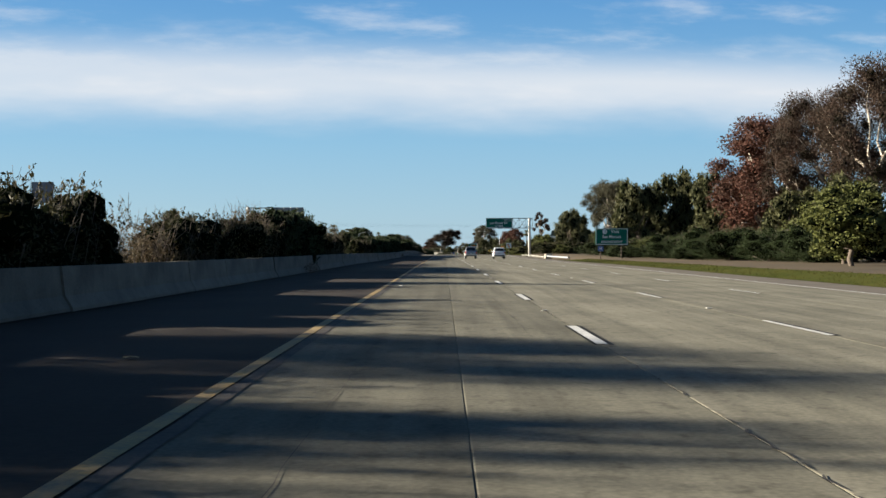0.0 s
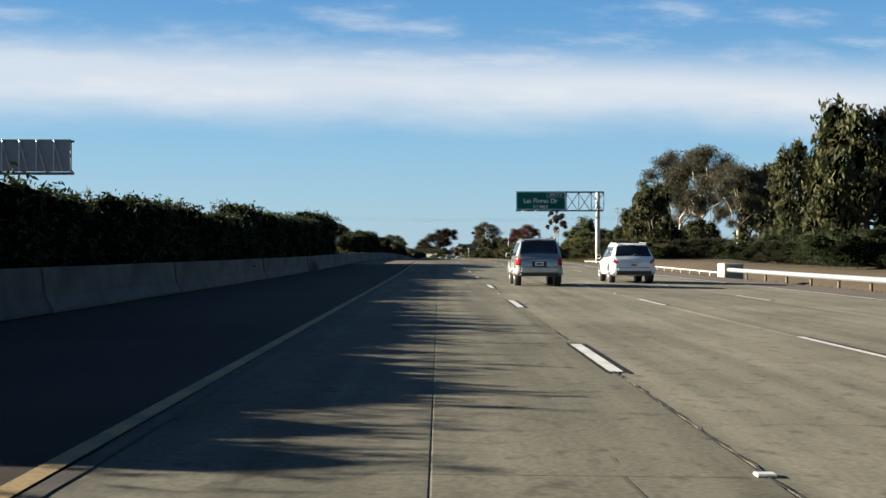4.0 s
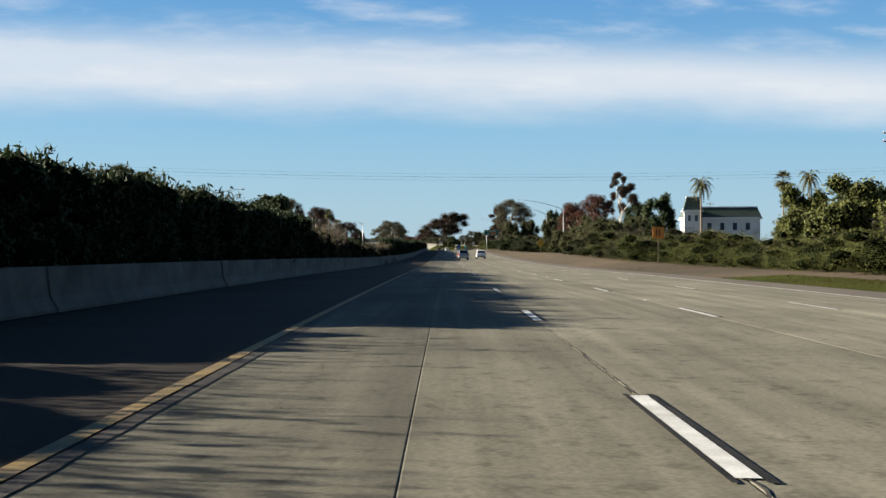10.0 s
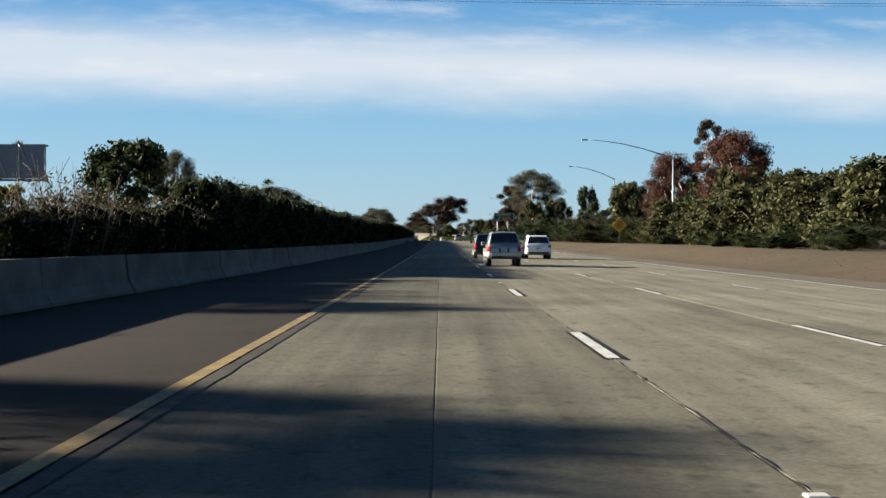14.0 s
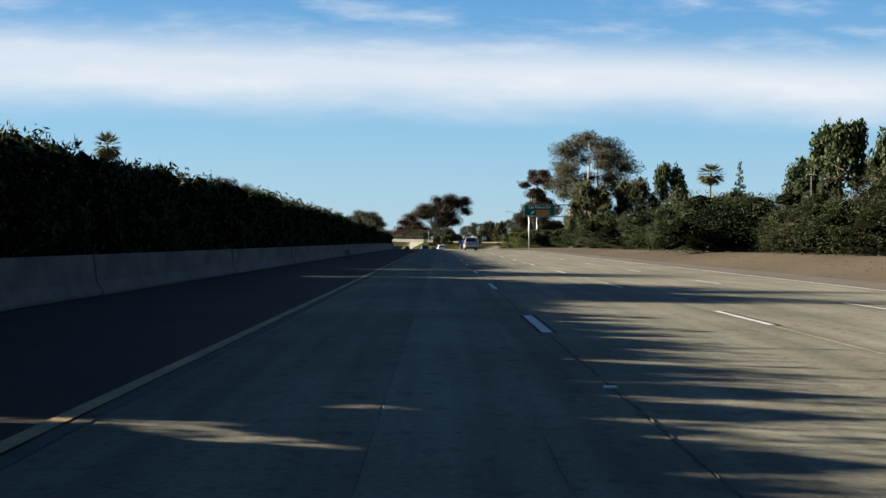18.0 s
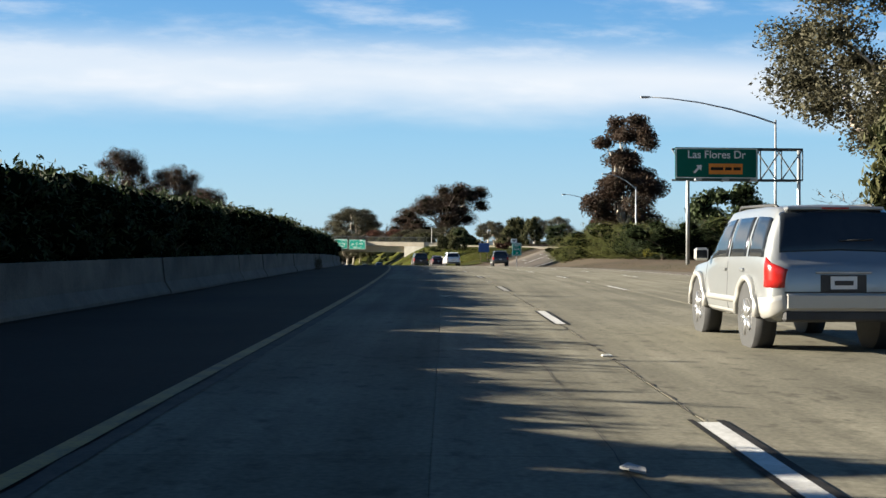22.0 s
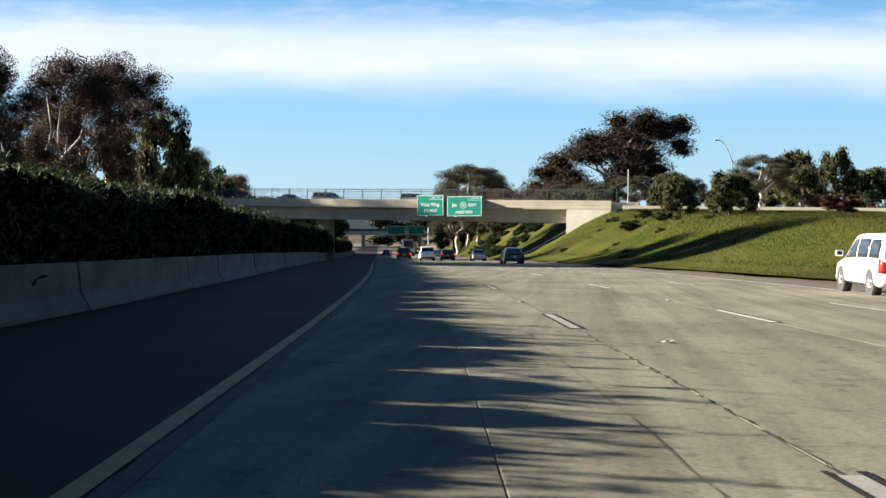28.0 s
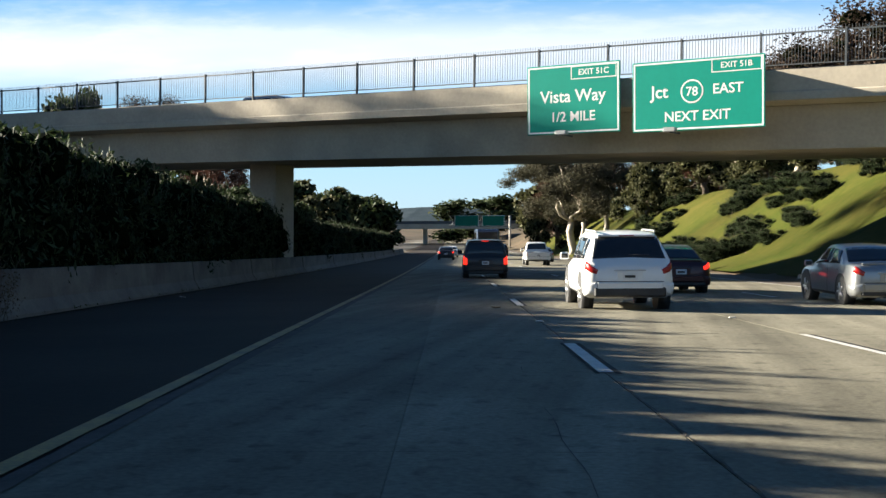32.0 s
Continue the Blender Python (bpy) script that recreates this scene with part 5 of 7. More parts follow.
M_TURF = material("turf", (0.028, 0.043, 0.006), (0.072, 0.064, 0.015), 0.95, 0.12, bump=1.0, fine=18, stain=0.7, spec=0.03)
tagged(part("grass_slope", slope_sheet("grass_slope", 995, 1344, 15.9, 60, M_TURF, 0.2), M_TURF), "green and yellowed grass on the cut slope", "grass slope", kind="structure")
tagged(part("grass_verge", slope_sheet("grass_verge", -60, 410, 15.9, 20, M_TURF, 0.05), M_TURF), "strip of green grass along the shoulder", "grass verge", kind="structure")
rng = np.random.default_rng(77)
tuft = []
for s0, s1, o0, o1, n, hgt in ((1015, 1122, 16, 40, 80000, 0.13), (252, 410, 16, 20, 18000, 0.09), (34, 252, 16, 20, 14000, 0.1), (440, 990, 16.2, 20, 5000, 0.06), (0, 1160, -7.58, -7.4, 1600, 0.05)):
    for _ in range(n):
        s = rng.uniform(s0, s1)
        p = R(s, rng.uniform(o0, o1) + (0 if o0 > 0 else kerb(s) + 7.6))
        if s > 900 and on_ramp(p.x, p.y, 9.0):
            continue
        b = np.array([p.x, p.y, ground_z(p.x, p.y) + (0.18 if s > 995 else 0.02)])
        a = rng.uniform(0, 6.28)
        w = np.array([math.cos(a), math.sin(a), 0]) * rng.uniform(0.008, 0.022)
        t = b + np.array([rng.uniform(-0.1, 0.1), rng.uniform(-0.1, 0.1), hgt * rng.uniform(0.5, 1.3)])
        tuft.append([b - w, b + w, t + w * 0.4, t - w * 0.4])
tagged(part("grass", quads("grass", np.array(tuft), M_GRASS), None), "tufts of green and dry grass on the verges", "grass", kind="stuff")

k0, k1 = Vector((-5.1, 1123.7, 0)), R(1136, 15.9)
pts = [(q.x, q.y, ground_z(q.x, q.y) + 0.12) for q in (k0.lerp(k1, t) for t in np.linspace(0, 1, 12))]
tagged(part("slope_kerb", tube(bmesh.new(), pts, 0.22, 6), M_WING), "pale concrete kerb running down the grass slope", "kerb", kind="structure")
rs = random.Random(41)
SLOPE_SHRUBS = ()
for i in range(115):
    s, o = (rs.uniform(1060, 1125), rs.uniform(18, 33)) if i < 40 else (rs.uniform(1150, 1235), rs.uniform(17.5, 30)) if i < 80 else (rs.uniform(1152, 1182), rs.uniform(17, 26))
    p = R(s, o)
    if not on_ramp(p.x, p.y, 10) and not 1118 < s < 1152:
        SLOPE_SHRUBS += ((p.x, p.y, rs.uniform(0.1, 0.24) + (0.3 if s > 1145 else 0)),)
for x, y, k in ((-3, 1097.5, 0.42), (-4.8, 1090.6, 0.5), (-1.7, 1087.3, 0.38), (0.1, 1099.9, 0.4), (2.8, 1080.3, 0.36), (-8.5, 1154.9, 0.5), (-5.4, 1165.5, 0.6)) + SLOPE_SHRUBS:
    plant("lowscrub", x, y, ground_z(x, y) - 0.05, k * 1.3, k * 0.95, x * 50, "low dark shrub on the grass slope", "shrubs on the slope")

# exit ramp climbing away to the right
def ramp_strip(o0, o1, y0, y1, dz, skirt=0.0):
    bm, prev, y = bmesh.new(), None, y0
    while y <= y1:
        x, z = ramp_at(y)
        row = [bm.verts.new((x + o0 + (o1 - o0) * k / 4, y, z + dz)) for k in range(5)]
        if skirt:
            row = [bm.verts.new((x + o0 - 0.6, y, z - skirt))] + row + [bm.verts.new((x + o1 + 0.6, y, z - skirt))]
        if prev:
            for k in range(len(row) - 1):
                f = bm.faces.new((prev[k], prev[k + 1], row[k + 1], row[k]))
                f.smooth = True
        prev, y = row, y + 2.0
    return bm


tagged(part("exit_ramp", ramp_strip(-4.6, 4.6, 931.4, 1150.2, 0.1, 0.3), M_RAMP), "brownish asphalt exit ramp with white arrows", "road", kind="structure")
tagged(part("ramp_edge_line", ramp_strip(4.05, 4.2, 970.6, 1147, 0.115), M_WHITE), "white line along the exit ramp", "lane marking", kind="structure")
tagged(part("ramp_edge_line", ramp_strip(-0.35, -0.2, 1001.6, 1143.9, 0.115), M_WHITE), "white line along the exit ramp", "lane marking", kind="structure")
for y, o in ((1019.9, -2.2), (1029, 1.9), (1053.7, -2.2), (1062.9, 1.9)):
    x, z = ramp_at(y)
    bm = bmesh.new()
    a = [bm.verts.new((u * 1.2, v * 5.0, 0.0)) for u, v in ((-0.12, -0.5), (0.12, -0.5), (0.12, 0.1), (0.5, 0.05), (0, 0.5), (-0.5, 0.05), (-0.12, 0.1))]
    f = bm.faces.new(a)
    r = bmesh.ops.extrude_face_region(bm, geom=[f])
    for v in r["geom"]:
        if isinstance(v, bmesh.types.BMVert):
            v.co.z -= 0.01
    tagged(part("lane_arrow", bm, M_WHITE), "white arrow painted on the exit ramp", "lane marking", kind="structure").matrix_basis = pose(x + o, y, z + 0.12, 1, 0, -8)
for x0, x1, y in ((-4.0, -0.6, 983.1), (0.4, 3.4, 986.2)):
    x, z = ramp_at(y)
    tagged(part("ramp_bar", box(bmesh.new(), x + x0, x + x1, y, y + 0.5, z + 0.055, z + 0.072), M_WHITE), "white bar painted across the ramp", "lane marking", kind="structure")


# ---- signs ----
M_CARDARK = material("dark_pane", (0.03, 0.035, 0.04), (0.05, 0.055, 0.06), 0.1, 1)


def panel(parent, x0, x1, z0, z1, face, y=0.0, border=True, name="panel", label=""):
    """A sheet sign facing -y, with a white border."""
    p = part(name, box(bmesh.new(), x0, x1, y, y + 0.05, z0, z1, 0.012), face, parent, label)
    if border:
        bw, m = 0.065, 0.05
        bm = bmesh.new()
        for a in ((x0 + m, x1 - m, z0 + m, z0 + m + bw), (x0 + m, x1 - m, z1 - m - bw, z1 - m), (x0 + m, x0 + m + bw, z0 + m + bw, z1 - m - bw), (x1 - m - bw, x1 - m, z0 + m + bw, z1 - m - bw)):
            box(bm, a[0], a[1], y - 0.0025, y + 0.01, a[2], a[3])
        part("border", bm, M_SIGNWHITE, p)
    return p


def exit_tab(p, x0, x1, z0, z1, words):
    bm = bmesh.new()
    w = 0.035
    for a in ((x0, x1, z0, z0 + w), (x0, x1, z1 - w, z1), (x0, x0 + w, z0 + w, z1 - w), (x1 - w, x1, z0 + w, z1 - w)):
        box(bm, a[0], a[1], -0.0025, 0.01, a[2], a[3])
    part("tab_border", bm, M_SIGNWHITE, p)
    lettering(words, (z1 - z0) * 0.62, M_SIGNWHITE, p, ((x0 + x1) / 2, -0.003, (z0 + z1) / 2))


def arrow(p, x, z, size, mat, deg=-45):
    bm = bmesh.new()
    pts = [(-0.1, -0.5), (0.1, -0.5), (0.1, 0.1), (0.32, 0.1), (0, 0.5), (-0.32, 0.1), (-0.1, 0.1)]
    c, s = math.cos(radians(deg)), math.sin(radians(deg))
    f = bm.faces.new([bm.verts.new((x + (a * c - b * s) * size, -0.012, z + (a * s + b * c) * size)) for a, b in pts])
    r = bmesh.ops.extrude_face_region(bm, geom=[f])
    for v in r["geom"]:
        if isinstance(v, bmesh.types.BMVert):
            v.co.y += 0.01
    return part("arrow", bm, mat, p, "arrow pointing up to the right")


def truss(parent, x0, x1, z0, z1, depth=1.0, bays=4, mat=None):
    mat = mat or M_STEELDK
    for y in (0.25, 0.25 + depth):
        for z in (z0, z1):
            part("chord", box(bmesh.new(), x0, x1, y - 0.07, y + 0.07, z - 0.07, z + 0.07), mat, parent)
    for i in range(bays):
        a, b = x0 + (x1 - x0) * i / bays, x0 + (x1 - x0) * (i + 1) / bays
        part("brace", tube(bmesh.new(), [(a, 0.25, z0), (b, 0.25, z1)], 0.05, 6), mat, parent)
        part("brace", tube(bmesh.new(), [(b, 0.25, z0 + 0.05), (b, 0.25, z1 - 0.05)], 0.05, 6), mat, parent)
        part("brace", tube(bmesh.new(), [(a, 0.25 + depth, z1), (b, 0.25 + depth, z0)], 0.05, 6), mat, parent)


def lamp_row(parent, xs, z):
    for x in xs:
        part("light_bracket", box(bmesh.new(), x - 0.03, x + 0.03, -0.75, 0.2, z - 0.12, z - 0.06), M_STEELDK, parent)
        part("sign_light", box(bmesh.new(), x - 0.25, x + 0.25, -0.95, -0.65, z - 0.1, z + 0.08, 0.03), M_STEEL, parent)


# overhead exit sign
s1_ = thing("overhead_sign", "green overhead exit sign on a steel truss with one post", "road sign", pose(0, 280.9, 0))
p = panel(s1_, 9.85, 16.1, 7.82, 10.15, M_GREEN)
lettering("Las Flores Dr", 0.78, M_SIGNWHITE, p, (12.9, -0.003, 8.95))
lettering("1/2 MILE", 0.55, M_SIGNWHITE, p, (12.9, -0.003, 8.2))
exit_tab(p, 13.7, 15.95, 9.42, 10.05, "EXIT 51A")
truss(s1_, 9.9, 20.9, 7.75, 10.1, 0.9, 7)
part("post", tube(bmesh.new(), [(20.2, 0.7, 0.3), (20.2, 0.7, 10.2)], [0.3, 0.27], 12), M_POST, s1_, "pale painted tubular post")
part("walkway", box(bmesh.new(), 9.7, 20.6, -0.7, -0.1, 7.66, 7.72), M_STEELDK, s1_)
lamp_row(s1_, (10.8, 12.4, 14.0, 15.6), 7.72)

# destination sign on two posts
s2_ = thing("guide_sign", "green destination sign on two posts with a blue hospital sign", "road sign", pose(0, 153.4, 0))
p = panel(s2_, 19.55, 23.75, 2.55, 4.72, M_GREEN)
lettering("Vista", 0.52, M_SIGNWHITE, p, (22.1, -0.003, 4.28))
lettering("San Marcos", 0.52, M_SIGNWHITE, p, (21.65, -0.003, 3.62))
lettering("SECOND RIGHT", 0.38, M_SIGNWHITE, p, (21.65, -0.003, 2.95))
part("route_shield", tube(bmesh.new(), [(20.75, -0.015, 4.28), (20.75, 0.0, 4.28)], 0.3, 16), M_SIGNWHITE, p)
lettering("78", 0.34, M_GREEN, p, (20.75, -0.02, 4.28))
for x in (20.2, 22.9):
    part("post", box(bmesh.new(), x - 0.07, x + 0.07, 0.06, 0.2, 0.4, 4.6), M_WOOD, s2_)
hp = part("hospital_panel", box(bmesh.new(), 19.9, 20.55, -0.02, 0.03, 1.75, 2.42, 0.01), M_BLUE, s2_)
lettering("H", 0.5, M_SIGNWHITE, hp, (20.22, -0.03, 2.08))

# exit direction sign on a two-post frame
s3_ = thing("overhead_sign", "green exit direction sign with orange plate on two posts", "road sign", pose(17.4, 868.4, 0, 0, 0, 6))
p = panel(s3_, 0, 6.4, 7.9, 10.25, M_GREEN)
lettering("Las Flores Dr", 0.82, M_SIGNWHITE, p, (3.2, -0.003, 9.7))
arrow(p, 1.75, 8.65, 0.85, M_SIGNWHITE)
op = part("orange_plate", box(bmesh.new(), 2.6, 5.2, -0.03, -0.008, 8.25, 9.05), M_ORANGE, p, "orange plate with dark lettering bars")
for x0, x1 in ((2.75, 3.7), (3.85, 4.35), (4.5, 5.05)):
    part("lettering_bar", box(bmesh.new(), x0, x1, -0.036, -0.028, 8.55, 8.78), M_BLACK, op)
truss(s3_, 0.1, 10.0, 7.85, 10.2, 0.9, 6)
for x in (1.2, 9.9):
    part("post", tube(bmesh.new(), [(x, 0.7, 0.5), (x, 0.7, 10.3)], [0.15, 0.13], 12), M_STEEL, s3_)
lamp_row(s3_, (1.5, 3.6, 5.8), 7.8)

# gore sign
s4_ = thing("gore_sign", "small green exit number sign on a single post", "road sign", pose(9.9, 951, 0, 0, 0, 4))
p = panel(s4_, 0, 1.35, 1.75, 3.6, M_LITGREEN)
lettering("EXIT", 0.45, M_SIGNWHITE, p, (0.67, -0.003, 3.25))
lettering("51A", 0.5, M_SIGNWHITE, p, (0.67, -0.003, 2.68))
arrow(p, 0.67, 2.12, 0.5, M_SIGNWHITE)
part("post", box(bmesh.new(), 0.62, 0.72, 0.06, 0.14, -0.6, 3.5), M_STEEL, s4_)

# two signs hung on the bridge
sb = thing("bridge_sign", "bright green exit sign hung on the bridge", "road sign", pose(-32.7, 1132.3, 0, 0, 0, -22), "signs on the bridge")
p = panel(sb, 0, 4.25, 2.95, 5.85, M_LITGREEN)
lettering("Vista Way", 0.72, M_SIGNWHITE, p, (2.12, -0.003, 4.5))
lettering("1/2 MILE", 0.58, M_SIGNWHITE, p, (2.12, -0.003, 3.65))
exit_tab(p, 2.05, 4.1, 5.2, 5.75, "EXIT 51C")
lamp_row(sb, (2.0,), 2.95)
part("hanger", box(bmesh.new(), 0.6, 0.75, 0.06, 0.9, 3.2, 5.4), M_STEELDK, sb)
part("hanger", box(bmesh.new(), 3.4, 3.55, 0.06, 1.2, 3.2, 5.4), M_STEELDK, sb)
sc = thing("bridge_sign", "wide bright green junction sign hung on the bridge", "road sign", pose(-28.25, 1130.5, 0, 0, 0, -22), "signs on the bridge")
p = panel(sc, 0, 5.4, 2.85, 5.65, M_LITGREEN)
lettering("Jct", 0.7, M_SIGNWHITE, p, (1.15, -0.003, 4.4))
lettering("EAST", 0.55, M_SIGNWHITE, p, (3.95, -0.003, 4.4))
lettering("NEXT EXIT", 0.55, M_SIGNWHITE, p, (2.7, -0.003, 3.4))
exit_tab(p, 3.3, 5.28, 5.05, 5.57, "EXIT 51B")
part("route_shield", tube(bmesh.new(), [(2.5, -0.003, 4.38), (2.5, 0.002, 4.38)], [0.47, 0.47], 18), M_SIGNWHITE, p)
part("shield_field", tube(bmesh.new(), [(2.5, -0.006, 4.38), (2.5, -0.002, 4.38)], [0.41, 0.41], 18), M_LITGREEN, p)
lettering("78", 0.5, M_SIGNWHITE, p, (2.5, -0.008, 4.36))
lamp_row(sc, (1.9,), 2.85)
part("hanger", box(bmesh.new(), 0.8, 0.95, 0.06, 1.2, 3.2, 5.4), M_STEELDK, sc)
part("hanger", box(bmesh.new(), 4.3, 4.45, 0.06, 1.6, 3.2, 5.4), M_STEELDK, sc)

# sign backs over the opposite lanes
def back_gantry(x0, x1, xp, y, z0, z1, label):
    e = thing("sign_gantry", label, "road sign", pose(0, y, 0))
    pn = part("panel", box(bmesh.new(), x0, x1, 0, 0.05, z0, z1), M_SIGNBACK, e, "bare aluminium back of the sign")
    n = 5
    for i in range(n):
        a, b = x0 + (x1 - x0) * i / n, x0 + (x1 - x0) * (i + 0.6) / n
        part("brace", box(bmesh.new(), a + 0.05, a + 0.14, -0.1, -0.005, z0, z1), M_STEEL, pn)
        part("brace", tube(bmesh.new(), [(a + 0.1, -0.1, z1), (b, -0.1, z0)], 0.05, 5), M_STEEL, pn)
    truss(e, min(xp, x0), max(xp, x1), z0 - 0.1, z1 - 0.05, 0.7, 6)
    part("post", tube(bmesh.new(), [(xp, 0.6, 0), (xp, 0.6, z1 + 0.1)], 0.28, 12), M_POST, e)
    return e


back_gantry(-31.75, -25.7, -35.8, 215, 7.85, 10.1, "steel sign gantry seen from behind over opposite lanes")
back_gantry(-43.0, -32.2, -43.5, 584.6, 6.75, 9.55, "wide billboard-like sign gantry seen from behind")
e = thing("tall_sign", "sign on a tall post seen from behind", "road sign", pose(-40, 117.6, 0))
part("panel", box(bmesh.new(), -1.1, 1.1, 0, 0.05, 6.6, 8.7), M_SIGNBACK, e)
part("post", tube(bmesh.new(), [(0, 0.12, -0.3), (0, 0.12, 8.6)], 0.1, 8), M_STEELDK, e)

# roadside picture sign, work sign, warning diamond, blue sign
e = thing("picture_sign", "white roadside sign with orange and blue shapes", "road sign", pose(0, 367.9, 0))
p = part("panel", box(bmesh.new(), 19.25, 20.7, 0, 0.05, 3.55, 5.12, 0.01), M_SIGNWHITE, e)
bm = bmesh.new()
bm.faces.new([bm.verts.new((x, -0.006, z)) for x, z in ((19.55, 4.85), (19.95, 4.85), (20.0, 4.55), (20.4, 4.0), (20.3, 3.75), (19.95, 3.8), (19.6, 4.4))][::-1])
part("orange_shape", bm, M_ORANGE, p)
for i, x in enumerate((19.42, 19.62, 19.82, 20.05, 20.3)):
    part("lettering_bar", box(bmesh.new(), x, x + 0.13, -0.012, -0.007, 4.3 + i * 0.09, 4.5 + i * 0.09), M_BLUE, p)
part("post", box(bmesh.new(), 19.93, 20.03, 0.06, 0.14, 1.2, 5.0), M_STEEL, e)


def diamond(x, y, z, half, face, label, name, square=False, words=()):
    e = thing(name, label, "road sign", pose(x, y, 0))
    pn = part("panel", box(bmesh.new(), -half, half, 0, 0.03, -half, half, 0.02), face, e)
    pn.matrix_basis = pose(0, 0, z, 0, 0 if square else 45, 0)
    for i, line in enumerate(words):
        lettering(line, half * 0.42, M_BLACK, e, (0, -0.012, z + half * (0.57 - 0.37 * i)))
    for dx in () if words else (-0.3, 0.05):
        part("black_arrow", box(bmesh.new(), dx * half * 1.4, dx * half * 1.4 + 0.12, -0.008, -0.002, -half * 0.55, half * 0.55), M_BLACK, pn)
    part("post", box(bmesh.new(), -0.05, 0.05, 0.04, 0.12, ground_z(x, y) - 0.2, z + half * 0.8), M_WOOD, e)
    return e


diamond(23.0, 468.6, 4.3, 0.62, M_ORANGE, "orange square work sign with black arrows on a post", "work_sign", True)
diamond(25.2, 653.2, 3.85, 0.78, M_SIGNYEL, "yellow diamond warning sign with black words on a post", "warning_sign", False, ("THRU", "TRAFFIC", "MERGE", "LEFT"))
diamond(21, 984.4, 2.4, 0.36, material("sign_red_back", (0.3, 0.08, 0.04), (0.25, 0.07, 0.04), 0.6, 2), "small reddish sign on a post beside the ramp", "ramp_sign", True)
e = thing("service_sign", "blue and white service sign on a wooden post", "road sign", pose(27.6, 802.1, 0))
p = part("panel", box(bmesh.new(), 0, 2.4, 0, 0.05, 3.7, 5.45), M_SIGNWHITE, e)
part("blue_field", box(bmesh.new(), 0.0, 0.5, -0.008, -0.002, 3.72, 5.43), M_BLUE, p)
for z, a, b in ((5.05, 0.7, 1.9), (4.6, 0.8, 2.2), (4.15, 0.9, 1.8)):
    part("lettering_bar", box(bmesh.new(), a, b, -0.008, -0.002, z - 0.1, z + 0.1), M_BLUE, p)
part("post", tube(bmesh.new(), [(0.25, 0.12, 0.5), (0.25, 0.12, 6.2)], 0.11, 8), M_WOOD, e)
part("post_lamp", box(bmesh.new(), 0.05, 0.45, -0.1, 0.3, 6.2, 6.5, 0.05), M_STEEL, e)
part("meter_box", box(bmesh.new(), 0.05, 0.4, -0.06, 0.02, 2.0, 2.7, 0.03), M_SIGNWHITE, e)
e = thing("blue_panel_sign", "blue service panel on posts beside the grass slope", "road sign", pose(6.6, 1004.5, 0, 0, 0, 6))
part("panel", box(bmesh.new(), 0, 2.0, 0, 0.05, 2.2, 3.9), M_BLUE, e)
for x in (0.3, 1.6):
    part("post", box(bmesh.new(), x, x + 0.1, 0.06, 0.14, -0.5, 3.8), M_WOOD, e)


# white panel with two dark wings at the head of the ramp
e = thing("chevron_sign", "white square sign with dark wing marks on posts", "road sign", pose(17.3, 1074, ground_z(17.3, 1074), 0, 0, 3))
p = part("panel", box(bmesh.new(), -0.75, 0.75, 0, 0.04, 2.0, 3.1), M_SIGNWHITE, e)
for sg in (1, -1):
    bm = bmesh.new()
    bm.faces.new([bm.verts.new((sg * x, -0.004, z)) for x, z in ((0.08, 2.3), (0.55, 2.85), (0.3, 2.85), (0.0, 2.55))])
    part("dark_wing", bm, M_BLACK, p)
for x in (-0.5, 0.5):
    part("post", box(bmesh.new(), x - 0.05, x + 0.05, 0.05, 0.13, -0.2, 3.0), M_WOOD, e)
h = thing("ramp_house", "low white house with flat brown roof at the ramp head", "building", pose(46.7, 1177.4, 3.2, 0, 0, -12))
part("wall", box(bmesh.new(), 0, 14, 0, 8, 0, 3.0), material("house_white", (0.7, 0.68, 0.62), (0.6, 0.58, 0.52), 0.85, 0.6, stain=0.12), h)
part("roof", box(bmesh.new(), -0.6, 14.6, -0.6, 8.6, 3.0, 3.35, 0.03), M_STEELDK, h)
for x in (2.0, 6.0, 10.0):
    part("window", box(bmesh.new(), x, x + 1.4, -0.05, 0.03, 1.1, 2.3), M_CARDARK, h)
w = thing("brown_fence", "long low brown wall across the ramp head", "fence", pose(25.4, 1168.1, 3.1, 0, 0, -10))
part("board", box(bmesh.new(), 0, 19, 0, 0.15, 0, 1.5), M_WOOD, w)


# ---- street lamps ----
def street_lamp(x, y, ztop, tip, ztip, label="tall steel street lamp with a long curved arm"):
    e = thing("street_lamp", label, "street lamp", pose(x, y, 0), "lamps along the right verge")
    g = ground_z(x, y)
    part("pole", tube(bmesh.new(), [(0, 0, g - 0.2), (0, 0, ztop)], [0.13, 0.08], 10), M_STEEL, e)
    part("base", tube(bmesh.new(), [(0, 0, g - 0.1), (0, 0, g + 0.25)], 0.24, 10), M_STEEL, e)
    dx, dz = tip - x, ztip - ztop
    pts = [(dx * t, 0, ztop - 0.3 + (dz + 0.3) * (1.8 * t - 0.8 * t * t)) for t in (0, 0.15, 0.35, 0.6, 0.85, 1)]
    part("arm", tube(bmesh.new(), pts, [0.08, 0.075, 0.065, 0.055, 0.045, 0.04], 8), M_STEEL, e)
    sg = -1 if dx < 0 else 1
    part("lamp_head", box(bmesh.new(), dx + sg * 0.75 if sg < 0 else dx, dx if sg < 0 else dx + 0.75, -0.15, 0.15, ztip - 0.1, ztip + 0.07, 0.04), M_STEEL, e)
    return e


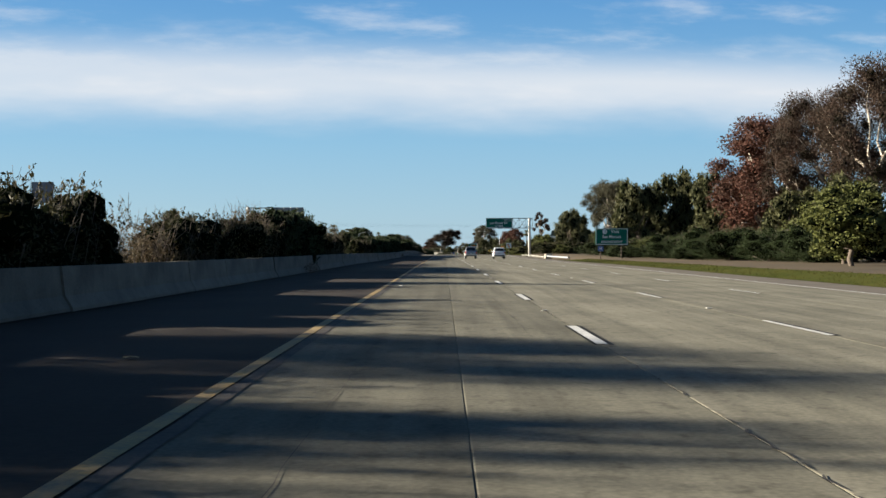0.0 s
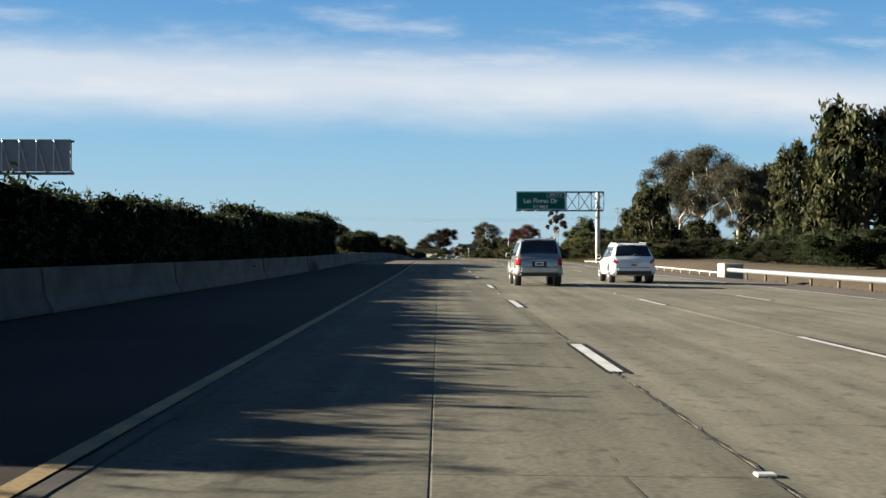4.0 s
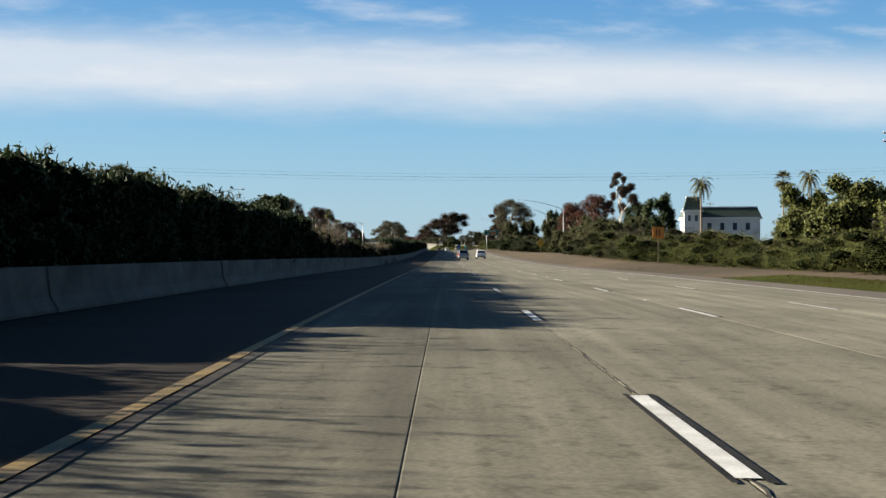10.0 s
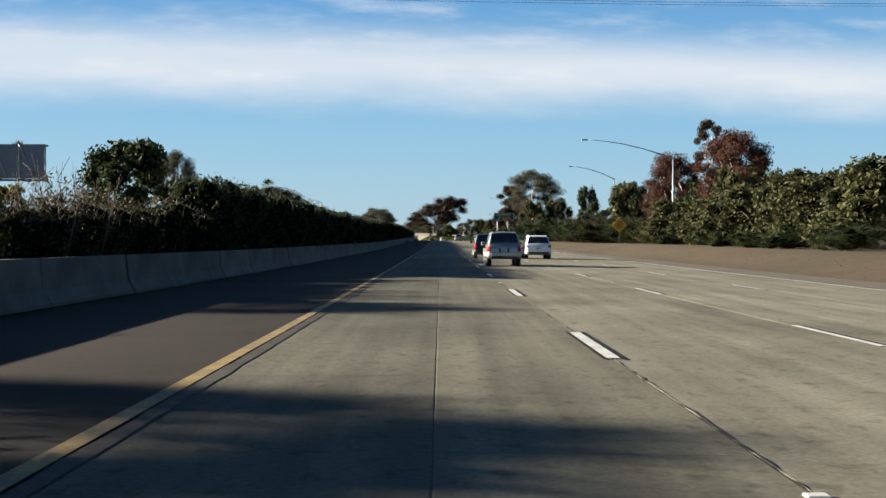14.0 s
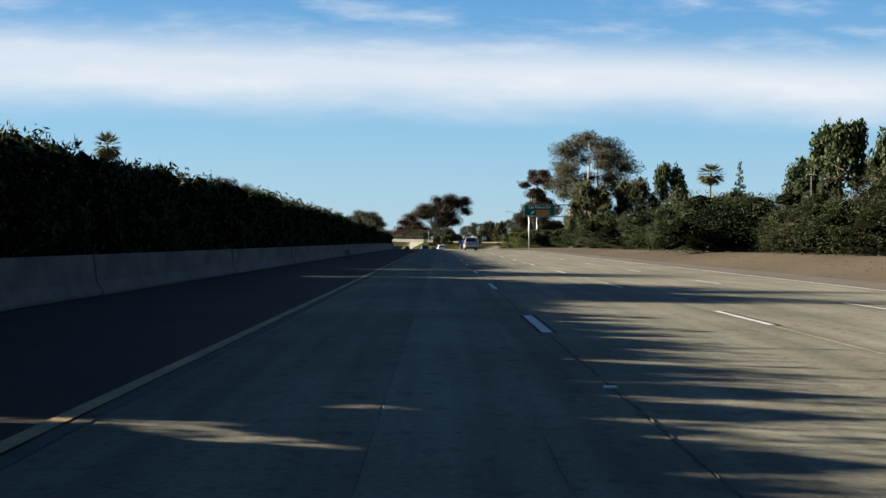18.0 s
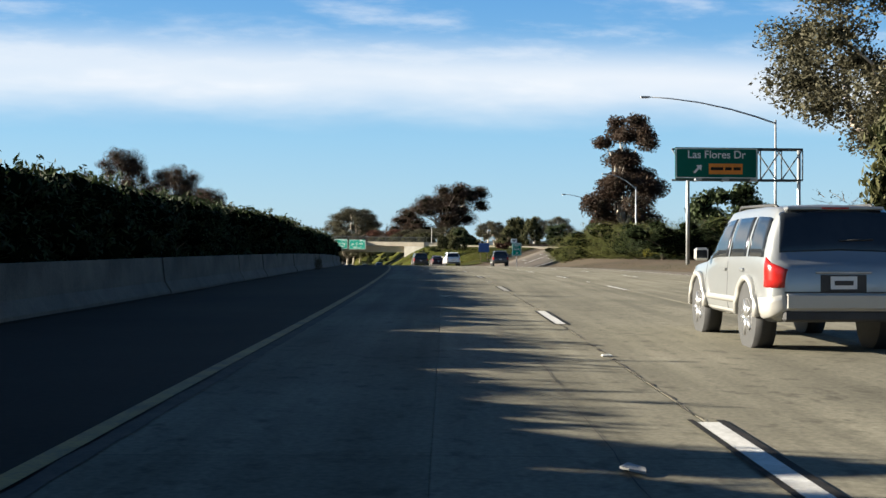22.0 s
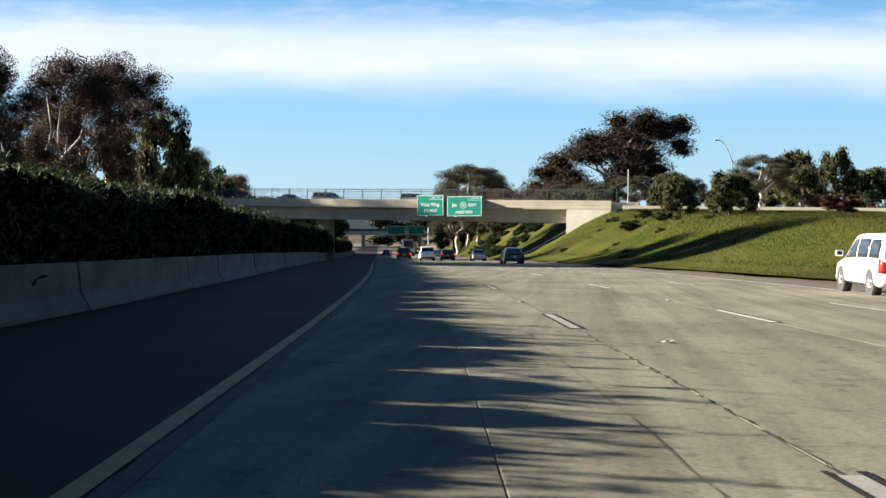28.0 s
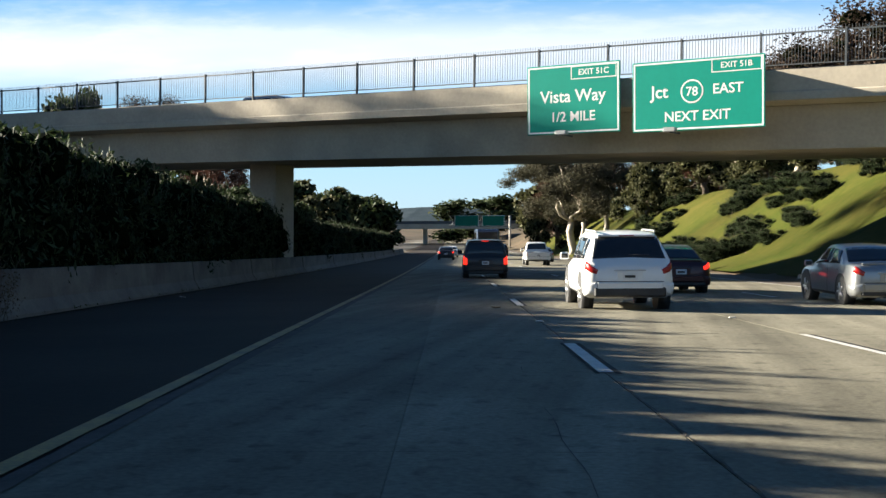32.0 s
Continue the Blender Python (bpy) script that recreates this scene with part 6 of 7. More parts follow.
street_lamp(29.7, 638.1, 12.4, 18.8, 14.5)
street_lamp(30.1, 691.8, 12.5, 22.9, 14.4)
street_lamp(27.7, 878.4, 13.4, 17.2, 15.3)
street_lamp(25.8, 938.7, 11.1, 22, 12.8)
street_lamp(26.7, 983.5, 10.3, 21, 12.2)
street_lamp(10.8, 1132.3, 10.5, 9.1, 13.3, "curved street lamp beside the bridge")
street_lamp(-39, 540, 11.5, -34, 12.4, "street lamp beyond the opposite lanes")
street_lamp(-33, 817, 12.2, -38, 13.0, "street lamp beyond the opposite lanes")
e = thing("white_pole", "thin white pole beside the bridge end", "pole", pose(-3.7, 1123.3, 0))
part("pole", tube(bmesh.new(), [(0, 0, 2.5), (0, 0, 8.9)], [0.09, 0.06], 8), M_POST, e)


# ---- utility poles and wires ----
def utility_pole(x, y, top, arms, label="weathered wooden utility pole with crossarms"):
    e = thing("utility_pole", label, "utility pole", pose(x, y, 0, 0, 0, 20))
    part("pole", tube(bmesh.new(), [(0, 0, ground_z(x, y) - 0.3), (0, 0, top)], [0.17, 0.11], 8), M_WOOD, e)
    for z in arms:
        ca = part("crossarm", box(bmesh.new(), -1.2, 1.2, -0.06, 0.06, z, z + 0.12), M_WOOD, e)
        for k in (-1.1, -0.4, 0.4, 1.1):
            part("insulator", tube(bmesh.new(), [(k, 0, z + 0.12), (k, 0, z + 0.3)], 0.05, 6), M_STEEL, ca)
    return e


utility_pole(53.1, 482.7, 16.8, (16.2, 15.2))
utility_pole(58.5, 462, 11.0, (10.4,))
utility_pole(74.2, 866.8, 17.5, (17.0, 15.9))
utility_pole(72, 663.6, 15.0, (14.4,))
utility_pole(60, 759.4, 13.5, (13.0,))
utility_pole(-62, 440.2, 12.5, (12.0, 11.2))
wires = thing("power_line", "thin power lines between two tall poles across the freeway", "power line")
for x, y in ((-90, 546.8), (100, 560.3)):
    part("pole", tube(bmesh.new(), [(x, y, -1), (x, y, 18.6)], [0.18, 0.12], 8), M_WOOD, wires)
    part("crossarm", box(bmesh.new(), x - 0.07, x + 0.07, y - 4.5, y + 5.5, 17.0, 17.15), M_WOOD, wires)
for k in range(4):
    y, z = 541 + k * 2.6, 15.2 - 0.35 * k + (1.6 if k > 1 else 0)
    pts = [(-90 + 190 * t, y + 13 * t, z - 2.4 * 4 * t * (1 - t) + 2.0) for t in np.linspace(0, 1, 25)]
    part("wire", tube(bmesh.new(), pts, 0.009, 4), M_BLACK, wires, "thin dark power line")

# ---- parapet with pipe rail by the creek ----
e = thing("parapet_wall", "low tan concrete parapet with a pipe rail", "parapet wall")
bm, bmr = bmesh.new(), bmesh.new()
prev, top_pts = None, []
for i in range(48):
    s = 205 + i * (75.3 / 47)
    q = [R(s, 18.2, -1.3), R(s, 18.2, -0.34), R(s, 18.45, -0.34), R(s, 18.45, -1.3)]
    row = [bm.verts.new(v) for v in q]
    if prev:
        for k in range(3):
            bm.faces.new((prev[k], prev[k + 1], row[k + 1], row[k]))
    else:
        bm.faces.new(row)
    prev = row
    top_pts.append(R(s, 18.32, 0.02))
bm.faces.new(prev[::-1])
part("wall", bm, M_BRIDGE, e)
part("pipe_rail", tube(bmr, top_pts, 0.05, 8), M_POST, e)
for i in range(0, 48, 2):
    part("rail_post", tube(bmesh.new(), [top_pts[i] - Vector((0, 0, 0.4)), top_pts[i]], 0.04, 6), M_POST, e)
g = thing("guard_rail", "galvanised steel guard rail on short posts", "guard rail")
part("beam", tube(bmesh.new(), [R(168 + i * 3.7, 17.6, 0.3) for i in range(11)], 0.14, 6), M_STEEL, g)
for i in range(10):
    a = R(168.5 + i * 3.9, 17.75, -0.6)
    part("post", tube(bmesh.new(), [a, a + Vector((0, 0, 0.95))], 0.07, 6), M_WOOD, g)
e = thing("terminal_block", "pale end block where guard rail meets parapet", "barrier")
part("block", box(bmesh.new(), 17.3, 18.5, 203.3, 205, 0.2, 1.5, 0.06), M_BRIDGE, e)

# ---- buildings beside the freeway ----
M_STUCCO = material("white_stucco", (0.74, 0.72, 0.66), (0.62, 0.6, 0.54), 0.85, 0.6, stain=0.12)
M_ROOF = material("grey_green_roof", (0.05, 0.075, 0.055), (0.035, 0.05, 0.038), 0.85, 0.8)
M_BROWN = material("brown_cladding", (0.14, 0.1, 0.075), (0.1, 0.075, 0.055), 0.85, 0.8)
M_PANE = material("window_glass", (0.05, 0.07, 0.09), (0.03, 0.04, 0.05), 0.08, 1)


def window(parent, x, z, w, h, y):
    wn_ = part("window", box(bmesh.new(), x - w / 2, x + w / 2, y - 0.06, y + 0.02, z, z + h), M_SIGNWHITE, parent)
    part("pane", box(bmesh.new(), x - w / 2 + 0.1, x + w / 2 - 0.1, y - 0.075, y - 0.055, z + 0.1, z + h - 0.1), M_PANE, wn_)


def frustum(bm, x0, x1, y0, y1, z0, z1, inset):
    a = [bm.verts.new((x, y, z0)) for x, y in ((x0, y0), (x1, y0), (x1, y1), (x0, y1))]
    b = [bm.verts.new((x, y, z1)) for x, y in ((x0 + inset, y0 + inset), (x1 - inset, y0 + inset), (x1 - inset, y1 - inset), (x0 + inset, y1 - inset))]
    for i in range(4):
        bm.faces.new((a[i], a[(i + 1) % 4], b[(i + 1) % 4], b[i]))
    bm.faces.new(a[::-1])
    bm.faces.new(b)
    return bm


h = thing("mansard_house", "white towered building with dark mansard roofs", "building", pose(55.2, 614.9, 0, 0, 0, -8))
part("wall", box(bmesh.new(), 0, 17.5, 4, 16, 0, 9.6), M_STUCCO, h)
part("roof", frustum(bmesh.new(), -0.4, 17.9, 3.6, 16.4, 9.65, 11.95, 1.0), M_ROOF, h)
part("cornice", box(bmesh.new(), -0.5, 18.0, 3.5, 16.5, 9.3, 9.65), M_SIGNWHITE, h)
for i in range(4):
    window(h, 6 + i * 2.9, 6.6, 1.2, 1.9, 4.0)
part("roof_crest", box(bmesh.new(), 0.5, 17.0, 4.5, 15.5, 11.95, 12.2), M_SIGNWHITE, h)
for tx, tw, tz in ((0, 3.9, 11.0),):
    tw_ = part("tower", box(bmesh.new(), tx, tx + tw, 0, tw, 0, tz), M_STUCCO, h)
    part("mansard_roof", frustum(bmesh.new(), tx - 0.2, tx + tw + 0.2, -0.2, tw + 0.2, tz + 0.25, tz + 3.1, 0.75), M_ROOF, tw_)
    part("cornice", box(bmesh.new(), tx - 0.45, tx + tw + 0.45, -0.45, tw + 0.45, tz - 0.1, tz + 0.25), M_SIGNWHITE, tw_)
    part("roof_crest", box(bmesh.new(), tx + 0.5, tx + tw - 0.5, 0.5, tw - 0.5, tz + 3.1, tz + 3.4), M_SIGNWHITE, tw_)
    for k in range(2):
        window(h, tx + tw * (0.3 + 0.4 * k), tz - 2.4, 0.9, 1.6, 0.0)
h = thing("low_building", "long low brown building with flat roof", "building", pose(70, 504, 0, 0, 0, -4))
part("wall", box(bmesh.new(), 0, 34, 0, 14, 0, 6.2), M_BROWN, h)
part("roof", box(bmesh.new(), -0.8, 34.8, -0.8, 14.8, 6.2, 6.9), M_ROOF, h)
for i in range(8):
    window(h, 3 + i * 4, 2.6, 2.2, 1.7, 0.0)
for x, y, w in ((54, 181.4, 8), (52, 211.7, 7), (44, 389.8, 8), (68.1, 1054.1, 7)):
    h = thing("small_house", "small white house with a low grey roof", "building", pose(x, y, ground_z(x, y) - 0.4, 0, 0, 8), "houses beyond the verge")
    part("wall", box(bmesh.new(), 0, w, 0, 6, 0, 2.6), M_STUCCO, h)
    part("roof", frustum(bmesh.new(), -0.4, w + 0.4, -0.4, 6.4, 2.6, 3.9, 2.2), M_ROOF, h)
    for k in range(2):
        window(h, w * (0.28 + 0.45 * k), 0.9, 1.3, 1.1, 0.0)
h = thing("commercial_building", "long pale commercial building beyond the opposite lanes", "building", pose(-84, 379.7, 0, 0, 0, 5))
part("wall", box(bmesh.new(), 0, 26, 0, 14, 0, 5.4), M_STUCCO, h)
part("roof", box(bmesh.new(), -0.5, 26.5, -0.5, 14.5, 5.4, 5.9), M_ROOF, h)
for i in range(6):
    window(h, 2.5 + i * 4.1, 1.6, 2.4, 2.0, 0.0)

# second bridge and signs far ahead
ob2 = thing("far_overpass", "distant concrete bridge over the freeway", "bridge", rpose(1512, 0, 0, 0))
part("deck", box(bmesh.new(), -70, 60, 0, 12, 5.6, 7.4), M_BRIDGE, ob2)
part("railing", box(bmesh.new(), -70, 60, 0.1, 0.2, 7.4, 8.5), M_STEELDK, ob2)
for x in (-9, 17):
    part("column", box(bmesh.new(), x - 0.8, x + 0.8, 4, 8, -0.5, 5.6), M_BRIDGE, ob2)
fs = thing("overhead_sign", "distant green overhead signs on a gantry", "road sign", rpose(1428, 0, 0))
panel(fs, 1.5, 8.5, 6.2, 9.4, M_GREEN)
panel(fs, 9.5, 16.0, 6.2, 9.4, M_GREEN)
truss(fs, 0, 18, 6.1, 9.3, 0.8, 6)
part("post", tube(bmesh.new(), [(17.6, 0.6, -0.3), (17.6, 0.6, 9.4)], 0.3, 10), M_POST, fs)

# hills at the horizon
M_HILL = material("distant_hills", (0.075, 0.095, 0.11), (0.05, 0.07, 0.08), 1.0, 0.03, spec=0.0)
bm, prev = bmesh.new(), None
for i in range(90):
    x = -3200 + i * 72
    y = 4300 - 0.00012 * x * x
    z = 24 + 27 * noise.noise(Vector((i * 0.15, 3.3, 0))) + 33 * math.exp(-((x + 600) / 250) ** 2)
    row = [bm.verts.new((x, y, -30)), bm.verts.new((x, y + 250, max(z, 8)))]
    if prev:
        bm.faces.new((prev[0], row[0], row[1], prev[1]))
    prev = row
tagged(part("hills", bm, M_HILL), "low hazy wooded hills at the horizon", "hills", kind="structure")
# ---- vehicles ----
M_TYRE = material("tyre_rubber", (0.012, 0.012, 0.012), (0.02, 0.02, 0.02), 0.9, 6, spec=0.15)
M_RIM = material("alloy_rim", (0.5, 0.5, 0.5), (0.4, 0.4, 0.4), 0.3, 4, metal=0.9)
M_CARGLASS = material("tinted_glass", (0.012, 0.015, 0.018), (0.02, 0.022, 0.025), 0.05, 1)
M_TAIL = material("tail_lamp_red", (0.35, 0.015, 0.01), (0.25, 0.01, 0.01), 0.2, 4)
M_HEAD = material("head_lamp_lens", (0.75, 0.75, 0.72), (0.6, 0.6, 0.6), 0.1, 4)
M_TRIM = material("black_trim", (0.02, 0.02, 0.02), (0.035, 0.035, 0.035), 0.6, 4)
M_PLATE = material("number_plate", (0.7, 0.7, 0.68), (0.6, 0.6, 0.6), 0.5, 6)
M_BRAKE = bpy.data.materials.new("lit_brake_lamp")
M_BRAKE.use_nodes = True
_b = M_BRAKE.node_tree.nodes["Principled BSDF"]
_b.inputs["Base Color"].default_value = (0.5, 0.02, 0.01, 1)
_b.inputs["Emission Color"].default_value, _b.inputs["Emission Strength"].default_value = (1, 0.03, 0.015, 1), 0.35
PAINT = {}


def carpaint(name, c, metal=0.3, rough=0.32):
    if name not in PAINT:
        PAINT[name] = material(name, c, tuple(v * 0.93 for v in c), rough, 0.7, metal=metal, coat=0.6 if max(c) > 0.05 else 0.25)
    return PAINT[name]


# stations from rear to front, shares of length, height and width: y, floor, half width, belt, belt half width, top, top half width
STYLES = {
    "suv": [(-0.5, 0.28, 0.40, 0.55, 0.38, 0.565, 0.33), (-0.49, 0.24, 0.455, 0.575, 0.44, 0.6, 0.38), (-0.475, 0.22, 0.485, 0.59, 0.475, 0.63, 0.42), (-0.455, 0.21, 0.495, 0.60, 0.485, 0.80, 0.40), (-0.435, 0.2, 0.5, 0.605, 0.49, 0.94, 0.38),
            (-0.40, 0.2, 0.5, 0.605, 0.49, 0.985, 0.38), (-0.3, 0.2, 0.5, 0.605, 0.49, 1.0, 0.385), (-0.06, 0.2, 0.5, 0.6, 0.49, 1.0, 0.385), (0.06, 0.2, 0.5, 0.597, 0.487, 0.985, 0.38), (0.12, 0.2, 0.5, 0.595, 0.485, 0.93, 0.38),
            (0.22, 0.2, 0.5, 0.59, 0.475, 0.66, 0.41), (0.25, 0.2, 0.5, 0.585, 0.47, 0.615, 0.415), (0.42, 0.21, 0.49, 0.555, 0.455, 0.575, 0.39), (0.47, 0.22, 0.475, 0.53, 0.43, 0.55, 0.36), (0.5, 0.28, 0.41, 0.43, 0.37, 0.45, 0.30)],
    "cross": [(-0.5, 0.27, 0.38, 0.52, 0.36, 0.54, 0.31), (-0.49, 0.22, 0.45, 0.56, 0.43, 0.585, 0.37), (-0.47, 0.2, 0.485, 0.60, 0.465, 0.64, 0.42), (-0.44, 0.18, 0.5, 0.62, 0.48, 0.75, 0.395), (-0.40, 0.17, 0.5, 0.625, 0.485, 0.89, 0.365),
              (-0.37, 0.17, 0.5, 0.625, 0.485, 0.945, 0.36), (-0.28, 0.17, 0.5, 0.615, 0.485, 0.985, 0.375), (-0.05, 0.17, 0.5, 0.6, 0.485, 1.0, 0.38), (0.05, 0.17, 0.5, 0.597, 0.482, 0.98, 0.375), (0.1, 0.17, 0.5, 0.593, 0.48, 0.93, 0.37),
              (0.23, 0.17, 0.5, 0.585, 0.465, 0.66, 0.40), (0.27, 0.17, 0.5, 0.575, 0.46, 0.605, 0.405), (0.42, 0.18, 0.485, 0.54, 0.44, 0.56, 0.37), (0.47, 0.2, 0.46, 0.5, 0.41, 0.52, 0.34), (0.5, 0.26, 0.39, 0.4, 0.36, 0.42, 0.29)],
    "van": [(-0.5, 0.22, 0.42, 0.52, 0.41, 0.54, 0.36), (-0.492, 0.18, 0.465, 0.55, 0.455, 0.575, 0.41), (-0.48, 0.16, 0.49, 0.57, 0.475, 0.62, 0.43), (-0.465, 0.15, 0.5, 0.575, 0.485, 0.8, 0.41), (-0.45, 0.15, 0.5, 0.575, 0.49, 0.94, 0.39),
            (-0.42, 0.15, 0.5, 0.575, 0.49, 0.985, 0.395), (-0.2, 0.15, 0.5, 0.57, 0.49, 1.0, 0.4), (0.0, 0.15, 0.5, 0.56, 0.49, 1.0, 0.4), (0.1, 0.15, 0.5, 0.555, 0.485, 0.975, 0.395), (0.16, 0.15, 0.5, 0.55, 0.48, 0.92, 0.39),
            (0.3, 0.15, 0.5, 0.54, 0.47, 0.61, 0.42), (0.34, 0.15, 0.5, 0.53, 0.465, 0.555, 0.42), (0.44, 0.16, 0.48, 0.49, 0.44, 0.51, 0.38), (0.48, 0.18, 0.45, 0.43, 0.41, 0.45, 0.34), (0.5, 0.21, 0.4, 0.36, 0.37, 0.38, 0.31)],
    "sedan": [(-0.5, 0.26, 0.38, 0.56, 0.36, 0.58, 0.31), (-0.49, 0.2, 0.45, 0.61, 0.43, 0.635, 0.38), (-0.475, 0.17, 0.48, 0.645, 0.46, 0.675, 0.415), (-0.45, 0.16, 0.495, 0.655, 0.47, 0.69, 0.42), (-0.33, 0.15, 0.5, 0.665, 0.475, 0.705, 0.42),
              (-0.30, 0.15, 0.5, 0.665, 0.477, 0.74, 0.41), (-0.2, 0.15, 0.5, 0.66, 0.48, 0.93, 0.355), (-0.16, 0.15, 0.5, 0.655, 0.48, 0.97, 0.352), (-0.03, 0.15, 0.5, 0.645, 0.48, 1.0, 0.36), (0.05, 0.15, 0.5, 0.64, 0.48, 0.98, 0.357),
              (0.1, 0.15, 0.5, 0.635, 0.475, 0.93, 0.36), (0.22, 0.15, 0.5, 0.62, 0.465, 0.69, 0.405), (0.26, 0.15, 0.5, 0.61, 0.46, 0.635, 0.41), (0.42, 0.16, 0.48, 0.55, 0.44, 0.57, 0.375), (0.47, 0.18, 0.455, 0.5, 0.41, 0.52, 0.34), (0.5, 0.24, 0.39, 0.4, 0.36, 0.42, 0.29)],
    "pickup": [(-0.5, 0.28, 0.46, 0.55, 0.46, 0.56, 0.44), (-0.495, 0.24, 0.485, 0.57, 0.485, 0.58, 0.47), (-0.13, 0.21, 0.5, 0.575, 0.49, 0.585, 0.47), (-0.115, 0.21, 0.5, 0.578, 0.487, 0.75, 0.40), (-0.1, 0.21, 0.5, 0.58, 0.485, 0.95, 0.38),
               (-0.07, 0.21, 0.5, 0.58, 0.485, 0.99, 0.382), (0.03, 0.21, 0.5, 0.58, 0.485, 1.0, 0.385), (0.09, 0.21, 0.5, 0.578, 0.483, 0.98, 0.382), (0.13, 0.21, 0.5, 0.576, 0.48, 0.93, 0.38), (0.22, 0.21, 0.5, 0.57, 0.475, 0.65, 0.42),
               (0.25, 0.21, 0.5, 0.565, 0.47, 0.605, 0.43), (0.44, 0.22, 0.49, 0.545, 0.46, 0.565, 0.41), (0.48, 0.23, 0.47, 0.51, 0.44, 0.53, 0.38), (0.5, 0.27, 0.44, 0.44, 0.41, 0.46, 0.36)],
}
# rear pane, windscreen, then side panes: low rear, low front, high rear, high front
PANES = {"suv": ((-0.469, -0.424), (0.095, 0.222), ((-0.43, -0.275, -0.41, -0.275), (-0.255, -0.07, -0.255, -0.07), (-0.055, 0.19, -0.055, 0.09))),
         "cross": ((-0.462, -0.38), (0.08, 0.245), ((-0.39, -0.29, -0.345, -0.29), (-0.275, -0.07, -0.275, -0.07), (-0.055, 0.215, -0.055, 0.075))),
         "van": ((-0.476, -0.438), (0.14, 0.315), ((-0.445, -0.25, -0.43, -0.25), (-0.235, -0.02, -0.235, -0.02), (-0.005, 0.27, -0.005, 0.12))),
         "sedan": ((-0.315, -0.19), (0.085, 0.24), ((-0.25, -0.075, -0.19, -0.075), (-0.06, 0.205, -0.06, 0.075))),
         "pickup": ((-0.12, -0.098), (0.115, 0.23), ((-0.07, 0.19, -0.065, 0.09),))}


class Shell:
    """The outer skin of a car: a smooth surface over length y and section v (0 floor, 5 belt, 9 middle of the roof)."""

    def __init__(self, style, L, W, H):
        self.k = np.array(STYLES[style]) * np.array([L, H, W, H, W, H, W])
        self.W, self.H = W, H

    def __call__(self, y, v, side=1):
        f, hw, b, bw, t, tw = (np.interp(y, self.k[:, 0], self.k[:, i]) for i in range(1, 7))
        m = (bw + tw) / 2 + 0.012 * self.W * min(1.0, (t - b) / (0.3 * self.H))
        xs = (0, hw * 0.86, hw * 0.965, hw, hw * 0.985, bw, m, tw, tw * 0.84, 0)
        zs = (f, f, f + 0.1 * (b - f), f + 0.38 * (b - f), f + 0.72 * (b - f), b, b + (t - b) * 0.5, b + (t - b) * 0.9, t, t + 0.014 * self.H)
        i = min(int(v), 8)
        u = v - i
        out = []
        for a in (xs, zs):
            p0, p1, p2, p3 = a[max(i - 1, 0)], a[i], a[i + 1], a[min(i + 2, 9)]
            if i < 2:
                out.append(p1 + (p2 - p1) * u)
            else:
                out.append(0.5 * (2 * p1 + (p2 - p0) * u + (2 * p0 - 5 * p1 + 4 * p2 - p3) * u * u + (3 * p1 - p0 - 3 * p2 + p3) * u**3))
        return Vector((side * max(out[0], 0), y, out[1]))


def skin_patch(bm, at, off, nu=6, nv=4):
    """A raised patch over the skin; at(u, w) gives its points, with an edge turned down to the skin."""
    P = [[at(i / nu, j / nv) for j in range(nv + 1)] for i in range(nu + 1)]
    N = (P[nu][0] - P[0][0]).cross(P[0][nv] - P[0][0])
    N = N if N.length > 1e-9 else (P[nu][nv] - P[0][nv]).cross(P[nu][nv] - P[nu][0])
    rows = []
    for i in range(nu + 1):
        row = []
        for j in range(nv + 1):
            du = P[min(i + 1, nu)][j] - P[max(i - 1, 0)][j]
            dv = P[i][min(j + 1, nv)] - P[i][max(j - 1, 0)]
            n = du.cross(dv)
            n = n.normalized() if n.length > 1e-9 else N.normalized()
            if n.y * P[i][j].y + n.x * P[i][j].x + n.z * (P[i][j].z - 0.7) < 0:
                n = -n
            row.append(bm.verts.new(P[i][j] + n * (off if 0 < i < nu and 0 < j < nv else off * 0.7)))
        rows.append(row)
    for i in range(nu):
        for j in range(nv):
            fc = bm.faces.new((rows[i][j], rows[i + 1][j], rows[i + 1][j + 1], rows[i][j + 1]))
            fc.smooth = True
    rim = [rows[i][0] for i in range(nu + 1)] + [rows[nu][j] for j in range(1, nv + 1)] + [rows[i][nv] for i in range(nu - 1, -1, -1)] + [rows[0][j] for j in range(nv - 1, 0, -1)]
    c = Vector((0, 0, 0.8))
    low = [bm.verts.new(v.co + (Vector((0, v.co.y, 0.8)) - v.co).normalized() * (off + 0.01)) for v in rim]
    for i in range(len(rim)):
        j = (i + 1) % len(rim)
        bm.faces.new((rim[i], low[i], low[j], rim[j]))
    bmesh.ops.recalc_face_normals(bm, faces=bm.faces)
    return bm


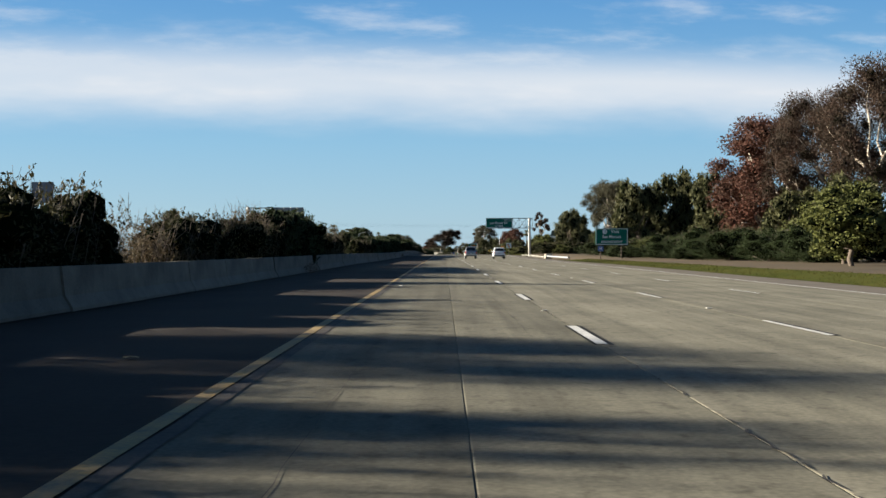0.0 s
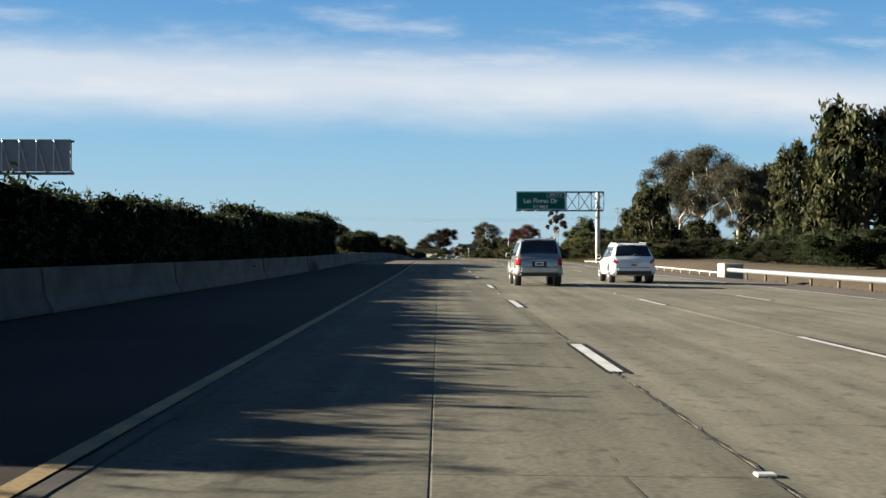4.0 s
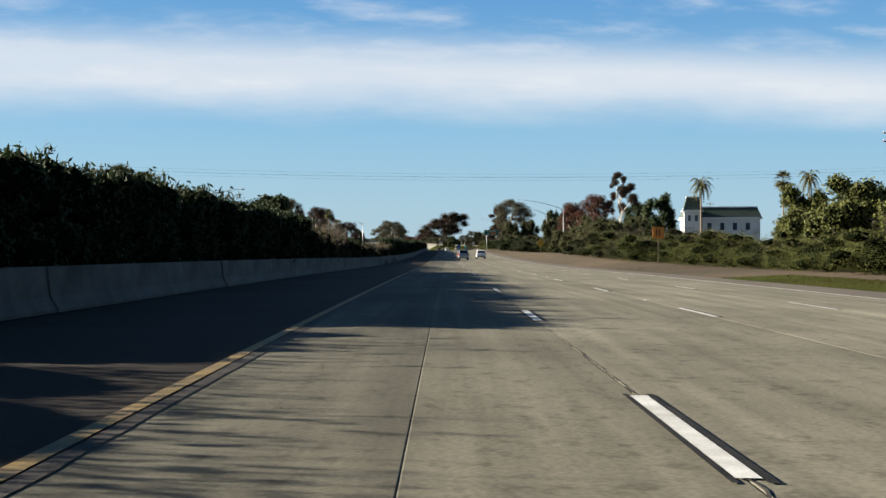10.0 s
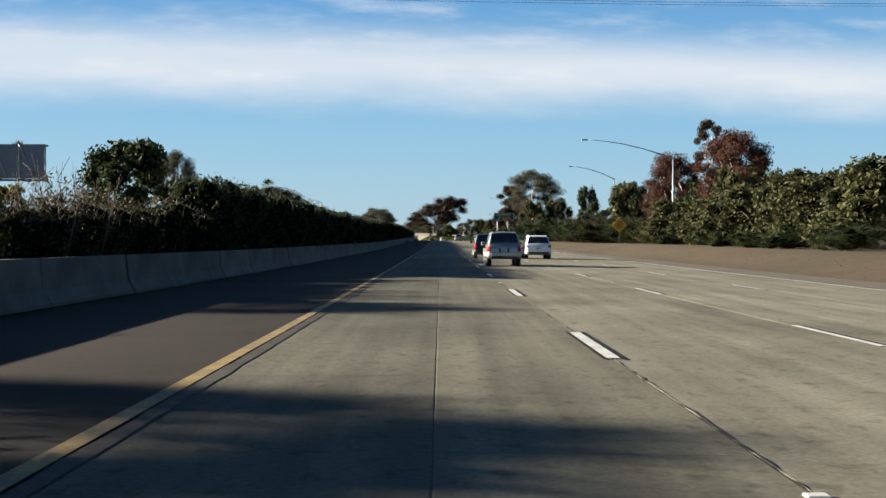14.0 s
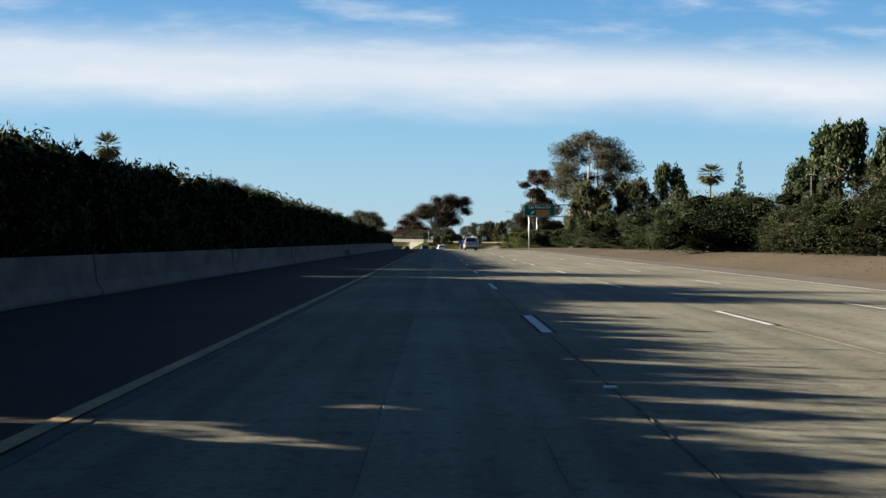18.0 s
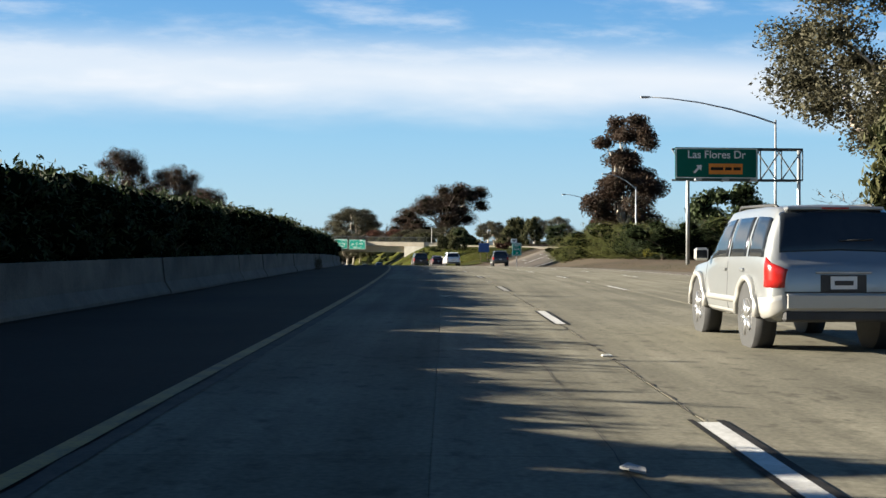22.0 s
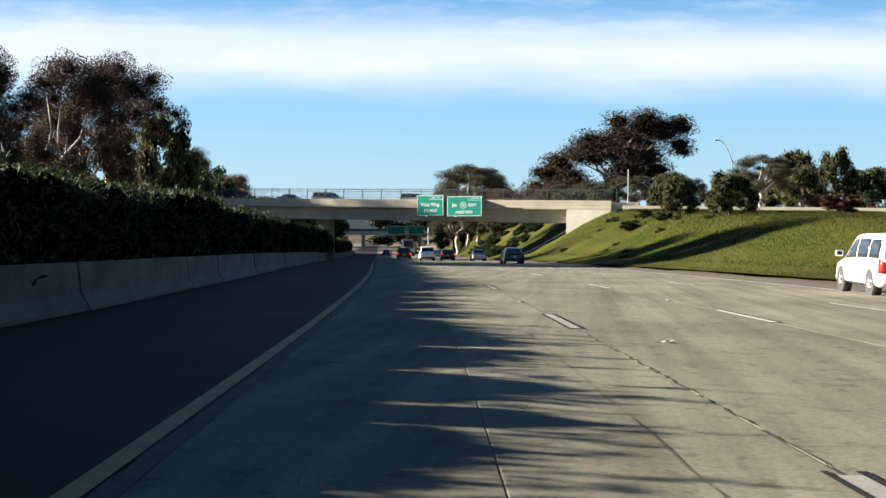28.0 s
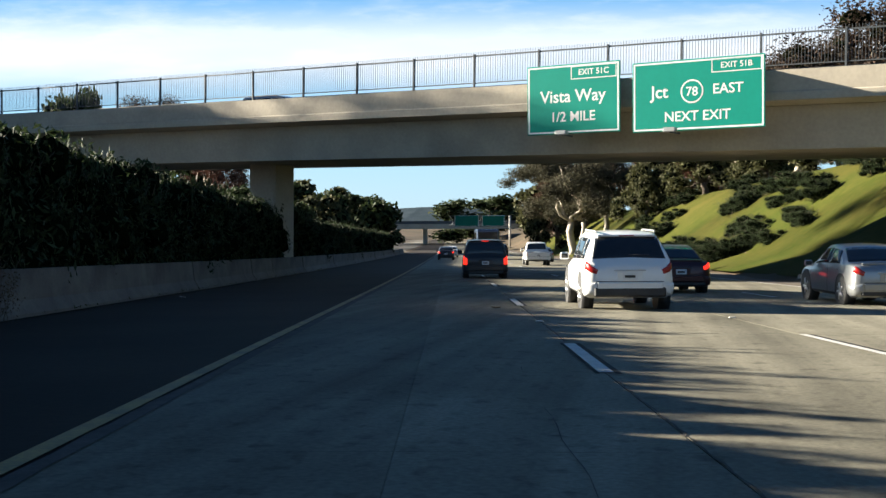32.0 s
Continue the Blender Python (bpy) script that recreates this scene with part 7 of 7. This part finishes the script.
def wheel(parent, x, y, r, w):
    wh = new("wheel")
    wh.parent = parent
    wh.location = (x, y, r)
    sg = 1 if x > 0 else -1
    bm = bmesh.new()
    tube(bm, [(-w / 2, 0, 0), (-w / 2 + 0.02, 0, 0), (w / 2 - 0.02, 0, 0), (w / 2, 0, 0)], [r * 0.93, r, r, r * 0.93], 22)
    part("tyre", bm, M_TYRE, wh)
    bm = bmesh.new()
    tube(bm, [(sg * (w / 2 - 0.02), 0, 0), (sg * (w / 2 + 0.006), 0, 0)], [r * 0.66, r * 0.64], 20)
    part("rim_well", bm, M_TRIM, wh)
    bm = bmesh.new()
    for k in range(5):
        a = k * 1.2566
        tube(bm, [(sg * (w / 2 + 0.012), 0, 0), (sg * (w / 2 + 0.016), math.cos(a) * r * 0.62, math.sin(a) * r * 0.62)], [r * 0.15, r * 0.1], 6)
    for k in range(20):
        a, c = k * math.pi / 10, (k + 1) * math.pi / 10
        tube(bm, [(sg * (w / 2 + 0.012), math.cos(q) * r * 0.64, math.sin(q) * r * 0.64) for q in (a, c)], 0.022, 5, False)
    part("rim", bm, M_RIM, wh)


def car(name, label, style, L, W, H, paint, at, category="car", r=0.34, brake=False, two_tone=None, rack=False, clad=None):
    e = thing(name, label, category, at)
    S = Shell(style, L, W, H)
    ys = []
    k = S.k[:, 0]
    for a, b in zip(k, k[1:]):
        n = 1 + int((b - a) / (0.055 * L))
        ys += [a + (b - a) * i / n for i in range(n)]
    ys.append(k[-1])
    vs = [0, 1, 1.5, 2, 2.5, 3, 3.5, 4, 4.5, 5, 5.5, 6, 6.5, 7, 7.35, 7.7, 8, 8.5, 9]
    bm = bmesh.new()
    rings = [[bm.verts.new(S(y, v)) for v in vs] + [bm.verts.new(S(y, v, -1)) for v in vs[-2:0:-1]] for y in ys]
    n = len(rings[0])
    for a, c in zip(rings, rings[1:]):
        for i in range(n):
            bm.faces.new((a[i], a[(i + 1) % n], c[(i + 1) % n], c[i]))
    bm.faces.new(rings[0][::-1])
    bm.faces.new(rings[-1])
    bmesh.ops.recalc_face_normals(bm, faces=bm.faces)
    for f in bm.faces:
        f.smooth = True
    body = part("body", bm, paint, e)
    body.data.set_sharp_from_angle(angle=radians(38))
    # glass
    (ra, rb), (fa, fb), sides = PANES[style]

    def across(y0, y1, edge):
        return lambda u, w: S((y0 + (y1 - y0) * w) * L, 9 - abs(2 * u - 1) * edge, 1 if u >= 0.5 else -1)

    part("rear_window", skin_patch(bmesh.new(), across(ra, rb, 1.85), 0.008, 10, 5), M_CARGLASS, e)
    part("windscreen", skin_patch(bmesh.new(), across(fa, fb, 1.9), 0.008, 10, 5), M_CARGLASS, e)
    for lo0, lo1, hi0, hi1 in sides:
        for sg in (1, -1):
            part("side_window", skin_patch(bmesh.new(), lambda u, w: S((lo0 + (lo1 - lo0) * u) * (1 - w) * L + (hi0 + (hi1 - hi0) * u) * w * L, 5.22 + 1.5 * w, sg), 0.006, 6, 5), M_CARGLASS, e)
    # door seams, lower cladding
    for sg in (1, -1):
        for y in [p[1] + 0.008 for p in sides[:-1]] + [sides[-1][1] + 0.03]:
            if abs(y + 0.26) > 0.02 or style != "suv":
                part("door_seam", skin_patch(bmesh.new(), lambda u, w: S(y * L - 0.006 + 0.012 * u, 1.7 + 3.3 * w, sg), 0.003, 1, 8), M_TRIM, e)
        part("sill", skin_patch(bmesh.new(), lambda u, w: S((-0.2 + 0.42 * u) * L, 0.9 + 1.2 * w, sg), 0.012, 8, 3), clad or two_tone or M_TRIM, e)
        lv = 4.25 if style in ("van", "pickup") else 4.35
        part("tail_lamp", skin_patch(bmesh.new(), lambda u, w: S((-0.499 + (0.05 if style != "sedan" else 0.035) * u) * L, lv - 0.75 * (style in ("van", "pickup", "suv")) + (1.05 + 0.7 * (style in ("van", "pickup", "suv"))) * w, sg), 0.012, 6, 4), M_BRAKE if brake else M_TAIL, e)
        part("head_lamp", skin_patch(bmesh.new(), lambda u, w: S((0.43 + 0.062 * u) * L, 4.1 + 0.9 * w, sg), 0.01, 5, 3), M_HEAD, e)
        mi = part("wing_mirror", box(bmesh.new(), min(sg * W * 0.5, sg * W * 0.61), max(sg * W * 0.5, sg * W * 0.61), sides[-1][1] * L - 0.1, sides[-1][1] * L + 0.02, 0.605 * H, 0.71 * H, 0.03), two_tone or paint, e)
        part("mirror_glass", box(bmesh.new(), min(sg * W * 0.515, sg * W * 0.6), max(sg * W * 0.515, sg * W * 0.6), sides[-1][1] * L - 0.108, sides[-1][1] * L - 0.099, 0.625 * H, 0.69 * H), M_CARGLASS, mi)
        for p in sides[-2:]:
            y = p[0] * L + 0.12
            q = S(y, 4.55, sg)
            part("door_handle", box(bmesh.new(), min(q.x, q.x + sg * 0.03), max(q.x, q.x + sg * 0.03), y - 0.1, y + 0.07, q.z - 0.02, q.z + 0.02, 0.008), paint, e)
        if rack:
            part("roof_rail", tube(bmesh.new(), [(sg * W * 0.33, -0.36 * L, H * 0.985), (sg * W * 0.335, -0.335 * L, H * 1.005), (sg * W * 0.345, 0.0, H * 1.018), (sg * W * 0.335, 0.045 * L, H * 0.97)], 0.02, 6), M_STEEL if style == "cross" else M_TRIM, e)
    # flares, lower band, tailgate seams
    if two_tone:
        for sg in (1, -1):
            for y in (-0.29 * L, 0.31 * L):
                bm = bmesh.new()
                arc = [(sg * (W / 2 + 0.015), y + math.cos(a) * r * 1.27, r + 0.03 + math.sin(a) * r * 1.27) for a in np.linspace(0.0, math.pi, 12)]
                part("arch_flare", tube(bm, arc, 0.045, 6), two_tone, e, "tan plastic wheel arch flare")
            part("side_moulding", skin_patch(bmesh.new(), lambda u, w: S((-0.19 + 0.4 * u) * L, 2.6 + 0.35 * w, sg), 0.014, 8, 2), two_tone, e)
    zt = S.k[0, 1] + (S.k[0, 3] - S.k[0, 1]) * 0.47
    part("tailgate_seam", box(bmesh.new(), -S.k[0, 2] * 0.98, S.k[0, 2] * 0.98, -L / 2 - 0.004, -L / 2 + 0.01, zt - 0.008, zt + 0.008), M_TRIM, e)
    # wheels and arches
    for y in (-0.29 * L, 0.31 * L):
        for sg in (1, -1):
            wheel(e, sg * (W / 2 - 0.135), y, r, 0.22)
            bm = bmesh.new()
            tube(bm, [(sg * (W / 2 - 0.25), y, r + 0.03), (sg * (W / 2 + 0.006), y, r + 0.03)], r * 1.2, 24)
            part("wheel_arch", bm, M_TRIM, e)
    # ends
    yr, yf = -L / 2, L / 2
    z0, bz = S.k[0, 1], S.k[0, 3]
    hw = S.k[0, 2]
    bm = bmesh.new()
    for sg in (1, -1):
        skin_patch(bm, lambda u, w: S((-0.499 + 0.085 * u) * L, 1.6 + 1.5 * w, sg), 0.03, 6, 4)
    box(bm, -hw * 0.96, hw * 0.96, yr - 0.035, yr + 0.05, z0 + 0.02, z0 + (bz - z0) * 0.44, 0.02)
    part("rear_bumper", bm, two_tone or paint, e)
    part("bumper_insert", box(bmesh.new(), -W * 0.40, W * 0.40, yr - (0.045 if style == "cross" else 0.015), yr + 0.2, z0 - 0.07 * H, z0 + (0.045 if style == "cross" else 0.01) * H, 0.03), M_TRIM, e, "black lower valance")
    bm = bmesh.new()
    for sg in (1, -1):
        skin_patch(bm, lambda u, w: S((0.42 + 0.078 * u) * L, 1.2 + 1.6 * w, sg), 0.025, 6, 4)
    box(bm, -W * 0.38, W * 0.38, yf - 0.05, yf + 0.04, S.k[-1, 1] - 0.03 * H, S.k[-1, 1] + 0.07 * H, 0.02)
    part("front_bumper", bm, two_tone or paint, e)
    part("grille", box(bmesh.new(), -W * 0.24, W * 0.24, yf - 0.02, yf + 0.02, S.k[-1, 1] + 0.075 * H, S.k[-1, 1] + 0.15 * H, 0.01), M_TRIM, e)
    zp = z0 + (bz - z0) * 0.55
    rc = part("plate_recess", box(bmesh.new(), -0.27, 0.27, yr - 0.006, yr + 0.02, zp - 0.03, zp + 0.17, 0.004), M_TRIM if style == "suv" else paint, e)
    part("number_plate", box(bmesh.new(), -0.155, 0.155, yr - 0.016, yr - 0.005, zp, zp + 0.15), M_PLATE, rc)
    part("plate_bar", box(bmesh.new(), -0.11, 0.11, yr - 0.02, yr - 0.015, zp + 0.045, zp + 0.1), M_TRIM, rc)
    part("tailgate_trim", box(bmesh.new(), -0.33, 0.33, yr - 0.02, yr + 0.01, zp + 0.185, zp + 0.21, 0.006), M_RIM if paint.name.startswith(("white", "silver")) else M_TRIM, e)
    if style in ("suv", "cross", "van"):
        sp = S(rb * L, 9)
        part("roof_spoiler", box(bmesh.new(), -W * 0.33, W * 0.33, rb * L - 0.06, rb * L + 0.16, sp.z - 0.012, sp.z + 0.03, 0.012), paint, e)
        part("high_brake_lamp", box(bmesh.new(), -0.16, 0.16, rb * L - 0.066, rb * L - 0.055, sp.z - 0.002, sp.z + 0.02), M_BRAKE if brake else M_TAIL, e)
        a = S((ra + 0.006) * L, 9)
        part("wiper", tube(bmesh.new(), [a + Vector((0.0, -0.015, 0.012)), S((ra + 0.008) * L, 8.35) + Vector((0, -0.02, 0.012))], 0.01, 5), M_TRIM, e)
    if style == "sedan":
        part("boot_lip", box(bmesh.new(), -W * 0.36, W * 0.36, -0.472 * L, -0.452 * L, 0.688 * H, 0.715 * H, 0.01), paint, e)
    if style == "pickup":
        part("bed", box(bmesh.new(), -W * 0.42, W * 0.42, -0.47 * L, -0.14 * L, 0.57 * H, 0.592 * H), M_TRIM, e, "dark open load bed")
    return e


SILVER, WHITE = carpaint("silver_paint", (0.3, 0.31, 0.31), 0.55, 0.3), carpaint("white_paint", (0.75, 0.75, 0.73), 0.0)
BLACK, GREY = carpaint("black_paint", (0.008, 0.008, 0.011), 0.0, 0.45), carpaint("grey_paint", (0.06, 0.062, 0.066), 0.6)
NAVY = carpaint("dark_blue_paint", (0.02, 0.026, 0.045), 0.4)
BEIGE = carpaint("pale_trim_paint", (0.42, 0.41, 0.38), 0.4)
car("suv", "silver off-road suv with tan lower trim and roof rails", "suv", 4.6, 1.76, 1.76, SILVER, rpose(796.0, 4.85), r=0.37, two_tone=BEIGE, rack=True)
car("crossover", "white crossover with dark rear window and roof rails", "cross", 4.75, 1.88, 1.7, WHITE, rpose(1110.6, 4.2), r=0.37, rack=True)
car("minivan", "black minivan with red tail lamps", "van", 5.1, 1.98, 1.76, BLACK, rpose(1138.8, 2.0), brake=True)
car("suv", "dark grey compact suv turning toward the exit", "suv", 4.4, 1.8, 1.73, GREY, rpose(912.0, 11.2, 0.0, -4), r=0.36, rack=True)
car("minivan", "white minivan with dark rear window", "van", 5.1, 1.98, 1.76, WHITE, rpose(1001.7, 13.6, 0, -6))
car("sedan", "dark blue hatchback sedan", "sedan", 4.5, 1.8, 1.45, NAVY, rpose(1073.6, 10.4))
car("sedan", "silver sedan with bright alloy wheels", "sedan", 4.55, 1.76, 1.46, SILVER, rpose(1113.2, 10.65))
car("sedan", "dark red sedan with lit brake lamps", "sedan", 4.6, 1.82, 1.45, carpaint("dark_red_paint", (0.05, 0.012, 0.014), 0.3), rpose(1121.0, 7.3), brake=True)
car("pickup_truck", "white pickup truck with tailgate up", "pickup", 5.6, 1.95, 1.85, WHITE, rpose(1180.3, 7.4), "pickup truck", 0.39)
car("sedan", "black sedan far ahead in the first lane", "sedan", 4.6, 1.82, 1.45, BLACK, rpose(1215.6, -0.1), brake=True)
car("sedan", "silver sedan far ahead", "sedan", 4.6, 1.82, 1.45, SILVER, rpose(1201.3, 9.6))
car("sedan", "white sedan far ahead", "sedan", 4.6, 1.82, 1.45, WHITE, rpose(1245.0, 0.5))
car("suv", "black suv far ahead", "suv", 4.6, 1.85, 1.75, BLACK, rpose(1261.8, 8.0))
car("suv", "dark suv facing forward on the opposite lanes", "suv", 4.7, 1.9, 1.78, NAVY, rpose(280.6, -20.4, 0, 180), r=0.37)
car("minivan", "white van on the opposite lanes", "van", 5.0, 1.95, 1.9, WHITE, rpose(302.5, -23.4, 0, 180))
car("pickup_truck", "white pickup truck on the opposite lanes", "pickup", 5.5, 1.95, 1.9, WHITE, rpose(562.9, -19.8, 0, 180), "pickup truck", 0.39)
car("sedan", "silver sedan on the opposite lanes", "sedan", 4.6, 1.82, 1.46, SILVER, rpose(176.5, -23.8, 0, 180))
car("sedan", "white sedan on the opposite lanes", "sedan", 4.6, 1.82, 1.46, WHITE, rpose(354.6, -20.5, 0, 180))
for s, o in ((178.5, 3.9), (551.0, 3.45)):
    car("suv", "silver off-road suv with tan lower trim and roof rails", "suv", 4.6, 1.76, 1.76, SILVER, rpose(s, o), r=0.37, two_tone=BEIGE, rack=True)
for s, o in ((184.5, 8.4), (575.0, 7.2), (929.3, 7.4)):
    car("crossover", "white crossover with dark rear window and roof rails", "cross", 4.75, 1.88, 1.7, WHITE, rpose(s, o), r=0.37, rack=True)
for s, o in ((576.0, 3.6), (944.2, 4.5)):
    car("minivan", "black minivan with red tail lamps", "van", 5.1, 1.98, 1.76, BLACK, rpose(s, o))
car("sedan", "dark red sedan in the third lane", "sedan", 4.6, 1.82, 1.45, PAINT["dark_red_paint"], rpose(948.5, 7.4))


ON_BRIDGE = overpass.matrix_basis
car("minivan", "long silver van crossing the bridge", "van", 5.2, 1.95, 1.75, SILVER, ON_BRIDGE @ pose(-54.2, BY + 8.6, 4.55, 0, 0, -90))
car("suv", "pale suv crossing the bridge", "suv", 4.4, 1.8, 1.6, BEIGE, ON_BRIDGE @ pose(-38.6, BY + 8.6, 4.55, 0, 0, -90))
car("sedan", "grey sedan crossing the bridge", "sedan", 4.5, 1.8, 1.45, GREY, ON_BRIDGE @ pose(-61.5, BY + 8.6, 4.55, 0, 0, -90))


def surface_quad(bm, pts, off, inset):
    """A pane over four corners, inset and lifted off them."""
    c = sum(pts, Vector()) / 4
    n = (pts[1] - pts[0]).cross(pts[3] - pts[0]).normalized()
    q = [p.lerp(c, inset) for p in pts]
    a = [bm.verts.new(p + n * off) for p in q]
    b = [bm.verts.new(p - n * 0.01) for p in q]
    bm.faces.new(a)
    for i in range(4):
        bm.faces.new((a[i], b[i], b[(i + 1) % 4], a[(i + 1) % 4]))
    return bm


# box truck coming the other way
t = thing("box_truck", "white box truck with a tall cargo box", "truck", rpose(164.6, -20.6, 0, 180))
part("cargo_box", box(bmesh.new(), -1.2, 1.2, -4.2, 1.3, 0.95, 3.75, 0.04), WHITE, t)
bm = bmesh.new()
a = [bm.verts.new((x, y, z)) for x in (-1.08, 1.08) for y, z in ((1.45, 0.5), (3.1, 0.5), (3.16, 1.3), (2.98, 1.75), (2.55, 2.5), (1.45, 2.58))]
for i in range(6):
    bm.faces.new((a[i], a[(i + 1) % 6], a[6 + (i + 1) % 6], a[6 + i]))
bm.faces.new(a[:6][::-1])
bm.faces.new(a[6:])
bmesh.ops.recalc_face_normals(bm, faces=bm.faces)
bmesh.ops.bevel(bm, geom=list(bm.edges), offset=0.07, segments=2, affect="EDGES")
cab = part("cab", bm, WHITE, t)
part("windscreen", surface_quad(bmesh.new(), [Vector((1.02, 3.12, 1.42)), Vector((-1.02, 3.12, 1.42)), Vector((-0.96, 2.58, 2.42)), Vector((0.96, 2.58, 2.42))], 0.03, 0.04), M_CARGLASS, t)
part("grille", box(bmesh.new(), -0.75, 0.75, 3.1, 3.19, 1.0, 1.18, 0.015), M_TRIM, t)
part("bumper", box(bmesh.new(), -1.06, 1.06, 3.02, 3.24, 0.42, 0.72, 0.04), WHITE, t)
part("roof_fairing", box(bmesh.new(), -0.95, 0.95, 1.25, 1.42, 2.6, 3.5, 0.06), M_TRIM, t, "dark refrigeration unit on the box front")
for x0, x1 in ((-0.7, -0.3), (-0.2, 0.15), (0.25, 0.7)):
    part("lettering_bar", box(bmesh.new(), x0, x1, 1.42, 1.43, 3.1, 3.25), M_STEEL, t)
for sg in (1, -1):
    part("head_lamp", box(bmesh.new(), min(sg * 0.76, sg * 1.04), max(sg * 0.76, sg * 1.04), 3.06, 3.19, 0.78, 0.98, 0.02), M_HEAD, t)
    part("wing_mirror", box(bmesh.new(), min(sg * 1.14, sg * 1.34), max(sg * 1.14, sg * 1.34), 2.7, 2.8, 1.55, 2.1, 0.03), M_TRIM, t)
    part("side_window", surface_quad(bmesh.new(), [Vector((sg * 1.085, y, z)) for y, z in ((1.7, 1.5), (2.75, 1.5), (2.5, 2.3), (1.7, 2.35))][::sg], 0.012, 0.02), M_CARGLASS, t)
    for y in (-2.8, 2.2):
        wheel(t, sg * 0.98, y, 0.42, 0.26)
part("chassis", box(bmesh.new(), -0.5, 0.5, -4.1, 2.9, 0.55, 0.93), M_TRIM, t)

# coach ahead
b = thing("coach_bus", "dark blue and white coach seen from behind", "bus", rpose(1222.2, 4.6))
M_COACH = carpaint("coach_blue_paint", (0.05, 0.08, 0.13), 0.3)
part("body", box(bmesh.new(), -1.28, 1.28, -6, 6, 0.4, 3.5, 0.14), M_COACH, b)
part("rear_window", box(bmesh.new(), -1.05, 1.05, -6.03, -5.9, 2.2, 3.2, 0.03), M_CARGLASS, b)
part("white_band", box(bmesh.new(), -1.29, 1.29, -6.015, -5.8, 1.0, 1.7), WHITE, b)
part("engine_grille", box(bmesh.new(), -0.9, 0.9, -6.03, -5.95, 0.6, 0.95), M_TRIM, b)
for sg in (1, -1):
    part("side_windows_band", box(bmesh.new(), min(sg * 1.2, sg * 1.3), max(sg * 1.2, sg * 1.3), -5.4, 5.6, 2.0, 3.1), M_CARGLASS, b)
    part("tail_lamp", box(bmesh.new(), min(sg * 1.0, sg * 1.22), max(sg * 1.0, sg * 1.22), -6.03, -5.95, 1.75, 2.1), M_TAIL, b)
    for y in (-3.6, 4.0):
        wheel(b, sg * 1.12, y, 0.5, 0.3)

# traffic cone on the verge
c = thing("traffic_cone", "orange traffic cone with white collar on dirt", "traffic cone", pose(33.0, 557.8, ground_z(33, 557.8)))
part("cone", tube(bmesh.new(), [(0, 0, 0.03), (0, 0, 0.72)], [0.17, 0.03], 14), M_ORANGE, c)
part("collar", tube(bmesh.new(), [(0, 0, 0.4), (0, 0, 0.54)], [0.102, 0.074], 14), M_SIGNWHITE, c)
part("base", box(bmesh.new(), -0.2, 0.2, -0.2, 0.2, 0, 0.04, 0.01), M_ORANGE, c)
for kind, m in Grove.first.items():
    PROTO[kind][0].matrix_basis = m
for kind, (ob, _) in PROTO.items():
    if kind not in Grove.first:
        for o in (ob, *ob.children_recursive):
            bpy.data.objects.remove(o)
# ---- slabs, last ----
MID = 0.12


def slab(s0, s1, o0, o1, gap=0.005, seam=0.0015):
    n = 3
    vs, fs = [], []
    for i in range(n + 1):
        s = s0 + gap + (s1 - s0 - 2 * gap) * i / n
        vs += [R(s, o0 + (seam if o0 == MID else gap), -0.03), R(s, o0 + (seam if o0 == MID else gap), -0.003), R(s, o0 + (seam if o0 == MID else gap) + 0.01, 0), R(s, o1 - (seam if o1 == MID else gap) - 0.01, 0), R(s, o1 - (seam if o1 == MID else gap), -0.003), R(s, o1 - (seam if o1 == MID else gap), -0.03)]
    for i in range(n):
        a = i * 6
        fs += [(a + k, a + k + 1, a + k + 7, a + k + 6) for k in range(5)]
    return [tuple(v) for v in vs], fs


def slabs(o0, o1, s0, s1, shift, joined, mat=M_SLAB):
    s, i = s0, 0
    lens = (3.7, 4.0, 5.8, 5.5)
    V, F = [], []
    while s < s1:
        e = min(s + lens[(i + shift) % 4], s1)
        vs, fs = slab(s, e, o0, o1)
        if joined:
            F += [tuple(k + len(V) for k in f) for f in fs]
            V += vs
        else:
            me = bpy.data.meshes.new("slab")
            mid = Vector(vs[0])
            me.from_pydata([tuple(Vector(v) - mid) for v in vs], [], fs)
            ob = part("slab", me, mat, road)
            ob.location = mid
        s, i = e, i + 1
    if joined:
        me = bpy.data.meshes.new("slab_field")
        me.from_pydata(V, [], F)
        tagged(part("slab_field", me, mat, road), kind="stuff")


# the creek bridge's deck carries no slab joints
DECK = (232.5, 282.0)
for a, b, left, right in ((2, DECK[0], M_SLAB_DARK, M_SLAB_HALF), (DECK[1], 570, M_SLAB_DARK, M_SLAB_HALF), (570, 1160, M_SLAB_HALF, M_SLAB)):
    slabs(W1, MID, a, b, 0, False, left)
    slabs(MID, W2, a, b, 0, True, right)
    slabs(W2, W3, a, b, 2, True)
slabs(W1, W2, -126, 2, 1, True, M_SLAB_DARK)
slabs(W2, W3, -126, 2, 3, True)
slabs(W1, W3, 1160, 1660, 1, True)
for a, b in ((-126, DECK[0]), (DECK[1], 1660)):
    slabs(W3, W4, a, b, 1, True)
    slabs(W4, WE, a, b, 3, True)
tagged(part("bridge_deck", strip(W1, WE, DECK[0] + 0.06, DECK[1] - 0.06, 5, 0.0, 6), M_DECKLANE), "smooth grey concrete deck with dark wheel bands", "road", kind="structure")
for s in DECK:
    tagged(part("expansion_joint", strip(-7.5, WE, s - 0.05, s + 0.05, 1, 0.006, 6), M_SEAL), "dark expansion joint across the deck", "joint", kind="structure")
